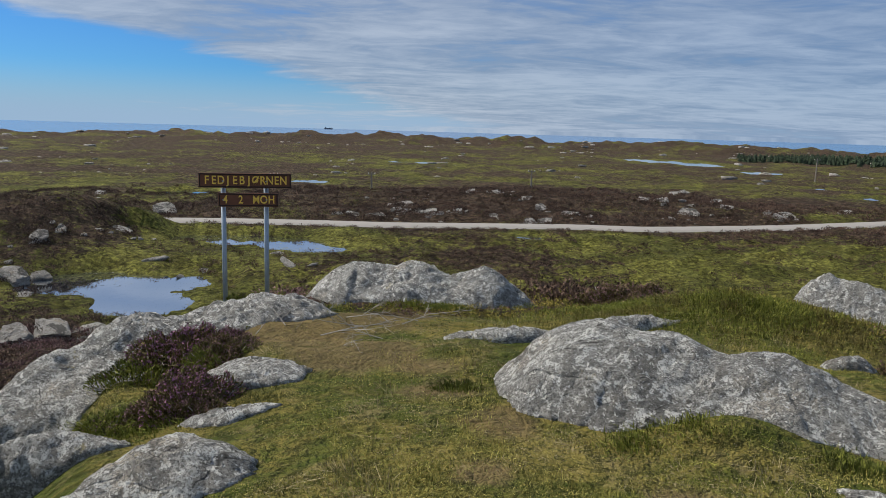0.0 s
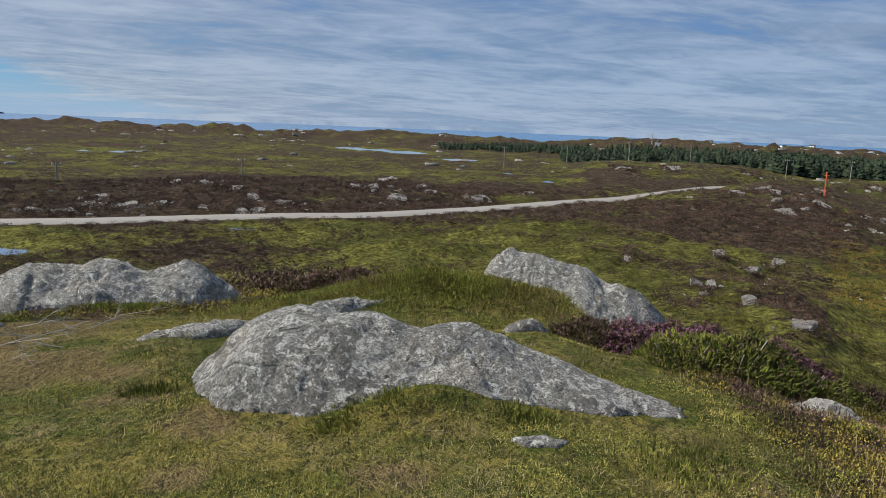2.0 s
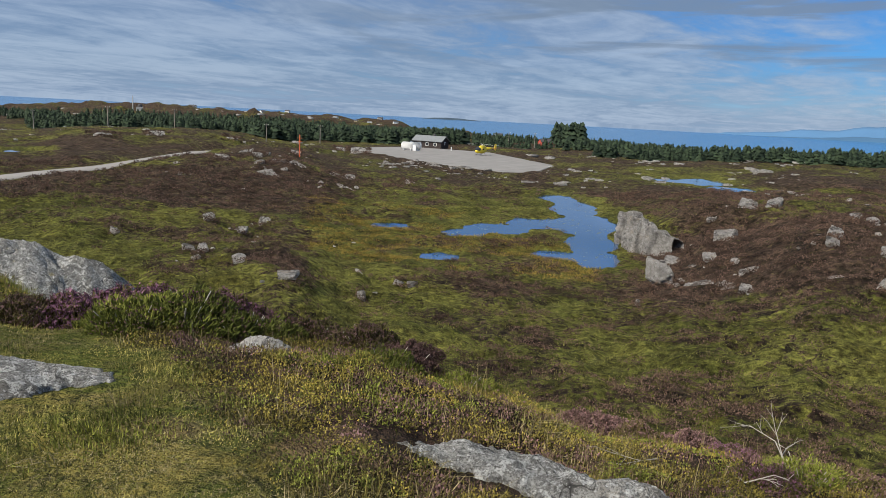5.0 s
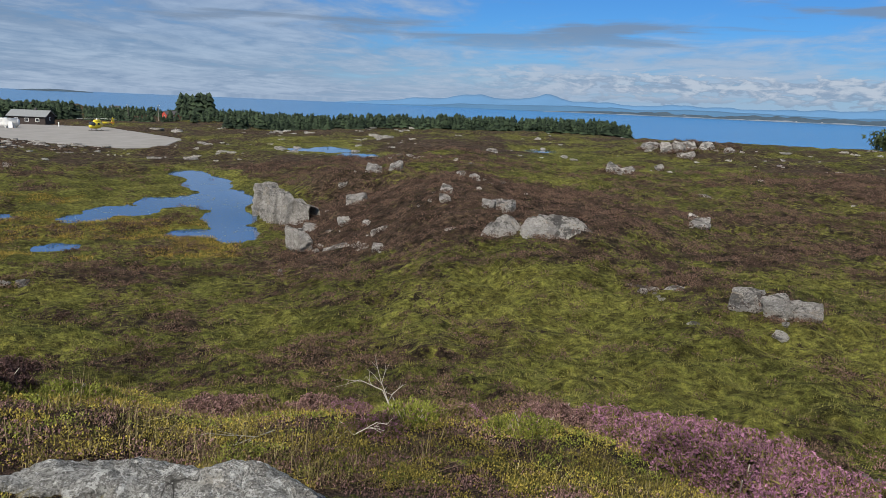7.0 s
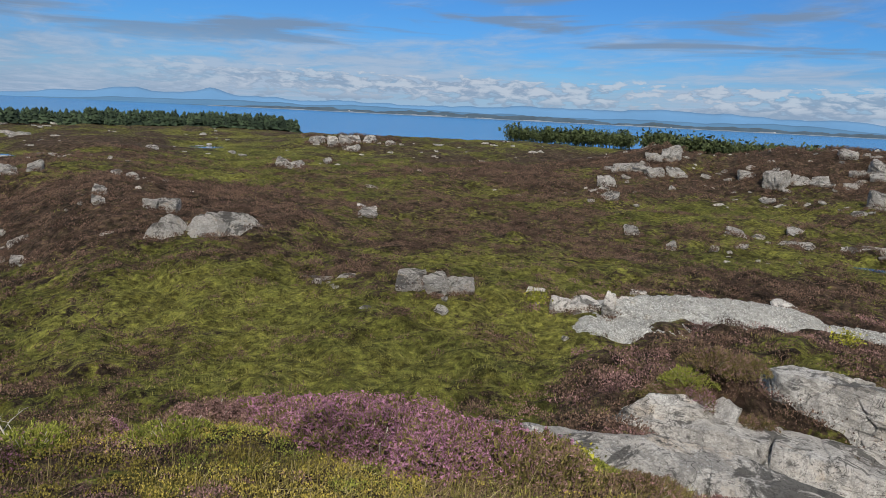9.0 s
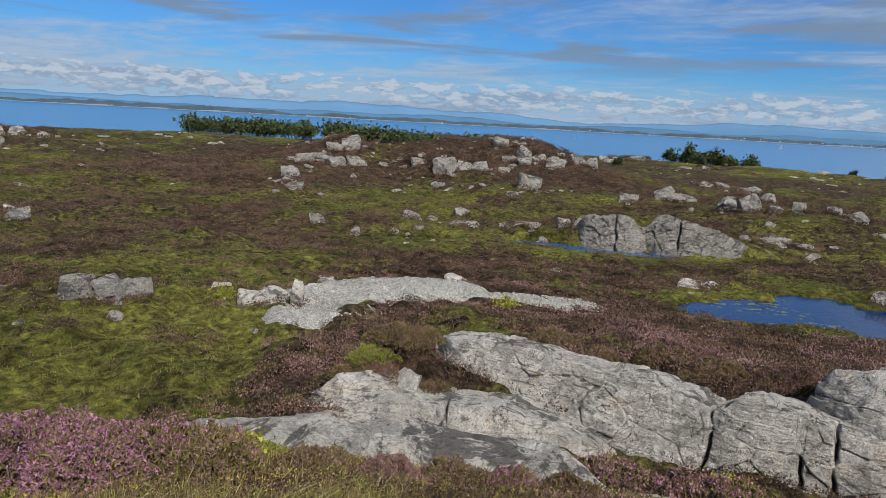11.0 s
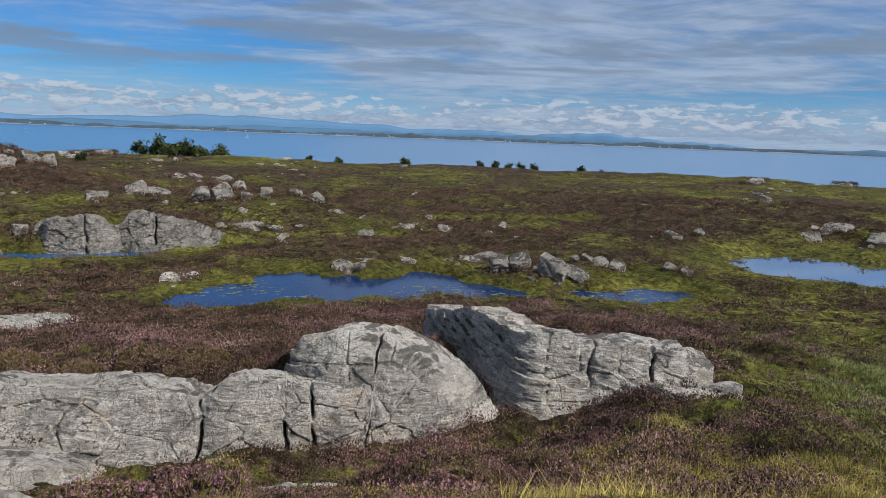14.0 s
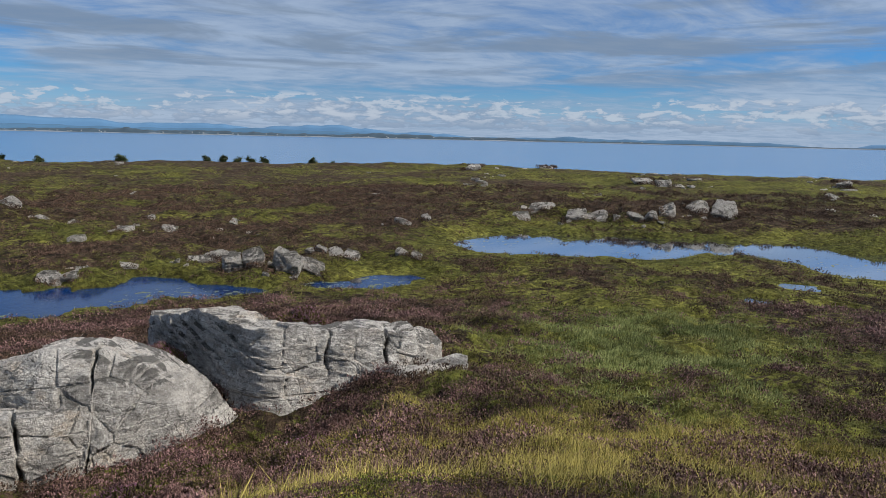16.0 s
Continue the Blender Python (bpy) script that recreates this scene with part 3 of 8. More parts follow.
TABLE = lie_of_land()
KNOLLS = [(335.5, 70, 11, 9, 3.2), (132, 130, 12, 14, 3.0), (132.2, 114, 4.8, 6, 3.0), (140.3, 106, 4.5, 5, 1.5), (148, 112, 6, 6, 2.2), (142, 118, 13, 13, 3.6), (147, 126, 7, 12, 2.4),
          (336, 30, 5, 4, 0.7), (12, 102, 20, 7, 0.7), (154, 61.5, 5, 3, 2.0), (161, 63, 4, 3, 1.6), (166, 80, 10, 7, 1.3),
          (214, 82, 13, 5, 1.7), (198, 100, 16, 8, 0.9), (87, 60, 6, 8, 1.0), (80.8, 71, 3.0, 7, 2.2), (137, 18.7, 1.5, 0.8, 1.2), (110, 170, 18, 9, 1.8), (60, 48, 8, 5, 1.0)]

# water: level against the eye, then blobs (bearing, distance, half depth, half width)
BASINS = [
    ("pond", -10.6, [(335.5, 52.5, 3.6, 4), (338.5, 51, 4, 3.5), (341.6, 50.8, 2.4, 2.2), (339.6, 46, 3, 2.6)]),
    ("pond", -10.6, [(344, 70, 3, 3.6), (347, 68.5, 3.4, 3.6), (350, 66.5, 3.6, 3.6), (352, 64, 2.6, 2.6)]),
    ("pond", -12.0, [(358.5, 262, 6, 4), (0.5, 258, 5, 5)]),
    ("pond", -10.9, [(342.5, 120, 3, 5)]),
    ("pond", -11.0, [(351.5, 146, 4, 4.5)]),
    ("lake", -12.7, [(17, 374, 12, 10), (19, 362, 16, 14), (21, 346, 14, 11)]),
    ("pond", -12.3, [(25, 278, 9, 7)]),
    ("puddle", -10.3, [(29, 172, 3, 3), (31, 170, 2.4, 3), (33, 180, 2.4, 3)]),
    ("puddle", -10.2, [(32.6, 152, 3, 3.6)]),
    ("puddle", -10.35, [(8.5, 72, 1.5, 1.5)]),
    ("pond", -12.0, [(74.6, 67, 5, 2.2), (74.3, 75, 7, 2.6), (73.7, 88, 9, 3.6), (72.8, 104, 10, 3.2), (71.5, 116, 6, 3), (70, 86, 5, 3.6),
                     (67, 80, 4, 3.4), (64.5, 76, 2.6, 2.6), (71.5, 66.5, 2, 2.5), (58.5, 78, 1.8, 2.4), (62.5, 62, 1.6, 1.7)]),
    ("pond", -10.4, [(80, 152, 5, 4), (82, 154, 9, 4), (84, 141, 4, 4)]),
    ("pond", -9.6, [(98, 165, 6, 4)]),
    ("pond", -9.3, [(148, 58.2, 1.0, 2.6), (152, 57.3, 1.3, 3), (156, 57.3, 1.2, 3)]),
    ("pond", -8.7, [(162, 38.6, 1.8, 2.2), (164.5, 40, 3, 2.4), (168, 42, 3.8, 2.4), (171.5, 41.5, 3.4, 2), (175, 41.3, 2.8, 2.6), (178.5, 43, 3.2, 2.2), (182, 41.5, 1.8, 2.4), (185, 41.2, 1.0, 1.6),
                    (192.5, 42.5, 1.6, 2.4), (195.5, 44, 2.6, 2.4), (198, 45, 1.4, 1.8)]),
    ("lake", -8.7, [(205, 60.5, 6, 4.5), (210, 61.5, 6.2, 5), (215, 62, 7, 5), (220, 64.5, 5, 5), (226, 64, 5.5, 5.5), (232, 61.5, 7, 6), (238, 62, 7, 6)]),
    ("puddle", -7.95, [(224, 40, 0.7, 0.9), (226.5, 45, 1.0, 0.9), (229, 40.5, 0.5, 0.9)]),
]


def basin_depth(x, y, blobs):
    """Above 0 inside the water's edge."""
    f = np.full(np.shape(x), -9.0)
    for az, r, a, b in blobs:
        s, c = math.sin(math.radians(az)), math.cos(math.radians(az))
        dx_, dy_ = x - r * s, y - r * c
        far_, side = dx_ * s + dy_ * c, dx_ * c - dy_ * s
        f = np.maximum(f, 1 - np.hypot(far_ / a, side / b))
    size = np.mean([min(b[2], b[3]) for b in blobs])
    return f + 0.30 * fbm(x / size * 1.1, y / size * 1.1, octaves=4, seed=31)


ROAD_LINE = [(326, 92, -10.2), (333, 86, -10.1), (340, 80.5, -10.05), (346, 79, -10.05), (352, 77.5, -10.05), (358, 76.5, -10.05), (5, 77.5, -10.0), (12, 80, -10.0), (18, 81.5, -10.0), (27, 92, -10.0),
             (34, 107, -9.9), (38, 117, -9.85), (41, 132, -9.7), (44, 152, -9.6), (48, 172, -10.0), (52, 186, -11.0), (55, 196, -11.45)]
PAD = [(55.4, 203), (58.5, 190), (62.5, 173), (67, 160), (69.6, 164), (71, 195), (66, 246), (60, 258), (56.5, 240)]
PAD_DZ = -11.45


def road_path(n=260):
    p = np.array([(*polar(a, r), z) for a, r, z in ROAD_LINE])
    t = np.arange(len(p))
    s = np.linspace(0, len(p) - 1, n)
    q = np.stack([np.interp(s, t, p[:, k]) for k in range(3)], 1)
    for _ in range(3):
        q[2:-2] = (q[:-4] + q[1:-3] + q[2:-2] + q[3:-1] + q[4:]) / 5
    return q


ROAD = road_path()


def in_pad(x, y, grow=1.0):
    p = np.array([polar(a, r) for a, r in PAD])
    mid = p.mean(0)
    p = mid + (p - mid) * grow
    inside = np.zeros(np.shape(x), bool)
    for i in range(len(p)):
        (x0, y0), (x1, y1) = p[i], p[(i + 1) % len(p)]
        hit = ((y0 > y) != (y1 > y)) & (x < (x1 - x0) * (y - y0) / (y1 - y0 + 1e-9) + x0)
        inside ^= hit
    return inside


def lie(x, y):
    """The smooth lie of the land, without small bumps."""
    r = np.hypot(x, y) + 1e-6
    a = (np.degrees(np.arctan2(x, y)) % 360)
    fa, fr = a, np.clip((np.log(np.maximum(r, 0.31)) - LOGS[0]) / (LOGS[1] - LOGS[0]), 0, len(LOGS) - 1.001)
    i, j = np.floor(fa).astype(int) % 360, np.floor(fr).astype(int)
    u_, v_ = fa - np.floor(fa), fr - j
    i2 = (i + 1) % 360
    h = (TABLE[i, j] * (1 - u_) + TABLE[i2, j] * u_) * (1 - v_) + (TABLE[i, j + 1] * (1 - u_) + TABLE[i2, j + 1] * u_) * v_
    for az, rr, wide, deep, up_ in KNOLLS:
        s, c = math.sin(math.radians(az)), math.cos(math.radians(az))
        dx_, dy_ = x - rr * s, y - rr * c
        far_, side = dx_ * s + dy_ * c, dx_ * c - dy_ * s
        h = h + up_ * np.exp(-(far_ / deep) ** 2 - (side / wide) ** 2)
    return h


def ground(x, y):
    """Height of the ground against the eye."""
    x, y = np.asarray(x, float), np.asarray(y, float)
    r = np.hypot(x, y)
    h = lie(x, y)
    h = h + 0.022 * fbm(x / 0.5, y / 0.5, octaves=2, seed=1) * step(r, 1.0, 3.0)
    h = h + 0.10 * fbm(x / 1.5, y / 1.5, octaves=3, seed=2) * (0.4 + step(r, 6, 14))
    h = h + 0.05 * fbm(x / 0.55, y / 0.55, octaves=2, seed=8) * step(r, 4.2, 6.0) * (1 - step(r, 20, 40))
    hum = fbm(x / 2.3, y / 2.3, octaves=3, seed=9)
    h = h + (0.55 * np.abs(hum) + 0.22 * fbm(x / 1.1, y / 1.1, octaves=2, seed=10)) * step(r, 7, 16) * (1 - 0.4 * step(r, 70, 140))
    h = h + 0.36 * fbm(x / 5.0, y / 5.0, octaves=2, seed=3) * step(r, 8, 30)
    h = h + 0.75 * fbm(x / 15.0, y / 15.0, octaves=3, seed=4) * step(r, 20, 80)
    h = h + 0.30 * np.exp(-((x - 3.7) / 1.3) ** 2 - ((y - 7.8) / 0.8) ** 2)
    h = h + 0.17 * np.exp(-((x - 1.72) / 0.42) ** 2 - ((y - 4.02) / 0.26) ** 2)
    h = h + 1.2 * fbm(x / 42.0, y / 42.0, octaves=3, seed=5) * step(r, 90, 260)
    h = h + (3.2 * fbm(x / 95.0, y / 95.0, octaves=4, seed=6) + 12.0 * np.abs(fbm(x / 46.0, y / 46.0, octaves=5, seed=7, gain=0.62)) - 4.2) * step(r, 400, 620)
    for _, level, blobs in BASINS:
        size = np.mean([min(b[2], b[3]) for b in blobs])
        reach = max(b[1] for b in blobs) + 40
        low = min(b[1] for b in blobs) - 40
        sel = (r < reach) & (r > low)
        if not sel.any():
            continue
        f = basin_depth(x[sel], y[sel], blobs)
        hs = h[sel]
        mid_r = np.mean([b[1] for b in blobs])
        hither = 1 - step(r[sel], mid_r - 2 * size, mid_r + 2 * size)
        bank = np.clip(hs, level + 0.06, level + 0.12 - f * size * (0.55 - 0.47 * hither))
        mixw = 1 - step(-f, 0.5 + 0.7 * hither, 1.6 + 4.0 * hither)
        out = np.where(f > 0, level - np.minimum(0.05 + f * 1.2, 0.6), hs * (1 - mixw) + bank * mixw)
        h[sel] = out
    near = (r > 60) & (r < 215)
    if near.any():
        px, py = x[near], y[near]
        best, bz = np.full(px.shape, 1e9), np.zeros(px.shape)
        for q in ROAD[::2]:
            d2 = (px - q[0]) ** 2 + (py - q[1]) ** 2
            m = d2 < best
            best[m], bz[m] = d2[m], q[2]
        w = 1 - step(np.sqrt(best), 2.4, 6.5)
        h[near] = h[near] * (1 - w) + (bz - 0.09) * w
    near = (r > 130) & (r < 290)
    if near.any():
        px, py = x[near], y[near]
        w = 0.4 * in_pad(px, py, 1.1) + 0.6 * in_pad(px, py, 1.03)
        h[near] = h[near] * (1 - w) + (PAD_DZ - 0.12) * w
    return h


def gz(x, y):
    """World height of the ground at one place."""
    return EYE + float(ground(np.array([x]), np.array([y]))[0])


def cover_of(x, y, h=None):
    """Share of green grass against brown heather."""
    r = np.hypot(x, y)
    w = np.clip(r * 0.10, 1.5, 14)
    mean = sum(lie(x + w * c, y + w * s) for c, s in ((1, 0), (-1, 0), (0, 1), (0, -1))) / 4
    hollow = (mean - lie(x, y)) / w
    g = 0.44 + 2.0 * hollow + 0.75 * fbm(x / 6.5, y / 6.5, octaves=5, seed=11, gain=0.65) + 0.5 * fbm(x / 30.0, y / 30.0, octaves=4, seed=12)
    for _, level, blobs in BASINS:
        reach, low = max(b[1] for b in blobs) + 40, min(b[1] for b in blobs) - 40
        sel = (r < reach) & (r > low)
        if sel.any():
            f = basin_depth(x[sel], y[sel], blobs)
            g[sel] += 0.5 * (1 - step(-f, 0.1, 1.4))
    a = np.degrees(np.arctan2(x, y)) % 360
    bearing = (a + 180) % 360 - 180
    # the wet flat below the road, the hollow to the east, the grassy slope to the south-east
    g += 0.40 * step(bearing, -20, -4) * (1 - step(bearing, 54, 64)) * step(r, 12, 18) * (1 - step(r, 72, 80))
    g += 0.26 * step(bearing, 74, 96) * (1 - step(bearing, 112, 134)) * step(r, 14, 26) * (1 - step(r, 36, 56))
    g += 0.12 * step(bearing, 98, 108) * (1 - step(bearing, 128, 138)) * step(r, 50, 70)
    g += 0.18 * step(bearing, 118, 130) * (1 - step(bearing, 165, 180)) * step(r, 44, 50) * (1 - step(r, 85, 100))
    g += 0.30 * step(bearing, 50, 56) * (1 - step(bearing, 72, 77)) * step(r, 46, 54) * (1 - step(r, 105, 125))
    g -= 0.34 * step(bearing, -8, 2) * (1 - step(bearing, 36, 48)) * step(r, 82, 88) * (1 - step(r, 118, 140))
    g -= 0.36 * step(bearing, 36, 42) * (1 - step(bearing, 54, 60)) * step(r, 26, 36) * (1 - step(r, 62, 70))
    g -= 0.32 * step(bearing, 78, 82) * (1 - step(bearing, 102, 108)) * step(r, 44, 50) * (1 - step(r, 75, 90))
    g -= 0.30 * step(a, 140, 150) * (1 - step(a, 196, 204)) * step(r, 18, 21) * (1 - step(r, 34, 38))
    g += 0.30 * np.exp(-(((a - 216) / 12) ** 2 + ((r - 26) / 9) ** 2))
    g += 0.10 * step(a, 188, 200) * (1 - step(a, 240, 250)) * step(r, 6, 9) * (1 - step(r, 40, 70))
    g += 0.14 * step(a, 195, 205) * (1 - step(a, 240, 250))
    g += 0.04 * step(a, 150, 170) * (1 - step(a, 240, 250)) * step(r, 45, 60)
    g += 0.16 * step(bearing, -34, -30) * (1 - step(bearing, -20, -14)) * step(r, 52, 58) * (1 - step(r, 76, 84))
    g -= 0.34 * step(bearing, 126, 130) * (1 - step(bearing, 150, 155)) * step(r, 88, 96) * (1 - step(r, 130, 150))
    g -= 0.16 * step(r, 280, 480)
    return np.clip(g, 0, 1)


def lawn_of(x, y):
    r = np.hypot(x, y)
    a = (np.degrees(np.arctan2(x, y)) + 180) % 360 - 180
    edge = 9.2 - 5.7 * step(a, 28, 58) + 1.0 * fbm(x / 1.5, y / 1.5, octaves=3, seed=21)
    north = (1 - step(r, edge - 1.6, edge)) * (1 - step(a, 60, 84)) * step(a, -60, -45)
    return np.maximum(north, 1 - step(r, 2.2, 3.0))


def soil_of(x, y):
    s = 0
    for cx, cy, rad in ((-0.3, 6.0, 0.55), (-1.0, 7.0, 0.8), (0.28, 4.9, 0.28), (0.55, 4.3, 0.22), (3.0, 2.0, 0.25), (0.2, 5.4, 0.3), (-0.5, 7.4, 0.7), (1.25, 3.35, 0.22), (2.75, 2.75, 0.18), (0.4, 3.6, 0.15), (-0.1, 8.2, 0.5)):
        d = np.hypot(x - cx, y - cy) / rad + 0.5 * fbm(x / 0.3, y / 0.3, octaves=3, seed=22)
        s = np.maximum(s, 1 - step(d, 0.6, 1.2))
    return 0.62 * s


def build_ground():
    fine = np.arange(324.0, 597.0, 0.3)
    azs = np.concatenate([fine, np.arange(597.0, 684.0, 3.0)]) % 360
    rs = np.exp(np.linspace(math.log(0.35), math.log(1700), 430))
    A_, R_ = np.meshgrid(azs, rs, indexing="ij")
    x, y = polar(A_, R_)
    z = ground(x.ravel(), y.ravel()).reshape(x.shape) + EYE
    n, k = x.shape
    verts = np.stack([x, y, z], -1).reshape(-1, 3)
    i, j = np.meshgrid(np.arange(n), np.arange(k - 1), indexing="ij")
    i2 = (i + 1) % n
    faces = np.stack([i * k + j, i * k + j + 1, i2 * k + j + 1, i2 * k + j], -1).reshape(-1, 4)
    centre = len(verts)
    verts = np.concatenate([verts, [[0, 0, EYE - 1.55]]])
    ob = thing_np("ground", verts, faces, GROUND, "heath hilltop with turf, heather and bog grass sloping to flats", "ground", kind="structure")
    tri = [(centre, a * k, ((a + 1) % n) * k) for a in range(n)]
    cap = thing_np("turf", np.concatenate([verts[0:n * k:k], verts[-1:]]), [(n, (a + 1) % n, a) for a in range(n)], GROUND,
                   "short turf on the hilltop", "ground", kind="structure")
    for o in (ob, cap):
        co = np.zeros(len(o.data.vertices) * 3, np.float32)
        o.data.vertices.foreach_get("co", co)
        co = co.reshape(-1, 3)
        cols = np.ones((len(co), 4), np.float32)
        cols[:, 0], cols[:, 1], cols[:, 2] = cover_of(co[:, 0], co[:, 1]), lawn_of(co[:, 0], co[:, 1]), soil_of(co[:, 0], co[:, 1])
        layer = o.data.color_attributes.new("cover", "FLOAT_COLOR", "POINT")
        layer.data.foreach_set("color", cols.ravel())
    return ob


GROUND_SHEET = build_ground()

# ---- water ----
POND_LABELS = {"pond": "still dark moor pond with grassy edges", "lake": "long pale moorland lake among low banks", "puddle": "small shallow pool in the bog"}
for kind_name, level, blobs in BASINS:
    pts = np.array([polar(b[0], b[1]) for b in blobs])
    reach = max(max(b[2], b[3]) for b in blobs) * 1.4
    lo, hi = pts.min(0) - reach, pts.max(0) + reach
    n = 110
    gx, gy = np.meshgrid(np.linspace(lo[0], hi[0], n), np.linspace(lo[1], hi[1], n), indexing="ij")
    keep = basin_depth(gx, gy, blobs) > -0.25
    i, j = np.meshgrid(np.arange(n - 1), np.arange(n - 1), indexing="ij")
    ok = keep[:-1, :-1] | keep[1:, :-1] | keep[:-1, 1:] | keep[1:, 1:]
    faces = np.stack([i * n + j, (i + 1) * n + j, (i + 1) * n + j + 1, i * n + j + 1], -1)[ok]
    used, inv = np.unique(faces, return_inverse=True)
    verts = np.stack([gx, gy, np.full(gx.shape, EYE + level)], -1).reshape(-1, 3)[used]
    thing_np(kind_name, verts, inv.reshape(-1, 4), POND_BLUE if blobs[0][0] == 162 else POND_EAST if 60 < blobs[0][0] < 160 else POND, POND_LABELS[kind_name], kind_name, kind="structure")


def build_sea():
    azs = np.arange(0, 360, 2.0)
    rs = np.concatenate([np.linspace(300, 2000, 12), np.linspace(2300, 4930, 14)])
    A_, R_ = np.meshgrid(azs, rs, indexing="ij")
    x, y = polar(A_, R_)
    z = 20.0 * (R_ / 4930) ** 2
    n, k = x.shape
    i, j = np.meshgrid(np.arange(n), np.arange(k - 1), indexing="ij")
    i2 = (i + 1) % n
    faces = np.stack([i * k + j, i * k + j + 1, i2 * k + j + 1, i2 * k + j], -1).reshape(-1, 4)
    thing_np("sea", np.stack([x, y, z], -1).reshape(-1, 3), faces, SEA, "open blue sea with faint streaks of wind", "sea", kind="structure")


build_sea()

# ---- road and landing ground ----
GRAVEL = plain("pale_gravel", (0.27, 0.25, 0.225), 0.95, vary=0.12, scale=1.2, bump=0.3)
side = np.gradient(ROAD[:, :2], axis=0)
side = np.stack([side[:, 1], -side[:, 0]], 1) / np.linalg.norm(side, axis=1)[:, None]
strip = [(-2.2, -0.25), (-1.7, 0.02), (-0.6, 0.06), (0.6, 0.06), (1.7, 0.02), (2.2, -0.25)]
verts = np.concatenate([np.column_stack([ROAD[:, :2] + side * s, ROAD[:, 2] + up_ + EYE]) for s, up_ in strip])
n = len(ROAD)
faces = [(k * n + i, k * n + i + 1, (k + 1) * n + i + 1, (k + 1) * n + i) for k in range(len(strip) - 1) for i in range(n - 1)]
thing_np("road", verts, faces, GRAVEL, "narrow pale gravel road winding across the moor", "road", kind="structure")

# ---- rock ----
def sphere_dirs(n):
    """Directions and quads of a cube blown up to a ball, n faces along an edge."""
    t = np.tan(np.linspace(-math.pi / 4, math.pi / 4, n + 1))
    a, b = np.meshgrid(t, t, indexing="ij")
    one = np.ones_like(a)
    sides_ = [(one, a, b), (-one, b, a), (b, one, a), (a, -one, b), (a, b, one), (b, a, -one)]
    verts = np.concatenate([np.stack(s, -1).reshape(-1, 3) for s in sides_])
    i, j = np.meshgrid(np.arange(n), np.arange(n), indexing="ij")
    quad = np.stack([i * (n + 1) + j, (i + 1) * (n + 1) + j, (i + 1) * (n + 1) + j + 1, i * (n + 1) + j + 1], -1).reshape(-1, 4)
    faces = np.concatenate([quad + k * (n + 1) ** 2 for k in range(6)])
    key = np.round(verts / np.linalg.norm(verts, axis=1)[:, None], 5)
    uniq, inv = np.unique(key, axis=0, return_inverse=True)
    return uniq / np.linalg.norm(uniq, axis=1)[:, None], np.asarray(inv).reshape(-1)[faces]


def cell_hash(i, j, k):
    h = np.sin(i * 127.1 + j * 311.7 + k * 74.7) * 43758.5453
    return h - np.floor(h)


def facets(u_, v_, seed):
    """Tilted plates of one unit across: their height, and how near the joint between two of them is."""
    iu, iv = np.floor(u_), np.floor(v_)
    best, second, height = np.full(u_.shape, 9.0), np.full(u_.shape, 9.0), np.zeros(u_.shape)
    for di in (-1, 0, 1):
        for dj in (-1, 0, 1):
            ci, cj = iu + di, iv + dj
            du, dv = u_ - ci - cell_hash(ci, cj, seed), v_ - cj - cell_hash(ci, cj, seed + 1)
            d = np.hypot(du, dv)
            tilt = (cell_hash(ci, cj, seed + 2) - 0.5) * du + (cell_hash(ci, cj, seed + 3) - 0.5) * dv + 0.35 * (cell_hash(ci, cj, seed + 4) - 0.5)
            near = d < best
            second = np.where(near, best, np.minimum(second, d))
            height = np.where(near, tilt, height)
            best = np.where(near, d, best)
    return height, np.clip(second - best, 0, 1)


def rock_shape(seed, n, size, chips=13, soft=60.0, rough=0.05, boxy=1.1, crack=0.03):
    """A broken block: a box with chipped corners, worn edges, layers, cracks and grain. size: full width, depth, height."""
    rng = np.random.RandomState(seed)
    d, faces = sphere_dirs(n)
    normals = [(1, 0, 0), (-1, 0, 0), (0, 1, 0), (0, -1, 0), (0.1 * rng.normal(), 0.1 * rng.normal(), 1), (0, 0, -1)]
    lengths = [boxy * rng.uniform(0.86, 1.08) for _ in normals]
    for _ in range(chips):
        v = rng.normal(size=3) * (1, 1, 0.7)
        normals.append(v / np.linalg.norm(v))
        lengths.append(rng.uniform(0.66, 1.05))
    dots = np.maximum(d @ np.array(normals).T, 1e-3) / np.array(lengths)
    rad = 1.0 / (np.sum(dots ** soft, axis=1) ** (1 / soft))
    half = np.array(size) / 2
    p = d * rad[:, None] * half
    o = seed * 7.3
    big = max(size)
    k = 1.6 / big
    disp = rough * big * (0.5 * fbm(p[:, 0] * k + o, p[:, 1] * k, p[:, 2] * k, 3, seed) + 0.45 * fbm(p[:, 0] * k * 4 + o, p[:, 1] * k * 4, p[:, 2] * k * 9, 3, seed + 3))
    line = np.abs(fbm(p[:, 0] * k * 1.3 + o, p[:, 1] * k * 1.3, p[:, 2] * k * 1.9, 3, seed + 9))
    disp -= crack * big * 0.5 * np.exp(-(line / 0.035) ** 2)
    lay = p[:, 2] / size[2] * 4.5 + 1.2 * (p[:, 0] * math.cos(o) + p[:, 1] * math.sin(o)) / big + 0.8 * fbm(p[:, 0] * k + o, p[:, 1] * k, octaves=2, seed=seed + 5)
    disp += 0.7 * rough * min(size) * (lay - np.floor(lay) - 0.5)
    return p + d * disp[:, None], faces


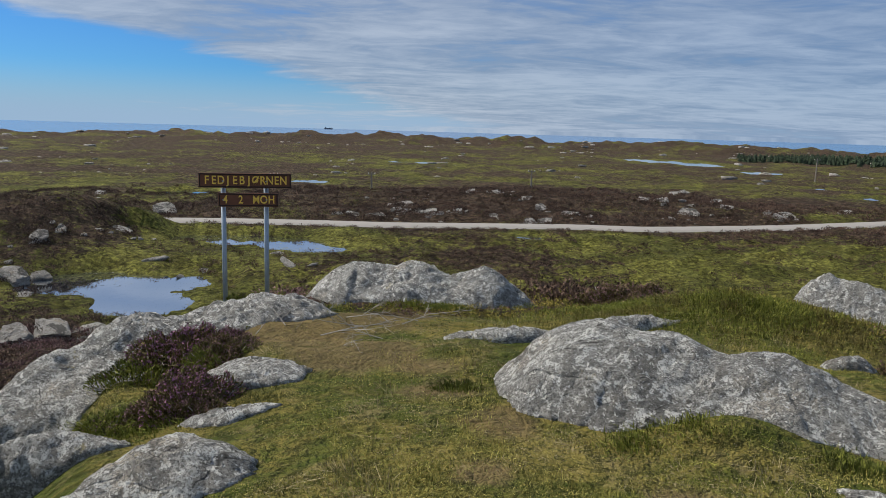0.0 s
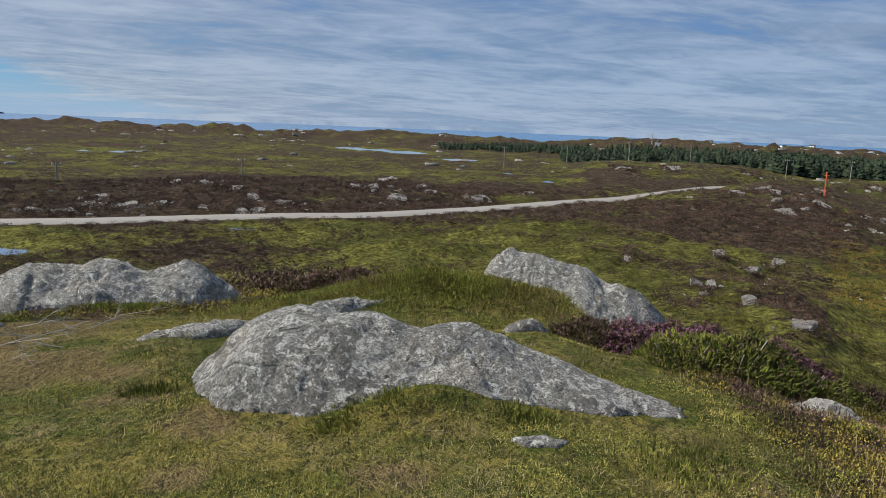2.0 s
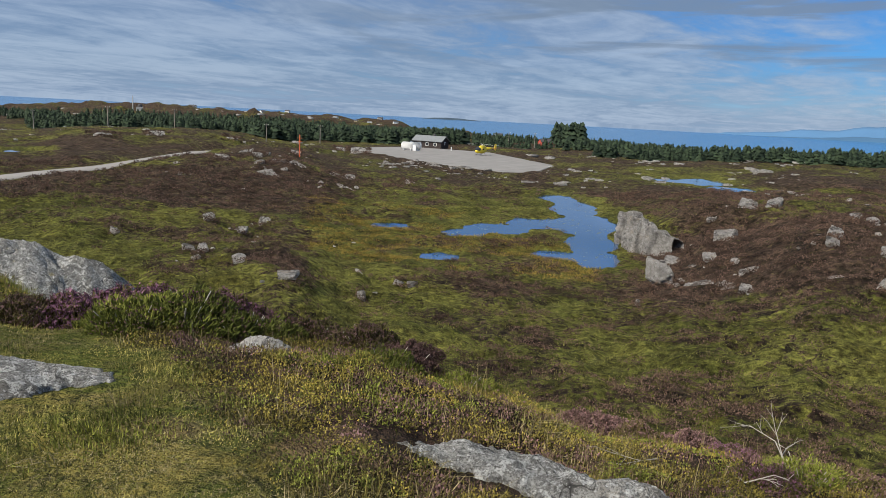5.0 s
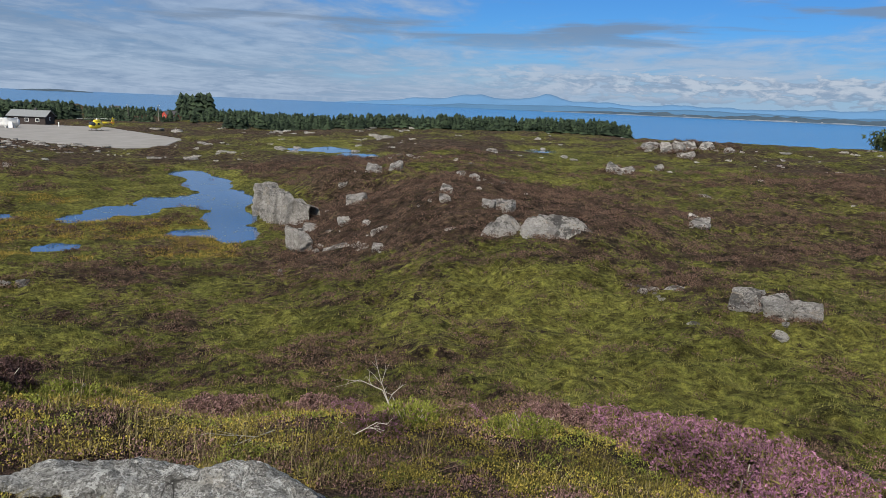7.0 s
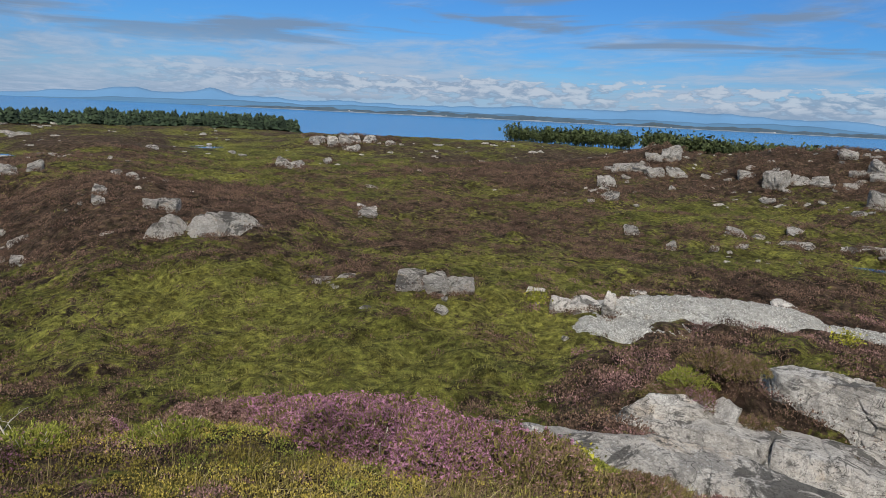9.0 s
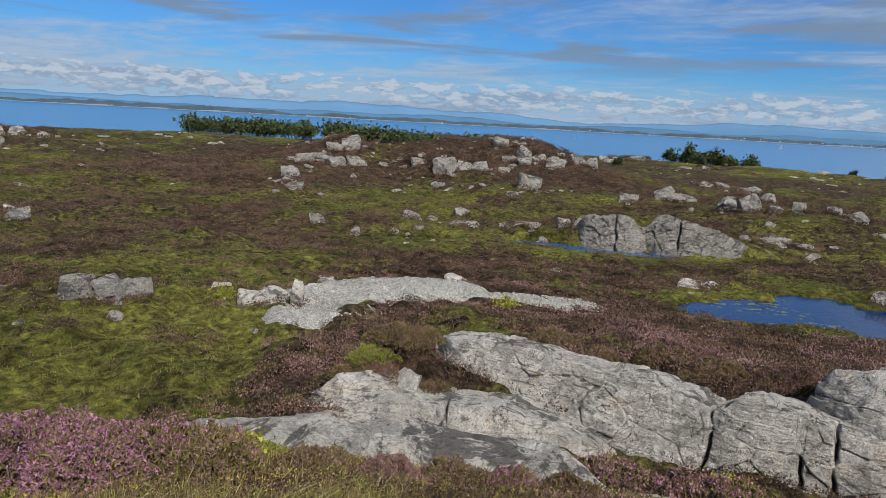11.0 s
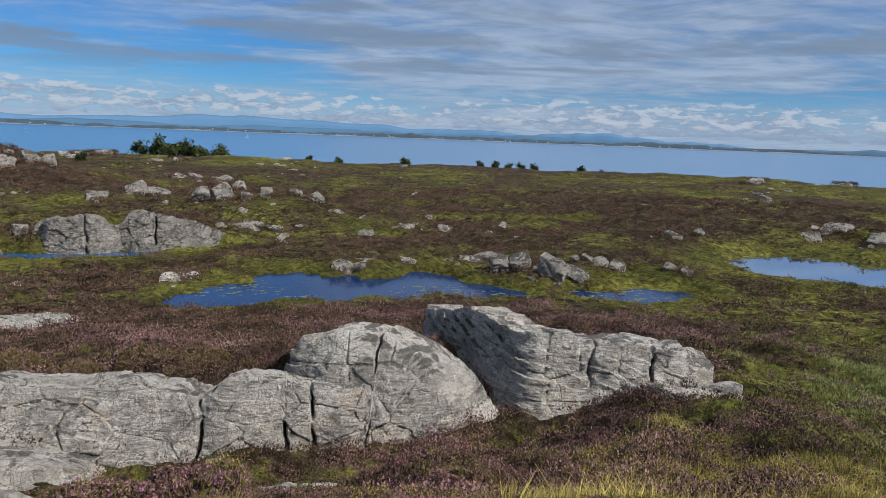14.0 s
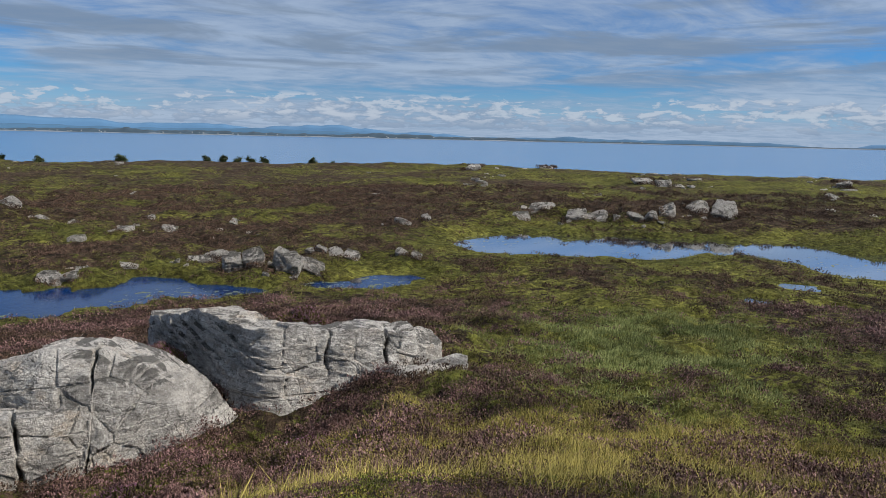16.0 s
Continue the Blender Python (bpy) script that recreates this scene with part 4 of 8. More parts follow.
def put_rock(name, az, r, top, size, seed, mat=None, spin=0.0, lean=0.0, n=18, label="", group="", bury=None, **shape):
    """A rock whose highest point comes to the height top against the eye; spin turns it from facing the hilltop."""
    p, faces = rock_shape(seed, n, size, **shape)
    m = np.array(pose(0, 0, 0, lean, 0, spin - az).to_3x3())
    low = -0.1 * size[2]
    p[:, 2] = np.where(p[:, 2] < low, low + (p[:, 2] - low) * 2.4, p[:, 2])
    p = p @ m.T
    x, y = polar(az, r)
    p = p + np.array([0, 0, EYE + top - p[:, 2].max()])
    ob = thing_np(name, p - np.array([0, 0, EYE + top]), faces, mat or ROCK, label or "grey weathered gneiss rock among heather", "rock", group)
    ob.data.set_sharp_from_angle(angle=math.radians(24))
    ob.location = (x, y, EYE + top)
    return ob


def dome_rock(name, lumps, mat, label, seed, step_=0.04, rough=0.035, base_drop=0.22, strata=0.0, bulge=0.7, plates=0.6, edge=1.0, lip=1.7):
    """A low whaleback of rock: lumps (x, y, half length, half width, turn, top against the eye) grown into one body with worn plates."""
    L = np.array([l[:2] for l in lumps])
    reach = max(max(l[2], l[3]) for l in lumps) * 1.3
    lo, hi = L.min(0) - reach, L.max(0) + reach
    gx, gy = np.meshgrid(np.arange(lo[0], hi[0], step_), np.arange(lo[1], hi[1], step_), indexing="ij")
    base = ground(gx.ravel(), gy.ravel()).reshape(gx.shape)
    size = np.mean([min(l[2], l[3]) for l in lumps])
    k = 1 / size
    wx = gx + size * (0.20 * fbm(gx * k, gy * k, octaves=3, seed=seed + 50) + 0.10 * facets(gx * k * 2.2, gy * k * 2.2, seed + 3)[0])
    wy = gy + size * (0.20 * fbm(gx * k + 9, gy * k, octaves=3, seed=seed + 60) + 0.10 * facets(gx * k * 2.2 + 40, gy * k * 2.2, seed + 4)[0])
    inner, wsum, top_ = np.zeros(gx.shape), np.zeros(gx.shape), np.zeros(gx.shape)
    for x, y, a, b, turn, top in lumps:
        c, s = math.cos(math.radians(turn)), math.sin(math.radians(turn))
        u_, v_ = ((wx - x) * c + (wy - y) * s) / a, (-(wx - x) * s + (wy - y) * c) / b
        d = np.hypot(u_, v_)
        inner += np.exp((1 - d) * 5.0 * min(a, b) / size)
        w = np.exp(-2.2 * d * d) + 1e-9
        wsum += w
        top_ += w * top
    depth = np.log(inner) / 5.0
    top_ /= wsum
    s_ = np.clip(depth / edge, 0, 1)
    prof = (1 - (1 - s_) ** lip) ** bulge
    foot = base - 0.08
    rise = np.where(depth > 0, foot + (top_ - foot) * prof - base, -0.1)
    plate, joint = facets(gx * k * 1.35 + 0.3 * fbm(gx * k * 2, gy * k * 2, octaves=2, seed=seed + 70), gy * k * 1.9, seed + 8)
    small, joint2 = facets(gx * k * 4.1, gy * k * 5.3, seed + 18)
    relief = plates * size * (0.20 * plate + 0.05 * small)
    relief -= plates * 0.10 * size * np.exp(-(joint / 0.035) ** 2) * (fbm(gx * k, gy * k, octaves=2, seed=seed + 31) > 0.0)
    relief += rough * (0.9 * fbm(gx * 2.2 * k, gy * 2.2 * k, octaves=4, seed=seed) + 0.4 * fbm(gx * 9 * k, gy * 9 * k, octaves=3, seed=seed + 2))
    if strata:
        lay = gx * 1.4 * k + gy * 3.4 * k + 0.9 * fbm(gx * 0.8 * k, gy * 0.8 * k, octaves=3, seed=seed + 7)
        relief += strata * (lay - np.floor(lay) - 0.5)
    up_ = rise + relief * step(depth, 0.0, 0.25)
    keep = (depth > 0) & (up_ > 0.0)
    z = np.where(keep, base + up_, base - base_drop)
    n0, n1 = gx.shape
    i, j = np.meshgrid(np.arange(n0 - 1), np.arange(n1 - 1), indexing="ij")
    ok = keep[:-1, :-1] | keep[1:, :-1] | keep[:-1, 1:] | keep[1:, 1:]
    faces = np.stack([i * n1 + j, (i + 1) * n1 + j, (i + 1) * n1 + j + 1, i * n1 + j + 1], -1)[ok]
    used, inv = np.unique(faces, return_inverse=True)
    verts = np.stack([gx, gy, z + EYE], -1).reshape(-1, 3)[used]
    mid = verts.mean(0)
    ob = thing_np(name, verts - mid, np.asarray(inv).reshape(-1, 4), mat, label, "rock")
    ob.location = mid
    return ob


def rock_face(name, line, seed, mat=None, cracks=(), label="", nu=200, nv=120, rough=0.12, back=1.8, layers=3.2, dip=0.12, slope=1.0, brow=1.0, blocks=0.10):
    """A broken, layered rock face that looks towards the hilltop. line: bearing, distance, top, foot (against the eye) and run
    of the face, from end to end; cracks: bearings of upright joints."""
    P = np.array([polar(l[0], l[1]) for l in line])
    seg = np.r_[0, np.cumsum(np.hypot(*np.diff(P, axis=0).T))]
    length = seg[-1]
    s1 = np.linspace(0, length, nu)
    wide = max(3, int(0.35 / length * nu) * 2 + 1)
    kern = np.hanning(wide + 2)[1:-1]
    kern /= kern.sum()
    soften = lambda a: np.convolve(np.pad(a, wide // 2, mode="reflect", reflect_type="odd"), kern, "valid")
    col = lambda c: np.interp(s1, seg, c)
    cx, cy = soften(col(P[:, 0])), soften(col(P[:, 1]))
    top, foot, run = soften(col([l[2] for l in line])), col([l[3] for l in line]), soften(col([l[4] for l in line]))
    bearing = col([l[0] for l in line])
    tx, ty = np.gradient(cx), np.gradient(cy)
    n_ = np.hypot(tx, ty)
    ox, oy = ty / n_, -tx / n_
    if np.mean(ox * cx + oy * cy) > 0:
        ox, oy = -ox, -oy
    top = top + 0.5 * rough * fbm(s1 * 0.9, s1 * 0 + seed, octaves=4, seed=seed)
    shift_ = np.zeros(nu)
    rng = np.random.RandomState(seed)
    for c in cracks:
        shift_ += np.where(bearing > c, 1, 0) * rng.uniform(-1, 1) * blocks
        top = top + np.where(bearing > c, 1, 0) * rng.uniform(-0.5, 0.5) * blocks
    v1 = np.linspace(0, 1, nv)
    s_, v_ = np.meshgrid(s1, v1, indexing="ij")
    e = lambda a: a[:, None] + 0 * v_
    wb, wf = np.clip(1 - v_ / 0.22, 0, 1), np.clip((v_ - 0.22) / 0.78, 0, 1)
    off = -back * wb + e(run) * wf ** slope + e(shift_ - shift_.mean())
    z = e(top) - 0.10 * back * wb - 0.9 * step(wb, 0.7, 1.0) + e(foot - 0.5 - top) * wf ** brow
    close = step(np.minimum(s_, length - s_), 0.0, 0.12 * length + 0.1)
    off = off - (1 - close) ** 2 * (e(run) * wf + 0.5)
    o = seed * 3.7
    q = s_ + o
    big = fbm(q * 0.5, z * 0.6, off * 0.4, 3, seed)
    plate, joint = facets(q * 0.75 + 0.35 * z + 0.2 * big, z * 1.25 - 0.2 * q, seed + 2)
    lay = z * layers + dip * layers * q + 0.8 * fbm(q * 0.5, z * 0.5, octaves=3, seed=seed + 4) + 0.4 * off
    fine = z * layers * 3.1 + dip * layers * 3.1 * q + 1.6 * fbm(q * 0.6, z * 0.8, octaves=3, seed=seed + 4)
    held = step(fbm(q * 0.55, z * 1.2, octaves=3, seed=seed + 9), -0.12, 0.18)
    held2 = step(fbm(q * 0.9, z * 2.0, octaves=3, seed=seed + 19), -0.1, 0.2)
    bump_ = rough * (0.9 * big + 0.75 * plate - 0.35 * np.exp(-(joint / 0.03) ** 2))
    bump_ += rough * 0.75 * held * (lay - np.floor(lay) - 0.5) + rough * 0.12 * held2 * (fine - np.floor(fine) - 0.5)
    bump_ += rough * 0.25 * fbm(q * 5, z * 8, octaves=3, seed=seed + 6)
    for c in cracks:
        wob = 0.8 * fbm(z * 1.3 + c, z * 0, octaves=3, seed=seed + 16)
        sc = np.interp(c, bearing, s1)
        bump_ -= 0.42 * max(1.0, line[0][1] / 30) * np.exp(-((s_ - sc - 0.25 * wob) / (0.032 * max(1.0, line[0][1] / 40))) ** 2) * step(fbm(z * 1.1, z * 0 + c, octaves=2, seed=seed + 26), -0.35, 0.1) * step(v_, 0.10, 0.25)
    face = step(wf, 0.0, 0.10)
    px = e(cx) + e(ox) * (off + bump_ * face)
    py = e(cy) + e(oy) * (off + bump_ * face)
    z = z + bump_ * (1 - face) * 0.8 + 0.25 * bump_ * face
    i, j = np.meshgrid(np.arange(nu - 1), np.arange(nv - 1), indexing="ij")
    faces = np.stack([i * nv + j, i * nv + j + 1, (i + 1) * nv + j + 1, (i + 1) * nv + j], -1).reshape(-1, 4)
    verts = np.stack([px, py, z + EYE], -1).reshape(-1, 3)
    mid = verts.mean(0)
    ob = thing_np(name, verts - mid, faces, mat or ROCK, label, "rock")
    ob.data.set_sharp_from_angle(angle=math.radians(38))
    ob.location = mid
    return ob


# whalebacks and boulders on the hilltop
dome_rock("boulder", [(1.22, 4.95, 0.68, 0.78, 0, -1.06), (1.65, 4.8, 0.75, 0.72, -22, -1.18), (2.15, 4.5, 0.75, 0.66, -34, -1.13), (2.6, 4.2, 0.7, 0.5, -42, -1.32), (2.95, 3.9, 0.55, 0.34, -42, -1.48)], ROCK_LICHEN,
          "large rounded gneiss boulder covered in grey lichen, set in turf", 3, 0.018, 0.03, bulge=0.95, edge=1.15, plates=0.28, lip=1.35)
dome_rock("boulder", [(-0.6, 10.25, 0.95, 0.7, 0, -1.76), (0.05, 10.3, 1.0, 0.7, 0, -1.76), (0.95, 10.2, 0.8, 0.6, 0, -1.74)], ROCK_LICHEN, "pale flat-topped boulder at the hilltop's edge", 5, 0.03, 0.05, bulge=1.0, edge=1.1, plates=0.5)
dome_rock("boulder", [(5.3, 9.5, 0.6, 0.55, 0, -1.58), (5.65, 9.3, 0.8, 0.6, -40, -1.68), (6.1, 8.98, 0.9, 0.65, -40, -1.85), (6.6, 8.55, 0.9, 0.6, -40, -2.1)], ROCK_LICHEN, "pointed grey boulder below the turf edge", 7, 0.03, 0.06, bulge=0.9, edge=1.0, plates=0.35)
dome_rock("outcrop", [(-1.55, 7.75, 0.95, 0.55, 10, -1.68), (-2.5, 7.15, 0.9, 0.65, 35, -1.72), (-3.0, 6.4, 0.9, 0.8, 50, -2.0), (-3.3, 5.75, 0.8, 0.65, 60, -2.3)], ROCK_LICHEN,
          "long mottled rock outcrop falling away beside heather", 9, 0.035, 0.08)
dome_rock("rock", [(-1.02, 5.4, 0.5, 0.42, 10, -1.56)], ROCK_LICHEN, "rounded grey rock between heather bushes", 11, 0.025, 0.04)
dome_rock("rock", [(-1.0, 3.75, 0.5, 0.36, 5, -1.44), (-1.35, 3.45, 0.36, 0.3, 30, -1.56)], ROCK_LICHEN, "low speckled slab of rock in the turf", 13, 0.025, 0.035)
dome_rock("rock", [(-1.95, 4.32, 0.62, 0.20, 14, -1.66)], ROCK_LICHEN, "narrow low slab of rock in the grass", 15, 0.025, 0.03)
dome_rock("rock", [(-0.88, 4.66, 0.5, 0.16, 8, -1.6)], ROCK_LICHEN, "thin flat slab of rock showing through turf", 17, 0.02, 0.02)
dome_rock("rock", [(0.85, 6.45, 0.72, 0.20, 10, -1.585)], ROCK_LICHEN, "flat strip of rock showing through turf", 19, 0.025, 0.025)
dome_rock("rock", [(2.0, 7.0, 0.75, 0.20, 18, -1.61)], ROCK_LICHEN, "flat strip of rock at the foot of a grassy mound", 21, 0.025, 0.025)
dome_rock("rock", [(2.06, 3.4, 0.2, 0.10, -20, -1.455)], ROCK_LICHEN, "small flat stone set flush in the turf", 23, 0.015, 0.01, bulge=0.3)
dome_rock("rock", [(3.35, 5.75, 0.28, 0.16, 0, -1.56)], ROCK_LICHEN, "small grey stone beside the big boulder", 25, 0.015, 0.02)
dome_rock("rock", [(4.45, 3.72, 0.30, 0.10, -40, -1.66)], ROCK, "small pale stone under a heather bush", 27, 0.015, 0.02)
dome_rock("rock", [(3.5, 1.45, 0.55, 0.32, -65, -1.57), (3.55, 0.85, 0.5, 0.32, -82, -1.6), (3.35, 1.85, 0.35, 0.2, -60, -1.56)], ROCK_LICHEN,
          "pale flat slab at the edge of the slope", 29, 0.025, 0.035)
# the slab ramp below the pink heather
dome_rock("slab", [(6.4, -3.0, 0.9, 0.45, 62, -2.88), (5.95, -3.7, 1.2, 0.5, 56, -2.84), (4.95, -5.0, 1.5, 0.6, 46, -2.88), (3.9, -5.85, 1.1, 0.55, 34, -3.06)], ROCK, "smooth grey rock slab with dark streaks below the heather", 31, 0.03, 0.03, plates=0.25, edge=0.6)
dome_rock("slab", [(1.6, -8.0, 1.1, 0.5, -10, -4.05), (3.0, -7.8, 0.8, 0.4, -20, -4.0)], ROCK, "low rock slab among brown heather", 33, 0.04, 0.06)

# the rock wall
rock_face("rock_wall", [(139.5, 20.4, -6.2, -8.4, 2.3), (143, 19.6, -5.78, -8.4, 2.3), (147, 19.0, -5.75, -8.4, 2.3), (152, 18.3, -5.8, -8.4, 2.2), (157, 17.7, -5.82, -8.3, 2.0), (160.4, 17.3, -5.98, -8.3, 1.7), (161.8, 17.2, -6.08, -8.3, 1.4), (163.5, 17.1, -5.62, -8.2, 1.1), (167.4, 17.1, -5.72, -8.2, 0.9), (170.5, 17.1, -5.87, -8.1, 0.9), (176.4, 17.2, -5.95, -8.0, 0.9)], 41,
          cracks=(161.6, 167.9, 169.8, 175.3), label="long wall of bare layered gneiss split by upright cracks", nu=420, nv=150, rough=0.15)
rock_face("rock_wall", [(127, 17.0, -7.0, -8.3, 1.2), (131, 16.7, -6.55, -8.3, 1.5), (138, 16.5, -6.45, -8.3, 1.6), (146, 16.4, -6.55, -8.3, 1.5), (153, 16.3, -6.9, -8.3, 1.0), (155.5, 16.3, -7.4, -8.3, 0.8)], 45, cracks=(141.5,), label="low pale rock ramp at the foot of the wall", nu=240, nv=90, rough=0.12, back=2.6)
rock_face("crag", [(168.2, 19.6, -5.5, -8.0, 1.4), (170, 19.0, -5.15, -8.0, 1.6), (172.5, 18.6, -4.86, -8.0, 1.9), (175.6, 18.4, -4.92, -8.0, 2.0), (177.6, 18.2, -5.28, -8.0, 1.9), (179.4, 17.9, -5.72, -8.0, 1.7), (181.0, 17.5, -6.4, -8.0, 1.3), (182.6, 17.1, -7.4, -8.0, 0.7)], 47,
          cracks=(175.4,), label="great rounded block of pale gneiss with a deep crack", nu=230, nv=140, rough=0.16, slope=0.75, brow=1.35, dip=-0.2)
rock_face("crag", [(177.6, 24.2, -5.6, -7.6, 0.5), (178.6, 23.4, -5.5, -7.6, 0.6), (182.6, 20.9, -4.85, -7.7, 0.7), (185.6, 19.4, -4.98, -7.8, 0.9), (187.2, 19.2, -4.95, -7.8, 1.6), (189.5, 19.4, -5.02, -7.7, 1.8), (191.5, 19.5, -5.15, -7.6, 1.7), (193.8, 19.7, -4.98, -7.4, 1.6), (196.5, 19.8, -5.15, -7.3, 1.4), (198.8, 19.9, -5.4, -7.2, 1.1), (200.4, 20.0, -6.3, -7.2, 0.8)], 51,
          cracks=(191.6, 196.0), label="great angular gneiss block with one shaded side", nu=260, nv=140, rough=0.17, dip=0.3)
dome_rock("slab", [(*polar(168, 14.0), 1.5, 0.7, 10, -6.75), (*polar(175, 13.6), 1.1, 0.6, -10, -6.7)], ROCK, "low flat slab in front of the rock wall", 49, 0.05, 0.06)
put_rock("rock", 197.8, 18.9, -5.95, (1.9, 1.6, 1.5), 53, spin=-10, n=24, label="low pale rock at the end of the wall")
put_rock("rock", 196.4, 20.6, -5.2, (1.0, 0.9, 1.1), 54, spin=20, n=20, label="small pale rock on top of the wall")
put_rock("rock", 198.6, 20.4, -5.3, (1.5, 1.0, 1.2), 55, spin=10, lean=-15, n=22, label="white rock tilted above the heather")
put_rock("rock", 200.4, 19.8, -5.85, (1.4, 0.9, 1.0), 56, spin=0, n=20, label="low pale rock among heather")
put_rock("rock", 134.4, 17.6, -6.15, (2.6, 1.2, 1.0), 57, ROCK, spin=10, n=28, label="dark lichened rock capped with heather")
put_rock("rock", 137.6, 17.9, -6.1, (1.2, 1.3, 1.3), 58, spin=-20, n=22, label="pale broken rock under a heather cap")
lum = lambda az, r, a, b, turn, top: (*polar(az, r), a, b, turn, top)
dome_rock("slab", [lum(137.5, 32.2, 5.4, 2.6, 48, -7.2), lum(147, 32.0, 4.6, 2.0, 66, -7.75), lum(131.8, 28.4, 2.6, 1.9, 40, -7.55), lum(142, 34.6, 1.0, 0.7, 50, -7.35)], ROCK_LICHEN,
          "broad bare slab of gneiss rising from the heath", 61, 0.07, 0.07, strata=0.10, plates=0.22, lip=1.4)
put_rock("rock", 126.3, 31.0, -7.45, (2.2, 1.5, 1.7), 65, spin=5, n=24, label="flat pale rock above the hollow")
lum2 = lambda az, r, a, b, top: (*polar(az, r), a, b, -az, top)
dome_rock("outcrop", [lum2(99.2, 44.4, 2.0, 1.1, -7.05), lum2(99.8, 45.6, 2.1, 1.1, -6.45), lum2(98.2, 45.6, 1.2, 0.8, -6.55)], ROCK_FAR, "large tilted slab of rock on the heather knoll", 67, 0.06, 0.12, bulge=0.9, edge=0.8, plates=0.9)
dome_rock("rock", [lum2(95.0, 45.0, 1.2, 0.7, -7.0), lum2(95.6, 45.9, 1.0, 0.7, -6.7)], ROCK_FAR, "flat grey rock on the heather knoll", 68, 0.06, 0.1, bulge=0.9, edge=0.8, plates=0.9)
rock_face("cliff", [(75.4, 77, -9.0, -12.6, 0.7), (76.4, 75, -8.5, -12.6, 0.8), (78, 71.5, -8.9, -12.6, 0.8), (79.2, 69, -9.5, -13.0, 0.8), (80.0, 67.5, -10.2, -13.0, 0.6)], 71, ROCK_FAR, cracks=(76.0, 76.5, 76.9, 77.5, 78.0, 78.5, 79.1), label="upright ribbed cliff dropping into the pond", nu=240, nv=60, rough=0.34, back=1.3, layers=0.6, blocks=0.8)
rock_face("cliff", [(150.2, 59.6, -7.9, -9.5, 0.8), (151.3, 59.2, -6.9, -9.5, 1.0), (153.0, 58.6, -6.7, -9.5, 1.2), (154.7, 58.8, -6.75, -9.5, 1.3), (155.7, 59.6, -7.7, -9.4, 1.2), (156.6, 59.6, -6.65, -9.4, 1.7), (158.2, 59.4, -6.75, -9.4, 2.0), (160.5, 59.5, -7.2, -9.3, 2.4), (162.2, 59.7, -7.9, -9.3, 2.4), (163.6, 60.0, -8.6, -9.3, 1.6)], 73, ROCK_FAR, cracks=(153.6, 158.2), label="blocky layered rock face standing over a dark pool", nu=320, nv=90, rough=0.34, back=3.0, layers=1.6, dip=-0.25, blocks=0.45)
# small scattered stones: a few shapes, many places
SHAPES = []
for k in range(10):
    wide, deep, tall = ((1.0, 0.7, 0.45), (1.0, 0.55, 0.3), (1.0, 0.8, 0.6), (1.0, 0.5, 0.5), (1.0, 0.9, 0.35))[k % 5]
    p, faces = rock_shape(200 + k, 5, (wide, deep, tall), chips=14, rough=0.09)
    SHAPES.append((p, faces))
# stones that stand out, each set into the slope by its bearing, distance, width and height
BLOCKS = []
for k in range(12):
    p, faces = rock_shape(240 + k, 13, (1.0, 0.75, 0.55), chips=9, rough=0.085, boxy=0.9, crack=0.06)
    BLOCKS.append((mesh_np("rock", p, faces), mesh_np("rock", p, faces)))
    for me, mat in zip(BLOCKS[-1], (ROCK, ROCK_FAR)):
        me.set_sharp_from_angle(angle=math.radians(24))
        me.materials.append(mat)
rng = np.random.RandomState(21)
BEDS = []


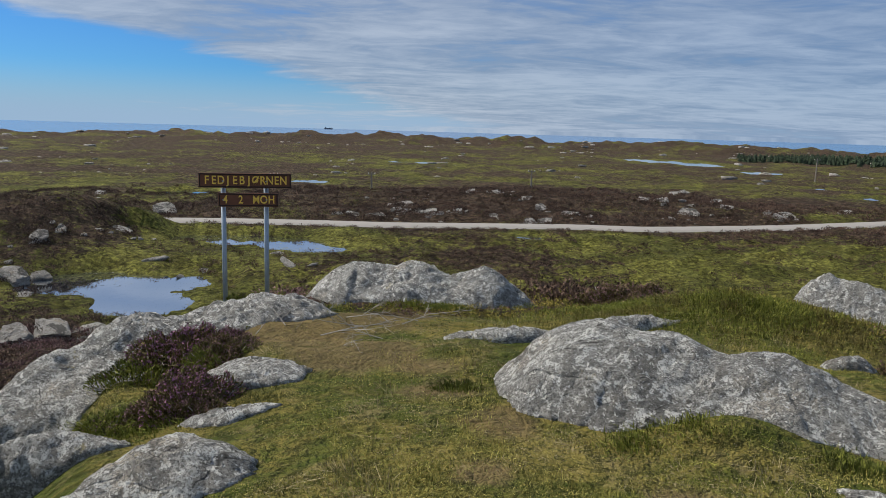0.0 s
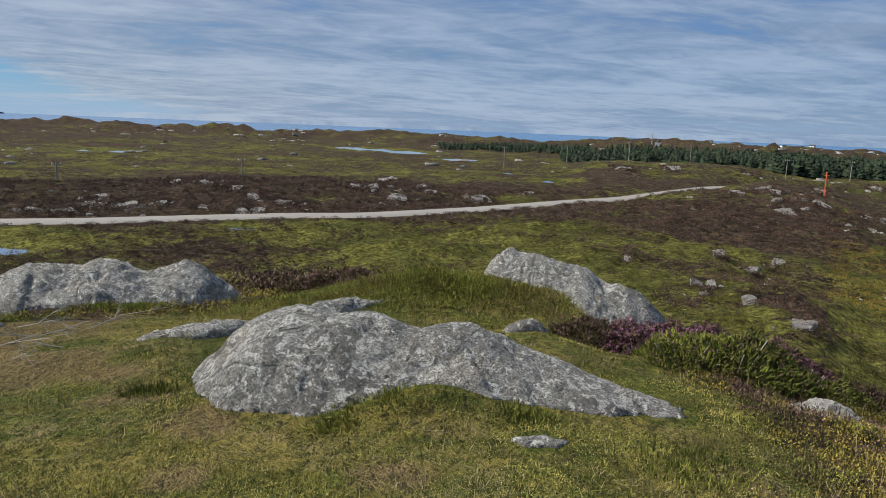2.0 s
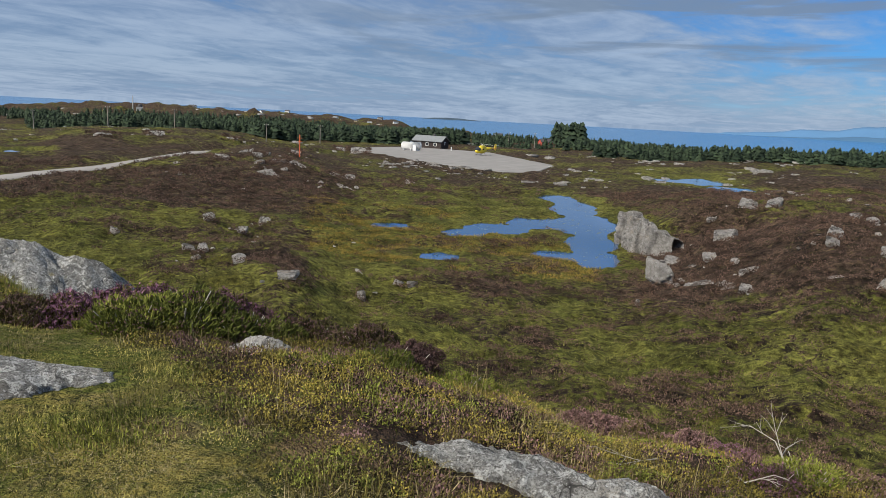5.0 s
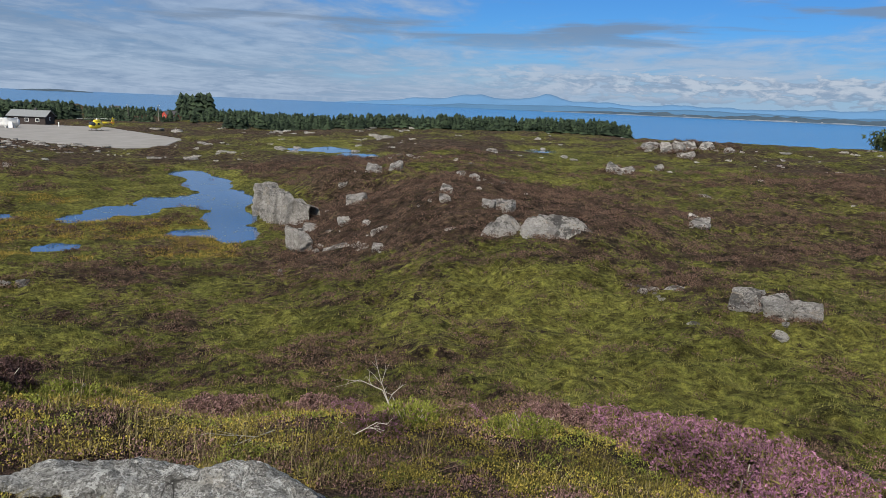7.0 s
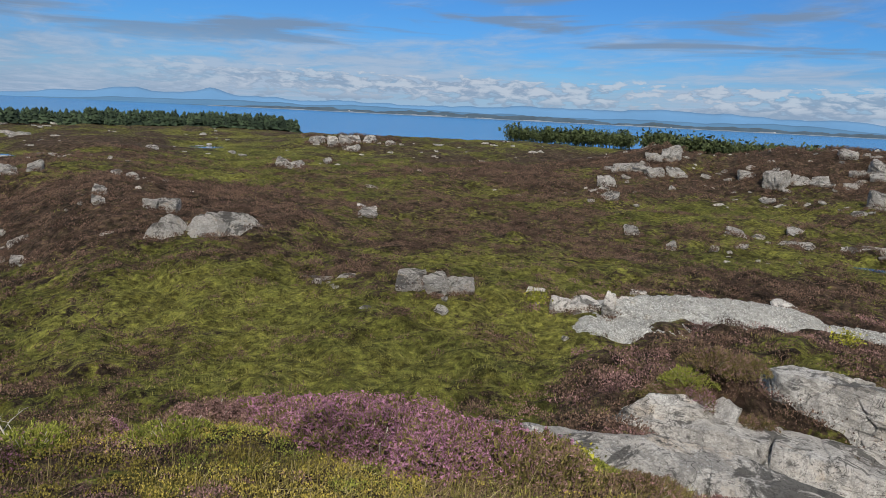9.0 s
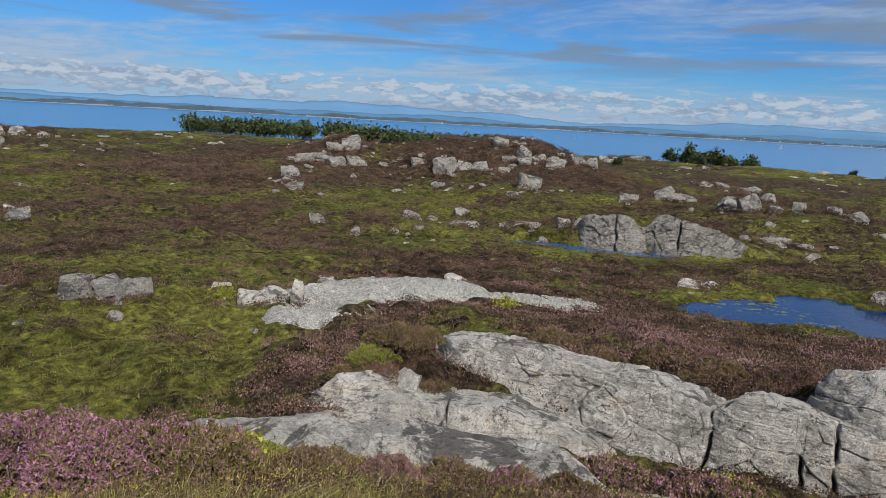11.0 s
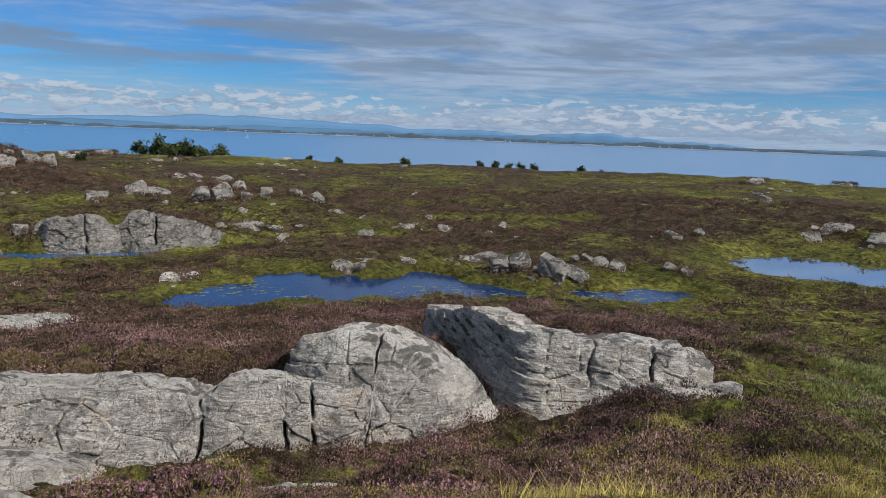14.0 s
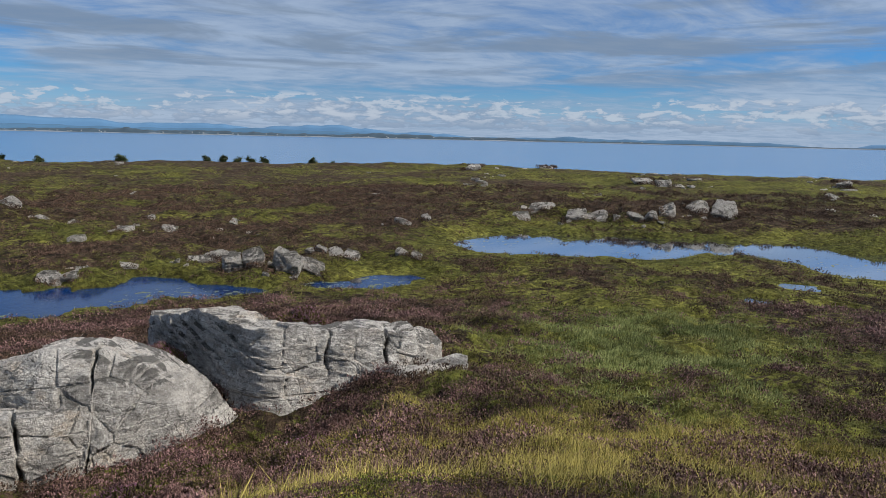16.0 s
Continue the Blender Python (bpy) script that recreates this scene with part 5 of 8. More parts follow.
def set_stones(name, label, far, rows):
    """Stones bedded in the ground; the wide ones are split into neighbouring blocks."""
    for az, r, wide, high in rows:
        pieces = max(1, int(round(wide / (0.016 * r + 0.6))))
        for k in range(pieces):
            w = wide / pieces * (rng.uniform(0.9, 1.35) if pieces > 1 else 1.0)
            a = az + math.degrees(((k + 0.5) / pieces - 0.5) * wide / r) + (rng.normal() * 0.06 if pieces > 1 else 0)
            up_ = high * (rng.uniform(0.6, 1.05) if pieces > 1 else 1.0)
            foot = float(ground(*[np.array([c]) for c in polar(a, r)])[0])
            sight = (foot + up_) / r
            reach = r + np.linspace(0.15 * w, 1.1 * w + 0.3, 12)
            covered = ground(*polar(np.full(12, a), reach)) > sight * reach - 0.1 * up_
            deep = max(0.5 * w, (reach[np.argmax(covered)] if covered.any() else reach[-1]) - r)
            top = sight * (r + 0.7 * deep)
            tilt = min(0.75, math.atan2(0.7 * max(top - foot - 0.4 * up_, 0.0), deep) + rng.uniform(0.05, 0.35))
            tall = max((top - foot) * 1.0, 0.22 * w)
            if name == "slab":
                deep, tall, tilt = max(deep, 0.9 * w), 0.17 * w, rng.uniform(0.2, 0.45)
                top = foot + 0.16 * up_ + 0.36 * deep * math.sin(tilt)
            ob = new(name, BLOCKS[rng.randint(12)][far])
            ob.scale = (w * 1.12, deep / 0.7, tall / 0.5)
            x, y = polar(a, r + 0.5 * deep)
            ob.location = (x, y, EYE + top - 0.46 * tall * math.cos(tilt) - 0.36 * deep * math.sin(tilt))
            ob.rotation_euler = (tilt, rng.normal() * 0.12, -math.radians(a) + rng.normal() * 0.25)
            tagged(ob, label, name, "outcrop rocks")
            BEDS.append((a, r, w, deep, top))
        # broken pieces that lie about it
        for k in range(rng.randint(1, 4) if wide > 0.9 else 0):
            w = wide * rng.uniform(0.12, 0.38)
            a, q = az + math.degrees(rng.normal() * 0.9 * wide / r), r + rng.normal() * 0.8 * wide + 0.2 * wide
            x, y = polar(a, q)
            ob = new("stone", BLOCKS[rng.randint(12)][far])
            ob.scale = (w * 1.2, w * 1.2, w * rng.uniform(0.6, 1.2))
            ob.location = (x, y, gz(x, y) + 0.03 * w)
            ob.rotation_euler = (rng.uniform(0.0, 0.6), rng.normal() * 0.2, -math.radians(a) + rng.normal() * 0.7)
            tagged(ob, label, "stone", "outcrop rocks")


set_stones("crag", "pale crag rock on a heather hill", 1, ((132.3, 109.3, 5.3, 2.55), (130.3, 106.7, 4.8, 2.25), (132.7, 104.6, 4.7, 1.75), (128.3, 94.5, 2.4, 1.21), (128.6, 82.0, 2.1, 0.93), (138.4, 103.2, 2.9, 1.42), (140.2, 98.8, 3.0, 3.18), (142.3, 100.8, 4.6, 1.54), (144.5, 110.0, 2.9, 1.41), (145.8, 105.3, 4.8, 1.60), (147.8, 105.0, 4.3, 1.90), (146.9, 87.9, 3.0, 2.02)))
set_stones("crag", "pale crag rock on a heather hill", 1, ((150.9, 106.2, 3.9, 1.99), (148.6, 103.4, 3.1, 1.17), (145.0, 101.6, 2.3, 1.16), (154.2, 212.8, 8.4, 1.41)))
set_stones("rock", "low grey stone in the bog grass", 1, ((141.9, 62.2, 2.4, 0.59), (141.9, 66.9, 1.7, 0.73), (145.2, 60.7, 1.2, 0.43), (146.8, 60.2, 2.2, 0.66), (137.9, 64.0, 1.5, 0.65), (130.5, 60.1, 1.2, 0.84), (133.5, 55.2, 0.7, 0.61), (136.5, 55.7, 0.7, 0.35), (138.4, 57.4, 0.8, 0.36), (149.7, 60.3, 1.1, 0.93), (151.1, 59.8, 1.8, 1.52)))
set_stones("rock", "flat grey rock on the heath", 1, ((157.7, 83.6, 4.4, 1.23), (154.4, 80.4, 2.1, 0.96), (161.4, 77.1, 1.9, 1.66), (162.9, 77.7, 2.0, 1.66), (164.1, 101.8, 2.0, 1.43), (164.6, 76.6, 1.2, 0.92), (166.1, 78.1, 1.2, 1.14), (168.3, 77.9, 1.4, 0.79), (169.8, 77.2, 1.6, 0.88), (165.8, 65.1, 3.1, 0.69), (160.4, 131.7, 4.5, 1.23), (162.8, 119.3, 3.9, 1.10)))
set_stones("rock", "flat grey rock on the heath", 1, ((159.8, 174.9, 2.6, 0.88),))
set_stones("rock", "broken grey rock above the grassy hollow", 0, ((109.6, 66.5, 0.9, 0.54), (110.5, 68.1, 0.7, 0.46), (126.5, 30.1, 1.9, 0.79), (123.5, 32.6, 0.8, 0.36), (129.2, 29.0, 0.5, 1.05), (130.2, 31.6, 0.6, 0.64), (131.3, 38.3, 0.9, 0.31), (141.7, 37.6, 1.3, 0.55), (149.5, 44.2, 0.8, 0.31), (159.3, 43.0, 1.2, 0.49)))
set_stones("rock", "broken grey rock above the grassy hollow", 0, ((160.7, 43.6, 1.2, 0.39),))
set_stones("outcrop", "broken pale rock outcrop in the grassy slope", 1, ((113.9, 30.9, 1.5, 1.15), (115.7, 30.6, 1.0, 1.02), (117.2, 30.9, 1.7, 1.25)))
set_stones("rock", "blocky grey rock on the pond's bank", 1, ((172.9, 45.0, 2.7, 0.77), (176.8, 47.2, 1.6, 0.52), (182.3, 48.4, 2.1, 0.77), (185.0, 44.5, 2.6, 1.31), (188.3, 43.7, 1.9, 1.50), (190.3, 44.1, 1.5, 0.98), (192.5, 48.2, 2.2, 0.76), (198.3, 48.4, 0.8, 0.56), (197.1, 49.1, 0.9, 0.57), (160.4, 44.4, 2.3, 0.23)))
set_stones("stone", "grey stone on the open heath", 1, ((176.7, 65.9, 1.5, 0.66), (180.0, 63.7, 1.6, 0.65), (178.5, 76.1, 0.9, 0.47), (197.2, 62.0, 1.1, 0.57), (199.0, 65.0, 0.7, 0.74)))
set_stones("rock", "grey rock in the bank above the lake", 1, ((206.4, 72.5, 1.9, 1.01), (207.9, 77.1, 2.5, 0.89), (211.4, 74.5, 3.6, 1.42), (213.8, 74.6, 1.1, 0.57), (215.1, 74.3, 1.6, 1.12), (216.2, 74.4, 1.3, 1.17), (217.3, 76.3, 1.6, 1.30), (219.5, 79.1, 2.1, 1.27), (221.2, 78.8, 2.6, 1.83), (228.9, 173.7, 3.1, 1.52), (228.1, 112.9, 2.0, 0.77), (202.5, 188.5, 4.3, 1.30)))
set_stones("rock", "grey rock in the bank above the lake", 1, ((208.2, 208.6, 3.6, 0.60), (215.5, 146.7, 4.2, 1.30), (217.0, 131.4, 2.8, 1.35)))
set_stones("rock", "grey rock on the heather knoll", 1, ((79.4, 53.4, 1.9, 2.10), (78.1, 46.6, 0.3, 0.48), (80.4, 62.9, 1.4, 0.84), (82.4, 50.1, 1.9, 0.64), (83.0, 58.1, 1.1, 0.82), (83.9, 70.0, 2.0, 1.20), (85.1, 80.7, 1.9, 0.99), (86.9, 82.4, 1.4, 0.89), (90.8, 54.6, 1.0, 0.72), (90.7, 52.8, 0.9, 0.50), (94.9, 50.6, 2.3, 1.07), (98.3, 46.0, 1.1, 0.61)))
set_stones("rock", "grey rock on the heather knoll", 1, ((82.8, 79.7, 1.2, 0.55), (92.0, 64.4, 0.8, 0.50), (93.0, 63.3, 1.0, 0.59), (84.8, 56.6, 0.9, 0.45), (85.8, 52.7, 1.4, 0.42), (84.5, 50.1, 1.0, 0.48), (85.6, 48.4, 0.9, 0.54)))
set_stones("outcrop", "pale outcrop on the open heath", 1, ((104.0, 110.7, 4.2, 1.49), (106.6, 35.6, 1.2, 0.33), (108.9, 35.1, 1.2, 0.32), (110.0, 60.7, 1.7, 0.72), (106.0, 163.4, 4.1, 1.79), (107.6, 157.0, 4.9, 2.73), (109.4, 160.5, 7.1, 2.53), (108.7, 145.7, 3.5, 1.47), (106.9, 116.7, 1.2, 1.11), (111.7, 157.0, 2.6, 1.11)))
set_stones("slab", "pale slab of rock on the heather slope behind the road", 1, ((17.1, 104.3, 2.1, 1.15), (18.3, 103.6, 2.6, 0.94), (19.7, 128.8, 3.7, 0.82), (20.5, 93.4, 3.0, 1.13), (22.2, 109.0, 1.5, 1.02), (22.9, 101.6, 1.7, 0.88), (26.4, 99.8, 4.2, 0.74), (26.6, 97.6, 2.1, 0.58), (30.5, 111.2, 1.6, 0.84), (23.2, 94.1, 1.3, 0.55)))
set_stones("slab", "pale slab of rock on the heather rise by the road", 1, ((37.8, 167.3, 4.4, 1.01), (41.2, 172.9, 4.0, 1.05), (45.7, 111.9, 2.1, 0.86), (46.4, 177.2, 3.0, 1.35), (48.3, 116.7, 1.8, 1.25), (50.4, 110.2, 4.6, 1.51), (49.1, 100.2, 2.8, 1.16), (51.1, 133.4, 2.0, 1.22), (54.6, 115.9, 4.1, 1.41), (54.6, 201.3, 3.7, 2.41), (55.8, 190.5, 4.2, 2.13), (59.8, 120.3, 1.3, 0.72)))
set_stones("slab", "pale slab of rock on the heather rise by the road", 1, ((47.2, 90.6, 1.2, 0.70), (42.9, 97.0, 1.1, 0.68)))
set_stones("stone", "small pale stone in dark heather", 1, ((48.9, 68.9, 1.3, 0.65), (47.2, 63.3, 1.1, 0.60), (43.5, 49.0, 0.8, 0.51), (44.4, 49.4, 0.8, 0.55), (47.2, 42.3, 0.8, 0.51), (38.4, 60.2, 0.7, 0.67), (44.9, 66.7, 1.0, 0.47), (50.9, 36.9, 1.1, 0.47), (56.5, 40.7, 0.5, 0.55), (59.4, 44.4, 0.6, 0.49), (60.5, 44.4, 0.7, 0.45), (44.1, 43.2, 0.5, 0.35)))
set_stones("slab", "pale slab of rock on the heather slope behind the road", 1, ((354.9, 82.0, 2.0, 1.07), (356.7, 80.7, 2.3, 0.95), (358.3, 92.3, 3.4, 0.88), (359.4, 83.5, 3.8, 1.05), (0.4, 82.7, 2.6, 0.93), (3.0, 83.7, 1.1, 0.95), (3.8, 107.4, 1.6, 0.81), (6.3, 99.7, 1.6, 1.06), (8.4, 98.0, 1.7, 0.98), (9.5, 88.2, 1.7, 1.22), (8.7, 81.0, 1.5, 1.38), (9.7, 81.1, 1.7, 0.88)))
set_stones("slab", "pale slab of rock on the heather slope behind the road", 1, ((11.6, 85.5, 2.0, 0.53), (5.8, 82.4, 1.1, 1.01)))
set_stones("rock", "grey rock ledge near the pond", 1, ((338.0, 65.6, 2.2, 0.62), (332.8, 60.7, 1.3, 0.92), (334.0, 63.5, 1.5, 0.53), (343.8, 53.4, 0.9, 0.45), (336.7, 110.1, 1.7, 0.54), (331.3, 52.7, 1.5, 1.27), (332.7, 54.3, 1.8, 0.95), (331.8, 47.5, 0.8, 0.30), (331.4, 34.9, 1.2, 0.86), (333.4, 36.1, 1.5, 0.91), (336.1, 37.2, 1.7, 0.61), (341.0, 87.5, 2.6, 1.15)))
FIELDS = [
    # bearing from, to, distance from, to, how many, size from, to
    (356, 22, 84, 118, 60, 0.3, 1.1),
    (330, 342, 62, 76, 6, 0.3, 0.9),
    (338, 352, 50, 62, 7, 0.5, 1.6),
    (33, 56, 98, 142, 30, 0.4, 1.4),
    (39, 57, 40, 64, 14, 0.25, 0.7),
    (80, 101, 42, 72, 16, 0.3, 0.9),
    (84, 124, 88, 200, 40, 0.6, 1.8),
    (127, 137, 92, 134, 40, 0.4, 1.6),
    (136, 150, 84, 126, 60, 0.4, 1.5),
    (122, 150, 50, 66, 8, 0.3, 0.8),
    (157, 174, 62, 92, 36, 0.4, 1.3),
    (176, 200, 60, 110, 12, 0.4, 1.1),
    (200, 232, 70, 120, 16, 0.4, 1.3),
    (186, 232, 120, 230, 12, 0.8, 2.4),
]
rng = np.random.RandomState(77)
vs, fs, base = [], [], 0
for a0, a1, r0, r1, count, s0, s1 in FIELDS:
    hub = None
    span = (a1 - a0) % 360
    for k in range(count):
        if hub is None or rng.rand() < 0.38:
            hub = (a0 + span * rng.rand(), r0 + (r1 - r0) * rng.rand())
            az, r = hub
            s = s0 + (s1 - s0) * rng.rand() ** 1.6
        else:
            s = s0 + (s1 - s0) * 0.6 * rng.rand() ** 2
            r = hub[1] + rng.normal() * 1.6
            az = hub[0] + math.degrees(rng.normal() * 2.4 / hub[1])
        x, y = polar(az, r)
        p, faces = SHAPES[rng.randint(10)]
        m = np.array(pose(0, 0, 0, 25 + rng.normal() * 12, rng.normal() * 11, rng.normal() * 40 - az).to_3x3())
        q = (p * (s * rng.uniform(0.9, 1.6), s * rng.uniform(0.8, 1.3), s * rng.uniform(0.5, 1.0))) @ m.T
        vs.append(q + (x, y, gz(x, y) + s * rng.uniform(-0.04, 0.08))), fs.append(faces + base)
        base += len(q)
thing_np("scattered_stones", np.concatenate(vs), np.concatenate(fs), ROCK_FAR, "small pale stones scattered over the heath", "stones", kind="stuff").data.set_sharp_from_angle(angle=math.radians(24))
# stones too far off to count
vs, fs, base = [], [], 0
far_fields = [(325, 60, 170, 520, 170), (60, 104, 130, 260, 150), (104, 235, 130, 240, 130), (56, 72, 146, 176, 150), (318, 66, 440, 860, 520)]
for a0, a1, r0, r1, count in far_fields:
    az = a0 + ((a1 - a0) % 360) * rng.rand(count)
    hubs = a0 + ((a1 - a0) % 360) * rng.rand(max(3, count // 9))
    az = hubs[rng.randint(len(hubs), size=count)] + rng.normal(size=count) * 1.3
    r = r0 * (r1 / r0) ** rng.rand(count)
    x, y = polar(az, r)
    h0 = ground(x, y) + EYE
    bad = (h0 < 25) | in_pad(x, y, 1.0)
    for k in np.nonzero(~bad)[0]:
        s = (0.5 + 2.6 * rng.rand() ** 3) * (0.6 if r[k] < 180 else 0.9 + r[k] / 800)
        p, faces = rock_shape(900 + k % 7, 3, (s * 1.3, s * 0.9, s * 0.4), chips=5, rough=0.1)
        t_ = rng.rand() * 6.28
        c, sn = math.cos(t_), math.sin(t_)
        q = np.stack([p[:, 0] * c - p[:, 1] * sn + x[k], p[:, 0] * sn + p[:, 1] * c + y[k], p[:, 2] + h0[k]], 1)
        vs.append(q), fs.append(faces + base)
        base += len(q)
thing_np("far_stones", np.concatenate(vs), np.concatenate(fs), ROCK_FAR, "pale stones strewn over the distant heath", "stones", kind="stuff")

# ---- the summit sign ----
BOARD = plain("stained_brown_board", (0.17, 0.065, 0.033), 0.75, vary=0.25, scale=9)
BOARD_RIM = plain("dark_board_edge", (0.030, 0.016, 0.012), 0.8)
LETTER = plain("yellow_routed_letters", (0.90, 0.56, 0.09), 0.7, vary=0.15, scale=30, bump=0)
STEEL = plain("galvanised_post", (0.33, 0.38, 0.42), 0.45, metal=0.4, vary=0.15, scale=14)


def sign_board(parent, centre, wide, high, words, size):
    bm = box(bmesh.new(), (wide, 0.028, high), centre, 0.005)
    board = part("board", bm, BOARD, parent, "brown-stained wooden board")
    x, y, z = centre
    rim = bmesh.new()
    for sx, sz, at in ((wide, 0.014, (0, 0, high / 2 - 0.012)), (wide, 0.014, (0, 0, -high / 2 + 0.012)), (0.014, high - 0.04, (wide / 2 - 0.012, 0, 0)), (0.014, high - 0.04, (-wide / 2 + 0.012, 0, 0))):
        box(rim, (sx, 0.006, sz), (x + at[0], y - 0.0165, z + at[2]))
    part("rim", rim, BOARD_RIM, board)
    pitch = 0.90 * wide / len(words)
    for k, sign_ in enumerate(words):
        if sign_ == " ":
            continue
        curve = bpy.data.curves.new("letter", "FONT")
        curve.body, curve.size, curve.extrude, curve.offset = sign_, size, 0.002, 0.002
        curve.align_x, curve.align_y = "CENTER", "CENTER"
        tmp = new("letter", curve)
        bpy.context.view_layer.update()
        me = bpy.data.meshes.new_from_object(tmp.evaluated_get(bpy.context.evaluated_depsgraph_get()))
        bpy.data.objects.remove(tmp)
        me.transform(Matrix.Translation((x + (k + 0.5 - len(words) / 2) * pitch, y - 0.0172, z)) @ pose(0, 0, 0, 90, 0, 0) @ Matrix.Diagonal((0.82, 1, 1, 1)))
        me.materials.clear()
        me.materials.append(LETTER)
        letter = new("letter", me)
        letter.parent = board
        tagged(letter, "yellow routed letter")


sx, sy = polar(348.0, 9.05)
sign = tagged(new("summit_sign"), "brown wooden summit sign with yellow letters on two posts", "sign")
foot = gz(sx, sy)
sign.matrix_world = pose(sx, sy, foot, 0, 0, 12.0)
up0 = EYE - foot
for px in (-0.245, 0.225):
    bm = rod(bmesh.new(), (px, 0.045, -0.35), (px, 0.045, up0 - 0.56), 0.027, sides=14)
    post = part("post", bm, STEEL, sign, "grey galvanised steel post", True)
    part("collar", rod(bmesh.new(), (px, 0.045, -0.02 + 0.02), (px, 0.045, 0.05), 0.034, sides=14), STEEL, post)
    for zz in (up0 - 0.62, up0 - 0.83):
        part("bolt", rod(bmesh.new(), (px, -0.016, zz), (px, -0.022, zz), 0.009, sides=8), STEEL, sign)
sign_board(sign, (0.0, 0.0, up0 - 0.612), 1.01, 0.165, "FEDJEBJØRNEN", 0.132)
sign_board(sign, (0.03, 0.0, up0 - 0.83), 0.655, 0.155, "4 2 MOH", 0.128)

# ---- the landing ground ----
TARMAC = plain("gravelled_landing_ground", (0.25, 0.235, 0.215), 0.95, vary=0.22, scale=0.25, bump=0.3)
pad_pts = [Vector((*polar(a, r), EYE + PAD_DZ)) for a, r in PAD]
bm = bmesh.new()
top_ring = [bm.verts.new(p) for p in pad_pts]
mid = sum(pad_pts, Vector()) / len(pad_pts)
low_ring = [bm.verts.new(mid + (p - mid) * 1.012 - Vector((0, 0, 0.5))) for p in pad_pts]
bm.faces.new(top_ring)
for k in range(len(pad_pts)):
    bm.faces.new((top_ring[k], top_ring[(k + 1) % len(pad_pts)], low_ring[(k + 1) % len(pad_pts)], low_ring[k]))
bmesh.ops.recalc_face_normals(bm, faces=bm.faces)
tagged(part("landing_ground", bm, TARMAC), "flat grey gravel landing ground for helicopters", "pavement", kind="structure")
PAD_Z = EYE + PAD_DZ
DARKWOOD = plain("dark_brown_cladding", (0.040, 0.030, 0.026), 0.85, vary=0.25, scale=3)
GREYROOF = plain("grey_roof_slates", (0.20, 0.21, 0.21), 0.8, vary=0.15, scale=2)
GLASS = plain("dark_window_glass", (0.03, 0.035, 0.04), 0.08, spec=0.5, vary=0.1, bump=0)
WHITE = plain("white_paint", (0.72, 0.72, 0.70), 0.55, vary=0.06, scale=1.5, bump=0.05)
REDWALL = plain("red_painted_boards", (0.38, 0.06, 0.04), 0.75, vary=0.15, scale=2)
OCHRE = plain("pale_yellow_boards", (0.55, 0.46, 0.30), 0.75, vary=0.12, scale=2)
GREYWALL = plain("grey_boards", (0.36, 0.36, 0.35), 0.75, vary=0.12, scale=2)
DARKROOF = plain("dark_tiled_roof", (0.07, 0.065, 0.065), 0.8, vary=0.2, scale=2)


def gabled(name, long_, wide, wall_h, roof_h, wall_mat, roof_mat, label, eaves=0.4, windows=3, chimney=True):
    """A gabled house with its long side towards -y."""
    house = tagged(new(name), label, "house")
    bm = box(bmesh.new(), (long_, wide, wall_h), (0, 0, wall_h / 2))
    for s in (-1, 1):
        a, b, c = (bm.verts.new((s * long_ / 2, -wide / 2, wall_h)), bm.verts.new((s * long_ / 2, wide / 2, wall_h)), bm.verts.new((s * long_ / 2, 0, wall_h + roof_h)))
        a2, b2, c2 = (bm.verts.new((s * (long_ / 2 - 0.15), v.co.y, v.co.z)) for v in (a, b, c))
        for f in ((a, b, c), (a2, c2, b2), (a, c, c2, a2), (b, b2, c2, c)):
            bm.faces.new(f)
    bmesh.ops.recalc_face_normals(bm, faces=bm.faces)
    part("wall", bm, wall_mat, house)
    slope = math.atan2(roof_h, wide / 2)
    ln = (wide / 2 + eaves) / math.cos(slope)
    for s in (-1, 1):
        bm = bmesh.new()
        turn = Matrix.Rotation(-s * slope, 4, "X")
        y0 = s * (wide / 2 + eaves) / 2
        box(bm, (long_ + 2 * eaves, ln, 0.16), (0, y0, wall_h + roof_h - abs(y0) * math.tan(slope) + 0.09), 0.02, turn)
        part("roof", bm, roof_mat, house, "pitched roof slope")
    for k in range(windows):
        x = (k + 0.5) / windows * long_ * 0.86 - long_ * 0.43
        w = part("window", box(bmesh.new(), (1.1, 0.1, 1.1), (x, -wide / 2 - 0.02, wall_h * 0.55), 0.02), WHITE, house, "white window frame")
        part("pane", box(bmesh.new(), (0.86, 0.06, 0.86), (x, -wide / 2 - 0.06, wall_h * 0.55)), GLASS, w)
    for s in (-1, 1):
        w = part("window", box(bmesh.new(), (0.1, 0.9, 1.0), (s * (long_ / 2 + 0.02), 0, wall_h * 0.7), 0.02), WHITE, house, "white window frame")
        part("pane", box(bmesh.new(), (0.06, 0.7, 0.8), (s * (long_ / 2 + 0.06), 0, wall_h * 0.7)), GLASS, w)
    if chimney:
        part("chimney", box(bmesh.new(), (0.7, 0.6, 1.1), (long_ * 0.12, 0, wall_h + roof_h + 0.25), 0.03), DARKROOF, house)
    return house


def face_hilltop(ob, az, r, z, extra=0.0):
    x, y = polar(az, r)
    ob.matrix_world = pose(x, y, z, 0, 0, -az + extra)
    return ob


shed = gabled("shed", 10.6, 6.5, 2.5, 1.6, DARKWOOD, GREYROOF, "dark brown timber shed with a grey roof beside the landing ground", 0.5, 3)
face_hilltop(shed, 61.4, 258, PAD_Z - 0.05, -24)

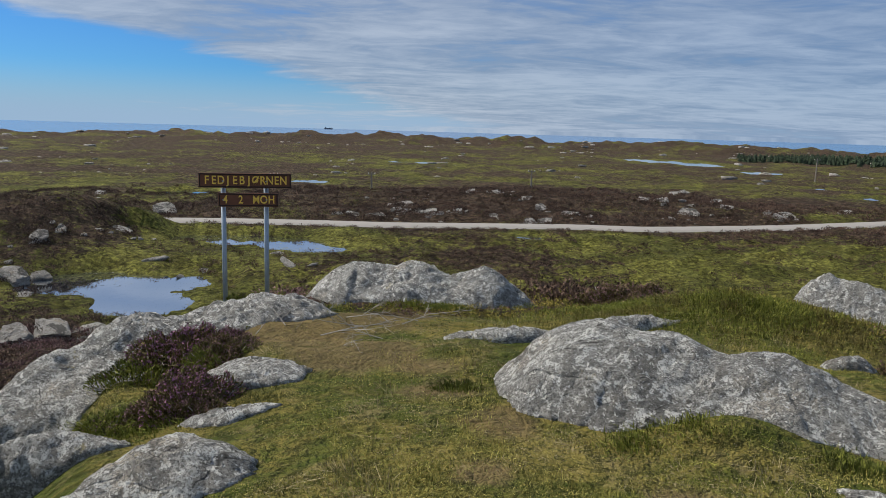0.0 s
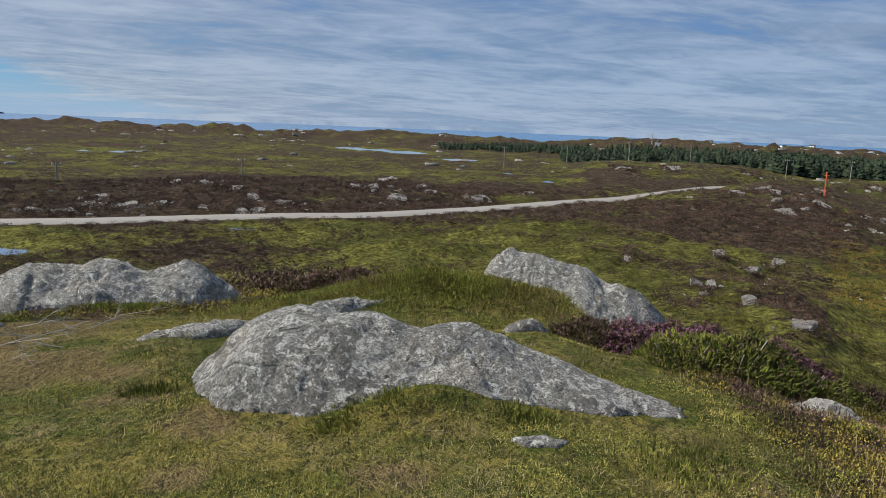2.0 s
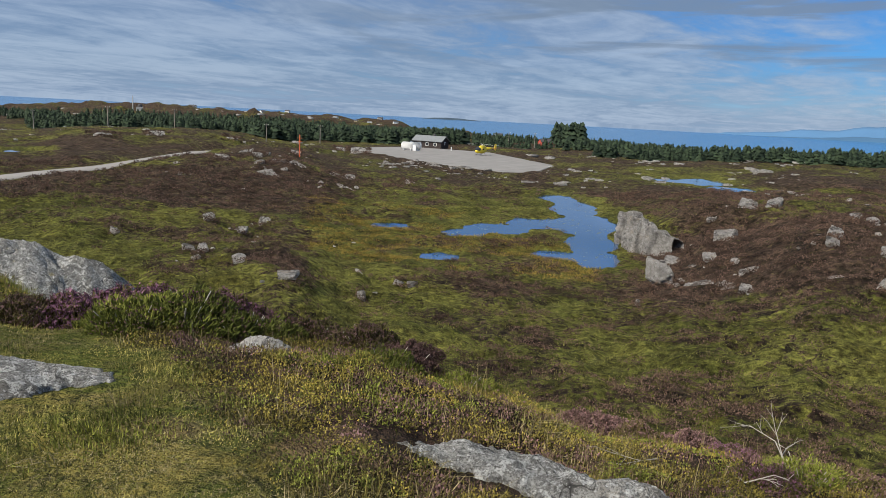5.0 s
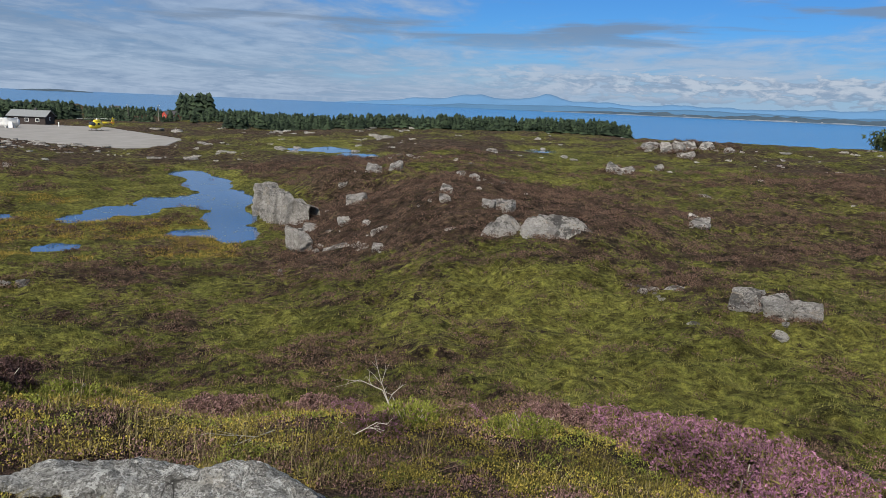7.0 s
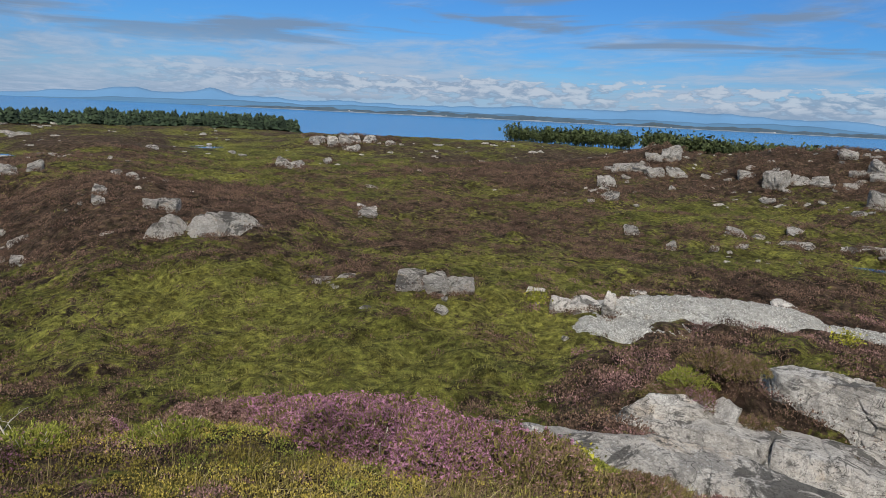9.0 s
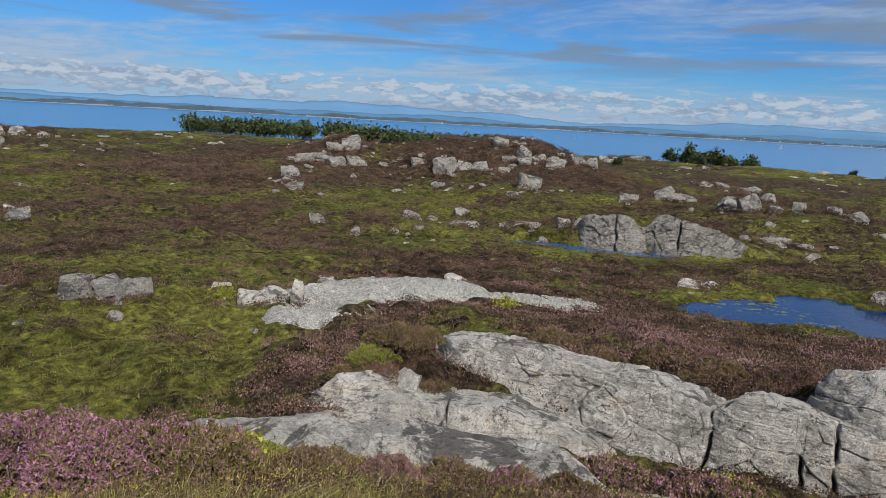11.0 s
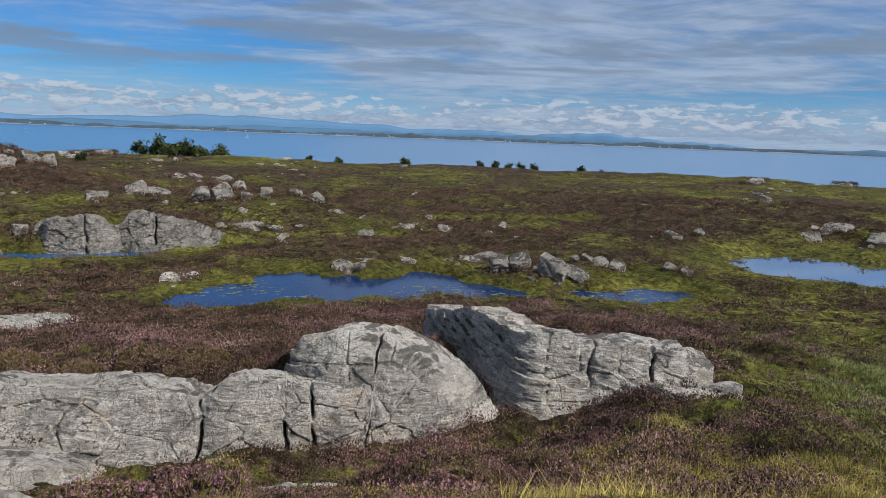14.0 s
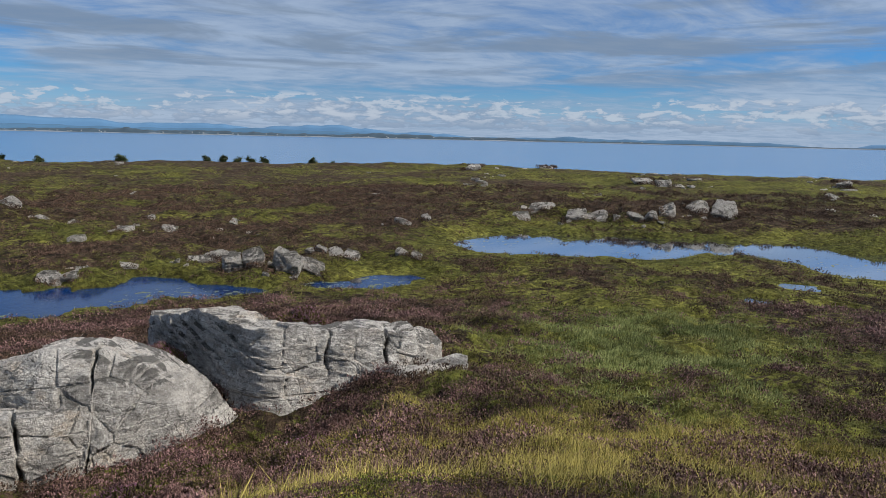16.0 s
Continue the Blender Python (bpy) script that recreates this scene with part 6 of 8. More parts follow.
tank = tagged(new("fuel_tank"), "white fuel tank on a low frame beside the shed", "tank")
bm = rod(bmesh.new(), (-3.1, 0, 1.5), (3.1, 0, 1.5), 1.15, sides=24)
bmesh.ops.bevel(bm, geom=[e for e in bm.edges if abs(abs(e.verts[0].co.x) - 3.1) < 0.01 and abs(abs(e.verts[1].co.x) - 3.1) < 0.01], offset=0.25, segments=3, affect="EDGES")
part("shell", bm, WHITE, tank, "white painted cylinder", True)
part("cabinet", box(bmesh.new(), (1.1, 1.3, 1.6), (1.5, -1.0, 0.85), 0.04), WHITE, tank)
for x in (-2.3, 0, 2.3):
    part("saddle", box(bmesh.new(), (0.25, 2.0, 0.7), (x, 0, 0.35), 0.02), WHITE, tank)
part("hatch", rod(bmesh.new(), (0, 0, 2.6), (0, 0, 2.85), 0.35, sides=14), STEEL, tank)
face_hilltop(tank, 59.9, 232, PAD_Z, -18)

post_white = tagged(new("marker_post"), "short white marker post on the landing ground", "post")
part("shaft", rod(bmesh.new(), (0, 0, 0), (0, 0, 1.1), 0.16, sides=10), WHITE, post_white)
part("cap", rod(bmesh.new(), (0, 0, 1.1), (0, 0, 1.25), 0.2, 0.08, sides=10), WHITE, post_white)
face_hilltop(post_white, 63.0, 244, PAD_Z)

YELLOW = plain("yellow_helicopter_paint", (0.70, 0.55, 0.04), 0.35, vary=0.06, bump=0)
BLACK = plain("black_rubber", (0.02, 0.02, 0.02), 0.6, bump=0)
REDP = plain("red_paint", (0.50, 0.05, 0.03), 0.5, bump=0)


def ball(bm, centre, radii, seg=18):
    m = Matrix.Translation(centre) @ Matrix.Diagonal((*radii, 1))
    bmesh.ops.create_uvsphere(bm, u_segments=seg, v_segments=seg // 2 + 2, radius=1, matrix=m)
    return bm


heli = tagged(new("helicopter"), "yellow rescue helicopter parked with its rotor at rest", "helicopter")
bm = ball(bmesh.new(), (1.2, 0, 1.55), (2.7, 0.95, 1.05))
for vtx in bm.verts:
    if vtx.co.x > 2.2:
        vtx.co.z -= 0.22 * (vtx.co.x - 2.2)
part("fuselage", bm, YELLOW, heli, "yellow body", True)
cock = part("cockpit_glass", ball(bmesh.new(), (2.55, 0, 1.72), (1.18, 0.86, 0.72)), GLASS, heli, "dark cockpit window", True)
for s in (-1, 1):
    part("side_window", box(bmesh.new(), (0.9, 0.04, 0.5), (1.2, s * 0.94, 1.85), 0.05), GLASS, heli)
    skid = part("skid", rod(bmesh.new(), (-0.6, s * 1.0, 0.06), (2.9, s * 1.0, 0.06), 0.06, sides=8), BLACK, heli)
    for x in (0.2, 2.0):
        part("strut", rod(bmesh.new(), (x, s * 1.0, 0.06), (x, s * 0.55, 0.75), 0.045, sides=8), BLACK, skid)
part("engine_cowl", ball(bmesh.new(), (0.6, 0, 2.6), (1.5, 0.62, 0.42)), YELLOW, heli, smooth=True)
part("tail_boom", rod(bmesh.new(), (-0.8, 0, 1.95), (-5.8, 0, 2.15), 0.42, 0.17, sides=14), YELLOW, heli, smooth=True)
part("tail_fin", box(bmesh.new(), (1.0, 0.14, 1.9), (-5.9, 0, 2.45), 0.05, Matrix.Rotation(radians(-18), 4, "Y")), YELLOW, heli)
part("tailplane", box(bmesh.new(), (0.5, 2.3, 0.08), (-4.9, 0, 2.12), 0.03), REDP, heli)
part("tail_rotor_ring", rod(bmesh.new(), (-5.95, -0.11, 2.15), (-5.95, 0.11, 2.15), 0.55, sides=18), YELLOW, heli)
mast = part("rotor_mast", rod(bmesh.new(), (0.8, 0, 2.9), (0.8, 0, 3.4), 0.12, sides=10), BLACK, heli)
for k in range(4):
    turn = Matrix.Translation((0.8, 0, 3.38)) @ Matrix.Rotation(radians(38 + 90 * k), 4, "Z") @ Matrix.Rotation(radians(2.5), 4, "Y")
    bm = bmesh.new()
    box(bm, (4.8, 0.28, 0.035), (2.6, 0, 0), 0.008)
    bmesh.ops.transform(bm, matrix=turn, verts=bm.verts)
    part("rotor_blade", bm, WHITE, mast)
face_hilltop(heli, 65.5, 226, PAD_Z, -128)

# ---- poles ----
POLE = plain("weathered_pole_wood", (0.25, 0.22, 0.19), 0.9, vary=0.2, scale=4)
ORANGE = plain("orange_paint", (0.62, 0.13, 0.04), 0.6, vary=0.08)


def utility_pole(az, r, high, label="grey wooden power pole standing on the heath"):
    ob = tagged(new("utility_pole"), label, "pole", "power poles")
    part("shaft", rod(bmesh.new(), (0, 0, -0.4), (0, 0, high), 0.15, 0.10, 10), POLE, ob)
    part("crossarm", box(bmesh.new(), (1.5, 0.12, 0.12), (0, 0, high - 0.35), 0.01), POLE, ob)
    for x in (-0.65, 0, 0.65):
        part("insulator", rod(bmesh.new(), (x, 0, high - 0.29), (x, 0, high - 0.08), 0.05, 0.03, 8), WHITE, ob)
    x, y = polar(az, r)
    ob.matrix_world = pose(x, y, gz(x, y), 0, 0, -az + 35)


for az, r, high in ((38.0, 235, 6.0), (42.4, 262, 6.0), (48.9, 232, 6.0), (33.4, 262, 6.0), (28.6, 190, 5.4), (52.9, 228, 5.6), (356.2, 118, 3.0), (348.8, 122, 2.4), (8.6, 128, 3.2), (67.4, 330, 6.5), (69.4, 330, 6.5)):
    utility_pole(az, r, high)
x, y = polar(51.4, 132)
windpole = tagged(new("wind_pole"), "orange marker pole with cross bars on a rocky rise", "pole")
part("shaft", rod(bmesh.new(), (0, 0, -0.3), (0, 0, 3.9), 0.09, sides=10), ORANGE, windpole)
for zz, w in ((3.3, 0.9), (2.7, 0.7), (0.9, 0.8)):
    part("cross_bar", box(bmesh.new(), (w, 0.07, 0.07), (0, 0, zz), 0.01), ORANGE, windpole)
windpole.matrix_world = pose(x, y, gz(x, y), 0, 0, -50)

# ---- village, ships and the far shore ----
HOUSES = [gabled("house", 11, 8, 4.6, 2.6, WHITE, DARKROOF, "white house with a dark roof beyond the woods"),
          gabled("house", 10, 7, 3.4, 2.4, WHITE, GREYROOF, "low white house with a grey roof beyond the woods"),
          gabled("house", 9, 7, 3.2, 2.4, OCHRE, DARKROOF, "pale yellow house with a dark roof beyond the woods"),
          gabled("house", 12, 8, 3.6, 2.4, GREYWALL, DARKROOF, "grey house with a dark roof beyond the woods")]
spots = [(43.6, 640), (44.3, 690), (45.2, 610), (46.0, 720), (47.2, 640), (47.8, 700), (48.6, 610), (49.2, 660), (50.4, 720), (51.0, 640), (52.0, 600), (52.6, 690), (53.6, 640), (54.0, 600), (54.5, 620), (55.6, 690), (56.6, 640), (57.4, 690), (58.6, 650),
         (67.2, 640), (66.6, 660), (68.0, 560), (87.6, 420), (90.2, 400), (90.6, 420)]
rng = np.random.RandomState(5)
for k, (az, r) in enumerate(spots):
    r *= 1.42 if k < 19 else 1.0
    x, y = polar(az, r)
    z = max(gz(x, y), EYE - r * math.tan(radians(0.95)) - 2)
    m = pose(x, y, gz(x, y) - 0.3, 0, 0, -az + rng.uniform(-60, 60)) @ Matrix.Scale(0.75, 4)
    h = HOUSES[(0, 1, 0, 2, 1, 3)[k % 6]]
    if k < 4:
        h = HOUSES[k]
        h.matrix_world = m
    else:
        h = copy_thing(h, m)
    tagged(h, group="village houses")
cabin = gabled("cabin", 10, 7, 3.4, 2.4, REDWALL, DARKROOF, "red cabin among trees near the sea")
x, y = polar(70.2, 372)
cabin.matrix_world = pose(x, y, gz(x, y), 0, 0, -40) @ Matrix.Scale(0.62, 4)
x, y = polar(39.6, 640)
tower = tagged(new("radio_mast"), "slim radio mast beside a small building on a hill", "mast")
part("mast", rod(bmesh.new(), (0, 0, -1), (0, 0, 13), 0.5, 0.25, 8), GREYWALL, tower)
part("hut", box(bmesh.new(), (5, 4, 5), (5, 0, 2), 0.1), GREYWALL, tower)
part("dome", ball(bmesh.new(), (5.2, 0, 5.4), (1.6, 1.6, 1.6), 12), DARKROOF, tower, smooth=True)
tower.matrix_world = pose(x, y, gz(x, y), 0, 0, -40)


def at_sea(az, r):
    x, y = polar(az, r)
    return x, y, 20.0 * (r / 4930) ** 2


HULL = plain("dark_ship_hull", (0.10, 0.12, 0.16), 0.6)
ship = tagged(new("cargo_ship"), "dark cargo ship far out on the sea", "ship")
bm = box(bmesh.new(), (52, 9, 6), (0, 0, 3))
for vtx in bm.verts:
    if vtx.co.x > 10 and vtx.co.z > 1:
        vtx.co.x += 5
part("hull", bm, HULL, ship)
part("bridge", box(bmesh.new(), (9, 8, 9), (-18, 0, 10), 0.3), GREYWALL, ship)
part("hold_cover", box(bmesh.new(), (26, 7, 2.4), (6, 0, 7), 0.3), HULL, ship)
part("mast", rod(bmesh.new(), (18, 0, 6), (18, 0, 13), 0.4, sides=8), HULL, ship)
ship.matrix_world = pose(*at_sea(352.8, 4700), 0, 0, 12)
for az, r in ((150.0, 2500), (164.6, 2900)):
    boat = tagged(new("sailing_boat"), "small white sailing boat on the sound", "boat", "sailing boats")
    bm = box(bmesh.new(), (11, 3, 1.4), (0, 0, 0.6))
    for vtx in bm.verts:
        if vtx.co.x > 0:
            vtx.co.y *= 0.2
    part("hull", bm, WHITE, boat)
    part("mast", rod(bmesh.new(), (0.5, 0, 1), (0.5, 0, 15), 0.12, sides=6), WHITE, boat)
    bm = bmesh.new()
    pts = [(0.3, 0.05, 2), (-5, 0.05, 2.2), (0.3, 0.05, 14.5), (0.3, -0.05, 2), (-5, -0.05, 2.2), (0.3, -0.05, 14.5)]
    q = [bm.verts.new(p) for p in pts]
    for f in ((0, 1, 2), (5, 4, 3), (0, 3, 4, 1), (1, 4, 5, 2), (2, 5, 3, 0)):
        bm.faces.new([q[k] for k in f])
    part("sail", bm, WHITE, boat)
    boat.matrix_world = pose(*at_sea(az, r), 0, 0, az)

# distance haze is put into the blue of coast, hills and mountains
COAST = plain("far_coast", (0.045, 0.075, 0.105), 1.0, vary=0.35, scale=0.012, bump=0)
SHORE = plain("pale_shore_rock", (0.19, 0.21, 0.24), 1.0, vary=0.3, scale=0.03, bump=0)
HAZE_BLUE1 = plain("nearer_haze_blue_hills", (0.055, 0.130, 0.225), 1.0, vary=0.12, scale=0.004, bump=0)
HAZE_BLUE2 = plain("farther_haze_blue_mountains", (0.080, 0.178, 0.310), 1.0, vary=0.08, scale=0.003, bump=0)


def skyline(name, a0, a1, r, thick, height, mat, label, base=-24.2):
    """A range of hills as a solid ridge far off; height(bearing) gives its top above the water."""
    azs = np.arange(a0, a1, 0.12)
    hs = np.maximum(height(azs), 0.2)
    rows = [(r - thick, np.zeros_like(hs) - 2), (r - thick * 0.8, hs * 0.25), (r - thick * 0.4, hs * 0.7), (r, hs), (r + thick * 0.5, hs * 0.6 - 2)]
    verts = np.concatenate([np.stack([*polar(azs, np.full_like(azs, rr)), EYE + base + h], 1) for rr, h in rows])
    n = len(azs)
    faces = [(k * n + i, k * n + i + 1, (k + 1) * n + i + 1, (k + 1) * n + i) for k in range(len(rows) - 1) for i in range(n - 1)]
    return thing_np(name, verts, faces, mat, label, "backdrop", kind="structure")


def wave(az, scale, seed):
    return fbm(az / scale, az * 0 + seed, octaves=4, seed=seed)


def bell(az, c, w, h):
    return h * np.exp(-((az - c) / w) ** 2)


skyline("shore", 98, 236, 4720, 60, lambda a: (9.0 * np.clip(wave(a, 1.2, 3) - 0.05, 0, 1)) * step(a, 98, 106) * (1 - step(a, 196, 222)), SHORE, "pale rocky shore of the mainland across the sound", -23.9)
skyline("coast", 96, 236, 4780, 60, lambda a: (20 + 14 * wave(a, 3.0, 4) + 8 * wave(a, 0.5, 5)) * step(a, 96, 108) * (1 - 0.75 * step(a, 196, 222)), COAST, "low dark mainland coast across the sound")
skyline("hills", 84, 236, 4830, 60, lambda a: step(a, 85, 100) * 42 + 22 * step(a, 85, 96) * wave(a, 7.0, 6) + 5 * wave(a, 1.5, 7) + bell(a, 209.5, 1.4, 12) + bell(a, 214, 1.0, 8) + bell(a, 221, 3.5, 14) - 32 * step(a, 188, 206), HAZE_BLUE1, "haze-blue hills behind the mainland coast")
skyline("mountains", 80, 236, 4890, 60, lambda a: 64 * step(a, 80.5, 92) + 38 * step(a, 80.5, 90) * wave(a, 6.0, 8) + 7 * wave(a, 1.2, 9) + bell(a, 98.3, 1.2, 34) + bell(a, 96, 2.2, 14) + bell(a, 91.5, 1.0, 20) + bell(a, 93.2, 0.8, 12) + bell(a, 131, 12, 28) + bell(a, 160, 14, 14) - 60 * step(a, 190, 212), HAZE_BLUE2, "hazy blue mountains on the horizon")
vs, fs = [], []
q = np.random.RandomState(12)
for k in range(70):
    a_ = 108 + 112 * q.rand() if k < 25 else (166, 181, 196)[k % 3] + 5 * q.normal()
    x, y = polar(a_, 4712 - 14 * q.rand())
    w, h, z = q.uniform(4, 10), q.uniform(2.5, 5), EYE - 23.9 + 2 + 7 * q.rand()
    c, sn = math.cos(radians(a_)), math.sin(radians(a_))
    base = 8 * len(vs)
    vs.append(np.array([(x + c * i * w / 2 + sn * j * 4, y - sn * i * w / 2 + c * j * 4, z + m * h) for m in (0, 1) for i, j in ((-1, -1), (1, -1), (1, 1), (-1, 1))]))
    fs += [(base, base + 1, base + 5, base + 4), (base + 1, base + 2, base + 6, base + 5), (base + 3, base, base + 4, base + 7), (base + 4, base + 5, base + 6, base + 7)]
thing_np("far_houses", np.concatenate(vs), fs, GREYWALL, "tiny pale houses along the mainland shore", "houses", kind="stuff", smooth=False)
skyline("islands", 60.5, 65.2, 4600, 60, lambda a: 10 * np.sin(np.clip((a - 60.5) / 4.7, 0, 1) * math.pi) + 3 * wave(a, 0.6, 10), COAST, "low dark islets far out at sea", -25.5)

# ---- woods ----
def conifers(name, spans, label, seed, mat=None):
    """Woods of small spruces: each tree a tapered trunk under ragged tiers."""
    g = np.random.RandomState(seed)
    vs, fs, base = [], [], 0
    for a0, a1, r0, r1, h0, h1, count in spans:
        az = a0 + ((a1 - a0) % 360) * g.rand(count)
        r = r0 + (r1 - r0) * g.rand(count)
        x, y = polar(az, r)
        keep = fbm(x / 40, y / 40, octaves=3, seed=seed) > -0.35
        x, y, r = x[keep], y[keep], r[keep]
        z = ground(x, y) + EYE
        for k in range(len(x)):
            h = 0.72 * (h0 + (h1 - h0) * g.rand() ** 1.3)
            w = h * g.uniform(0.26, 0.44)
            tiers = 5
            lean = g.normal(size=2) * 0.03 * h
            for t_ in range(tiers):
                lo, hi = h * (0.08 + 0.86 * t_ / tiers), h * (0.30 + 0.72 * (t_ + 0.5) / tiers)
                rad = w * (1 - t_ / tiers) ** 0.8 + 0.06 * w
                n = 9
                th = np.arange(n) / n * 6.283 + g.rand() * 6
                rr = rad * np.where(np.arange(n) % 2, 0.6, 1.0) * g.uniform(0.75, 1.25, n)
                cx, cy = x[k] + lean[0] * t_ / tiers, y[k] + lean[1] * t_ / tiers
                ring = np.stack([cx + rr * np.cos(th), cy + rr * np.sin(th), z[k] + lo + g.uniform(-0.08, 0.08, n) * h], 1)
                vs.append(np.concatenate([ring, [[cx, cy, z[k] + min(hi, h)]]]))
                fs.append(np.array([(base + i, base + (i + 1) % n, base + n) for i in range(n)]))
                base += n + 1
            tr = w * 0.09
            vs.append(np.array([[x[k] + tr * c, y[k] + tr * s, z[k] + q] for q in (-0.3, h * 0.6) for c, s in ((1, 0), (-0.5, 0.87), (-0.5, -0.87))]))
            fs.append(np.array([(base + i, base + (i + 1) % 3, base + 3 + i) for i in range(3)]))
            base += 6
    thing_np(name, np.concatenate(vs), np.concatenate(fs), mat or CONIFER, label, "woods", kind="stuff", smooth=False)


conifers("woods", [(23.5, 35, 400, 480, 3, 5.5, 900), (33, 50, 300, 430, 4.5, 8, 1700), (48, 64, 280, 400, 5.5, 10, 2000), (60, 80, 300, 430, 3.5, 7, 1300), (70.8, 73.0, 380, 430, 13, 19, 60)], "dark spruce plantation across the moor", 61)
conifers("woods", [(74, 92, 235, 330, 4, 7.5, 900), (90, 104.5, 262, 315, 5, 8.5, 800)], "dark spruces towards the sound", 62)


def copse(name, spans, label, seed):
    """Low wind-bent pines: loose crowns of needle tufts on thin bare trunks."""
    g = np.random.RandomState(seed)
    vs = []
    for a0, a1, r0, r1, h0, h1, count in spans:
        x, y = polar(a0 + (a1 - a0) * g.rand(count), r0 + (r1 - r0) * g.rand(count))
        z = ground(x, y) + EYE
        h = h0 + (h1 - h0) * g.rand(count)
        for k in range(count):
            n = 90
            c = g.normal(size=(n, 3)) * (0.26 * h[k], 0.26 * h[k], 0.17 * h[k]) + (x[k], y[k], z[k] + 0.68 * h[k])
            vs.append((c[:, None, :] + g.normal(size=(n, 3, 3)) * 0.07 * h[k]).reshape(-1, 3))
            t_ = 0.03 * h[k]
            for s in (0.0, 2.1, 4.2):
                vs.append(np.array([[x[k] + t_ * math.cos(s), y[k] + t_ * math.sin(s), z[k] - 0.3], [x[k] + t_ * math.cos(s + 2.1), y[k] + t_ * math.sin(s + 2.1), z[k] - 0.3], [x[k], y[k], z[k] + 0.8 * h[k]]]))
    v = np.concatenate(vs)
    thing_np(name, v, np.arange(len(v)).reshape(-1, 3), BROADLEAF, label, "woods", kind="stuff", smooth=False)


copse("woods", [(120.8, 130, 215, 240, 3, 5.5, 150), (131, 144.5, 200, 235, 3, 6, 260)], "wind-bent pines behind the crags", 63)


def shore_tree(seed, high):
    g = np.random.RandomState(seed)
    tree_ = tagged(new("tree"), "small wind-bent tree near the shore", "tree", "shore trees")
    bm = bmesh.new()
    rod(bm, (0, 0, -0.4), (0.1, 0, high * 0.5), 0.12 * high / 4, 0.07 * high / 4, 7)
    tips = []
    for k in range(11):
        a = k * 0.9 + g.rand()
        tip = Vector((math.cos(a) * high * g.uniform(0.15, 0.5), math.sin(a) * high * g.uniform(0.15, 0.5), high * g.uniform(0.22, 0.9)))
        rod(bm, (0.07, 0, high * g.uniform(0.25, 0.5)), tip, 0.05 * high / 4, 0.02, 5)
        tips.append(tip)
    part("trunk", bm, BARK, tree_, "grey trunk and limbs")
    pts = np.concatenate([np.array(t_) + g.normal(size=(110, 3)) * (0.15 * high, 0.15 * high, 0.12 * high) for t_ in tips])
    d = g.normal(size=(len(pts), 3, 3)) * 0.06 * high
    verts = (pts[:, None, :] + d).reshape(-1, 3)
    thing_np("crown", verts, np.arange(len(verts)).reshape(-1, 3), BROADLEAF, "uneven crown of small leaves", kind="stuff", parent=tree_, smooth=False)
    return tree_


PROTO = [shore_tree(1, 4.2), shore_tree(2, 3.2), shore_tree(3, 5.0)]
rng = np.random.RandomState(9)
spots = [(159.0, 228, 2), (160.0, 232, 0), (160.7, 229, 2), (161.4, 233, 1), (158.2, 230, 1), (162.6, 236, 1), (164.0, 238, 1), (157.2, 233, 1), (169.2, 240, 1), (176.6, 238, 0), (182.4, 236, 1), (183.6, 240, 0), (184.6, 236, 1), (185.6, 240, 2), (186.6, 238, 1), (190.2, 240, 1), (191.6, 238, 1), (171.4, 236, 1), (153.4, 180, 1)]
used = set()
for az, r, k in spots:
    x, y = polar(az, r)
    m = pose(x, y, gz(x, y) - 0.2, 0, 0, rng.uniform(0, 360)) @ Matrix.Scale(rng.uniform(1.0, 1.4) if 156.5 < az < 163 else rng.uniform(0.4, 0.75), 4)
    if k not in used:
        used.add(k)
        PROTO[k].matrix_world = m
    else:
        copy_thing(PROTO[k], m @ Matrix.Scale(1 / PROTO[k].scale[0], 4))

# ---- plants ----
VIEW = (326.0, 594.0)


def spread(g, count, r0, r1, a0=VIEW[0], a1=VIEW[1], power=1.0):
    """Random places round the hilltop; power 1 keeps the count even over the picture, 2 over the ground."""
    q = g.rand(count)
    if power == 1.0:
        r = r0 * (r1 / r0) ** q
    else:
        k = power - 1.0
        r = (r0 ** k + (r1 ** k - r0 ** k) * q) ** (1 / k)
    az = a0 + (a1 - a0) * g.rand(count)
    return polar(az, r)


ROCK_SPOTS = [(1.18, 4.75, 0.62), (1.6, 4.6, 0.6), (2.15, 4.42, 0.6), (2.6, 4.05, 0.5), (2.9, 3.8, 0.4), (-0.5, 10.25, 0.95), (0.85, 10.15, 0.8), (-1.0, 5.4, 0.36), (-1.0, 3.88, 0.45), (-0.6, 3.9, 0.3), (-1.4, 3.85, 0.4),
              (-1.55, 7.75, 0.5), (-2.5, 7.15, 0.55), (-3.05, 6.4, 0.6), (-3.3, 5.6, 0.6), (3.5, 1.45, 0.32), (3.55, 0.85, 0.32), (3.52, 1.15, 0.32), (3.35, 1.85, 0.2), (3.55, 0.5, 0.25), (2.06, 3.4, 0.13), (-1.85, 4.25, 0.25), (0.85, 6.45, 0.25), (1.2, 6.5, 0.2), (0.5, 6.4, 0.2),
              (2.0, 7.0, 0.25), (5.95, -3.7, 0.5), (4.95, -5.0, 0.5), (5.4, -4.4, 0.5), (4.4, -5.45, 0.45), (3.9, -5.85, 0.5), (6.4, -3.1, 0.4), (3.3, -6.2, 0.4)]
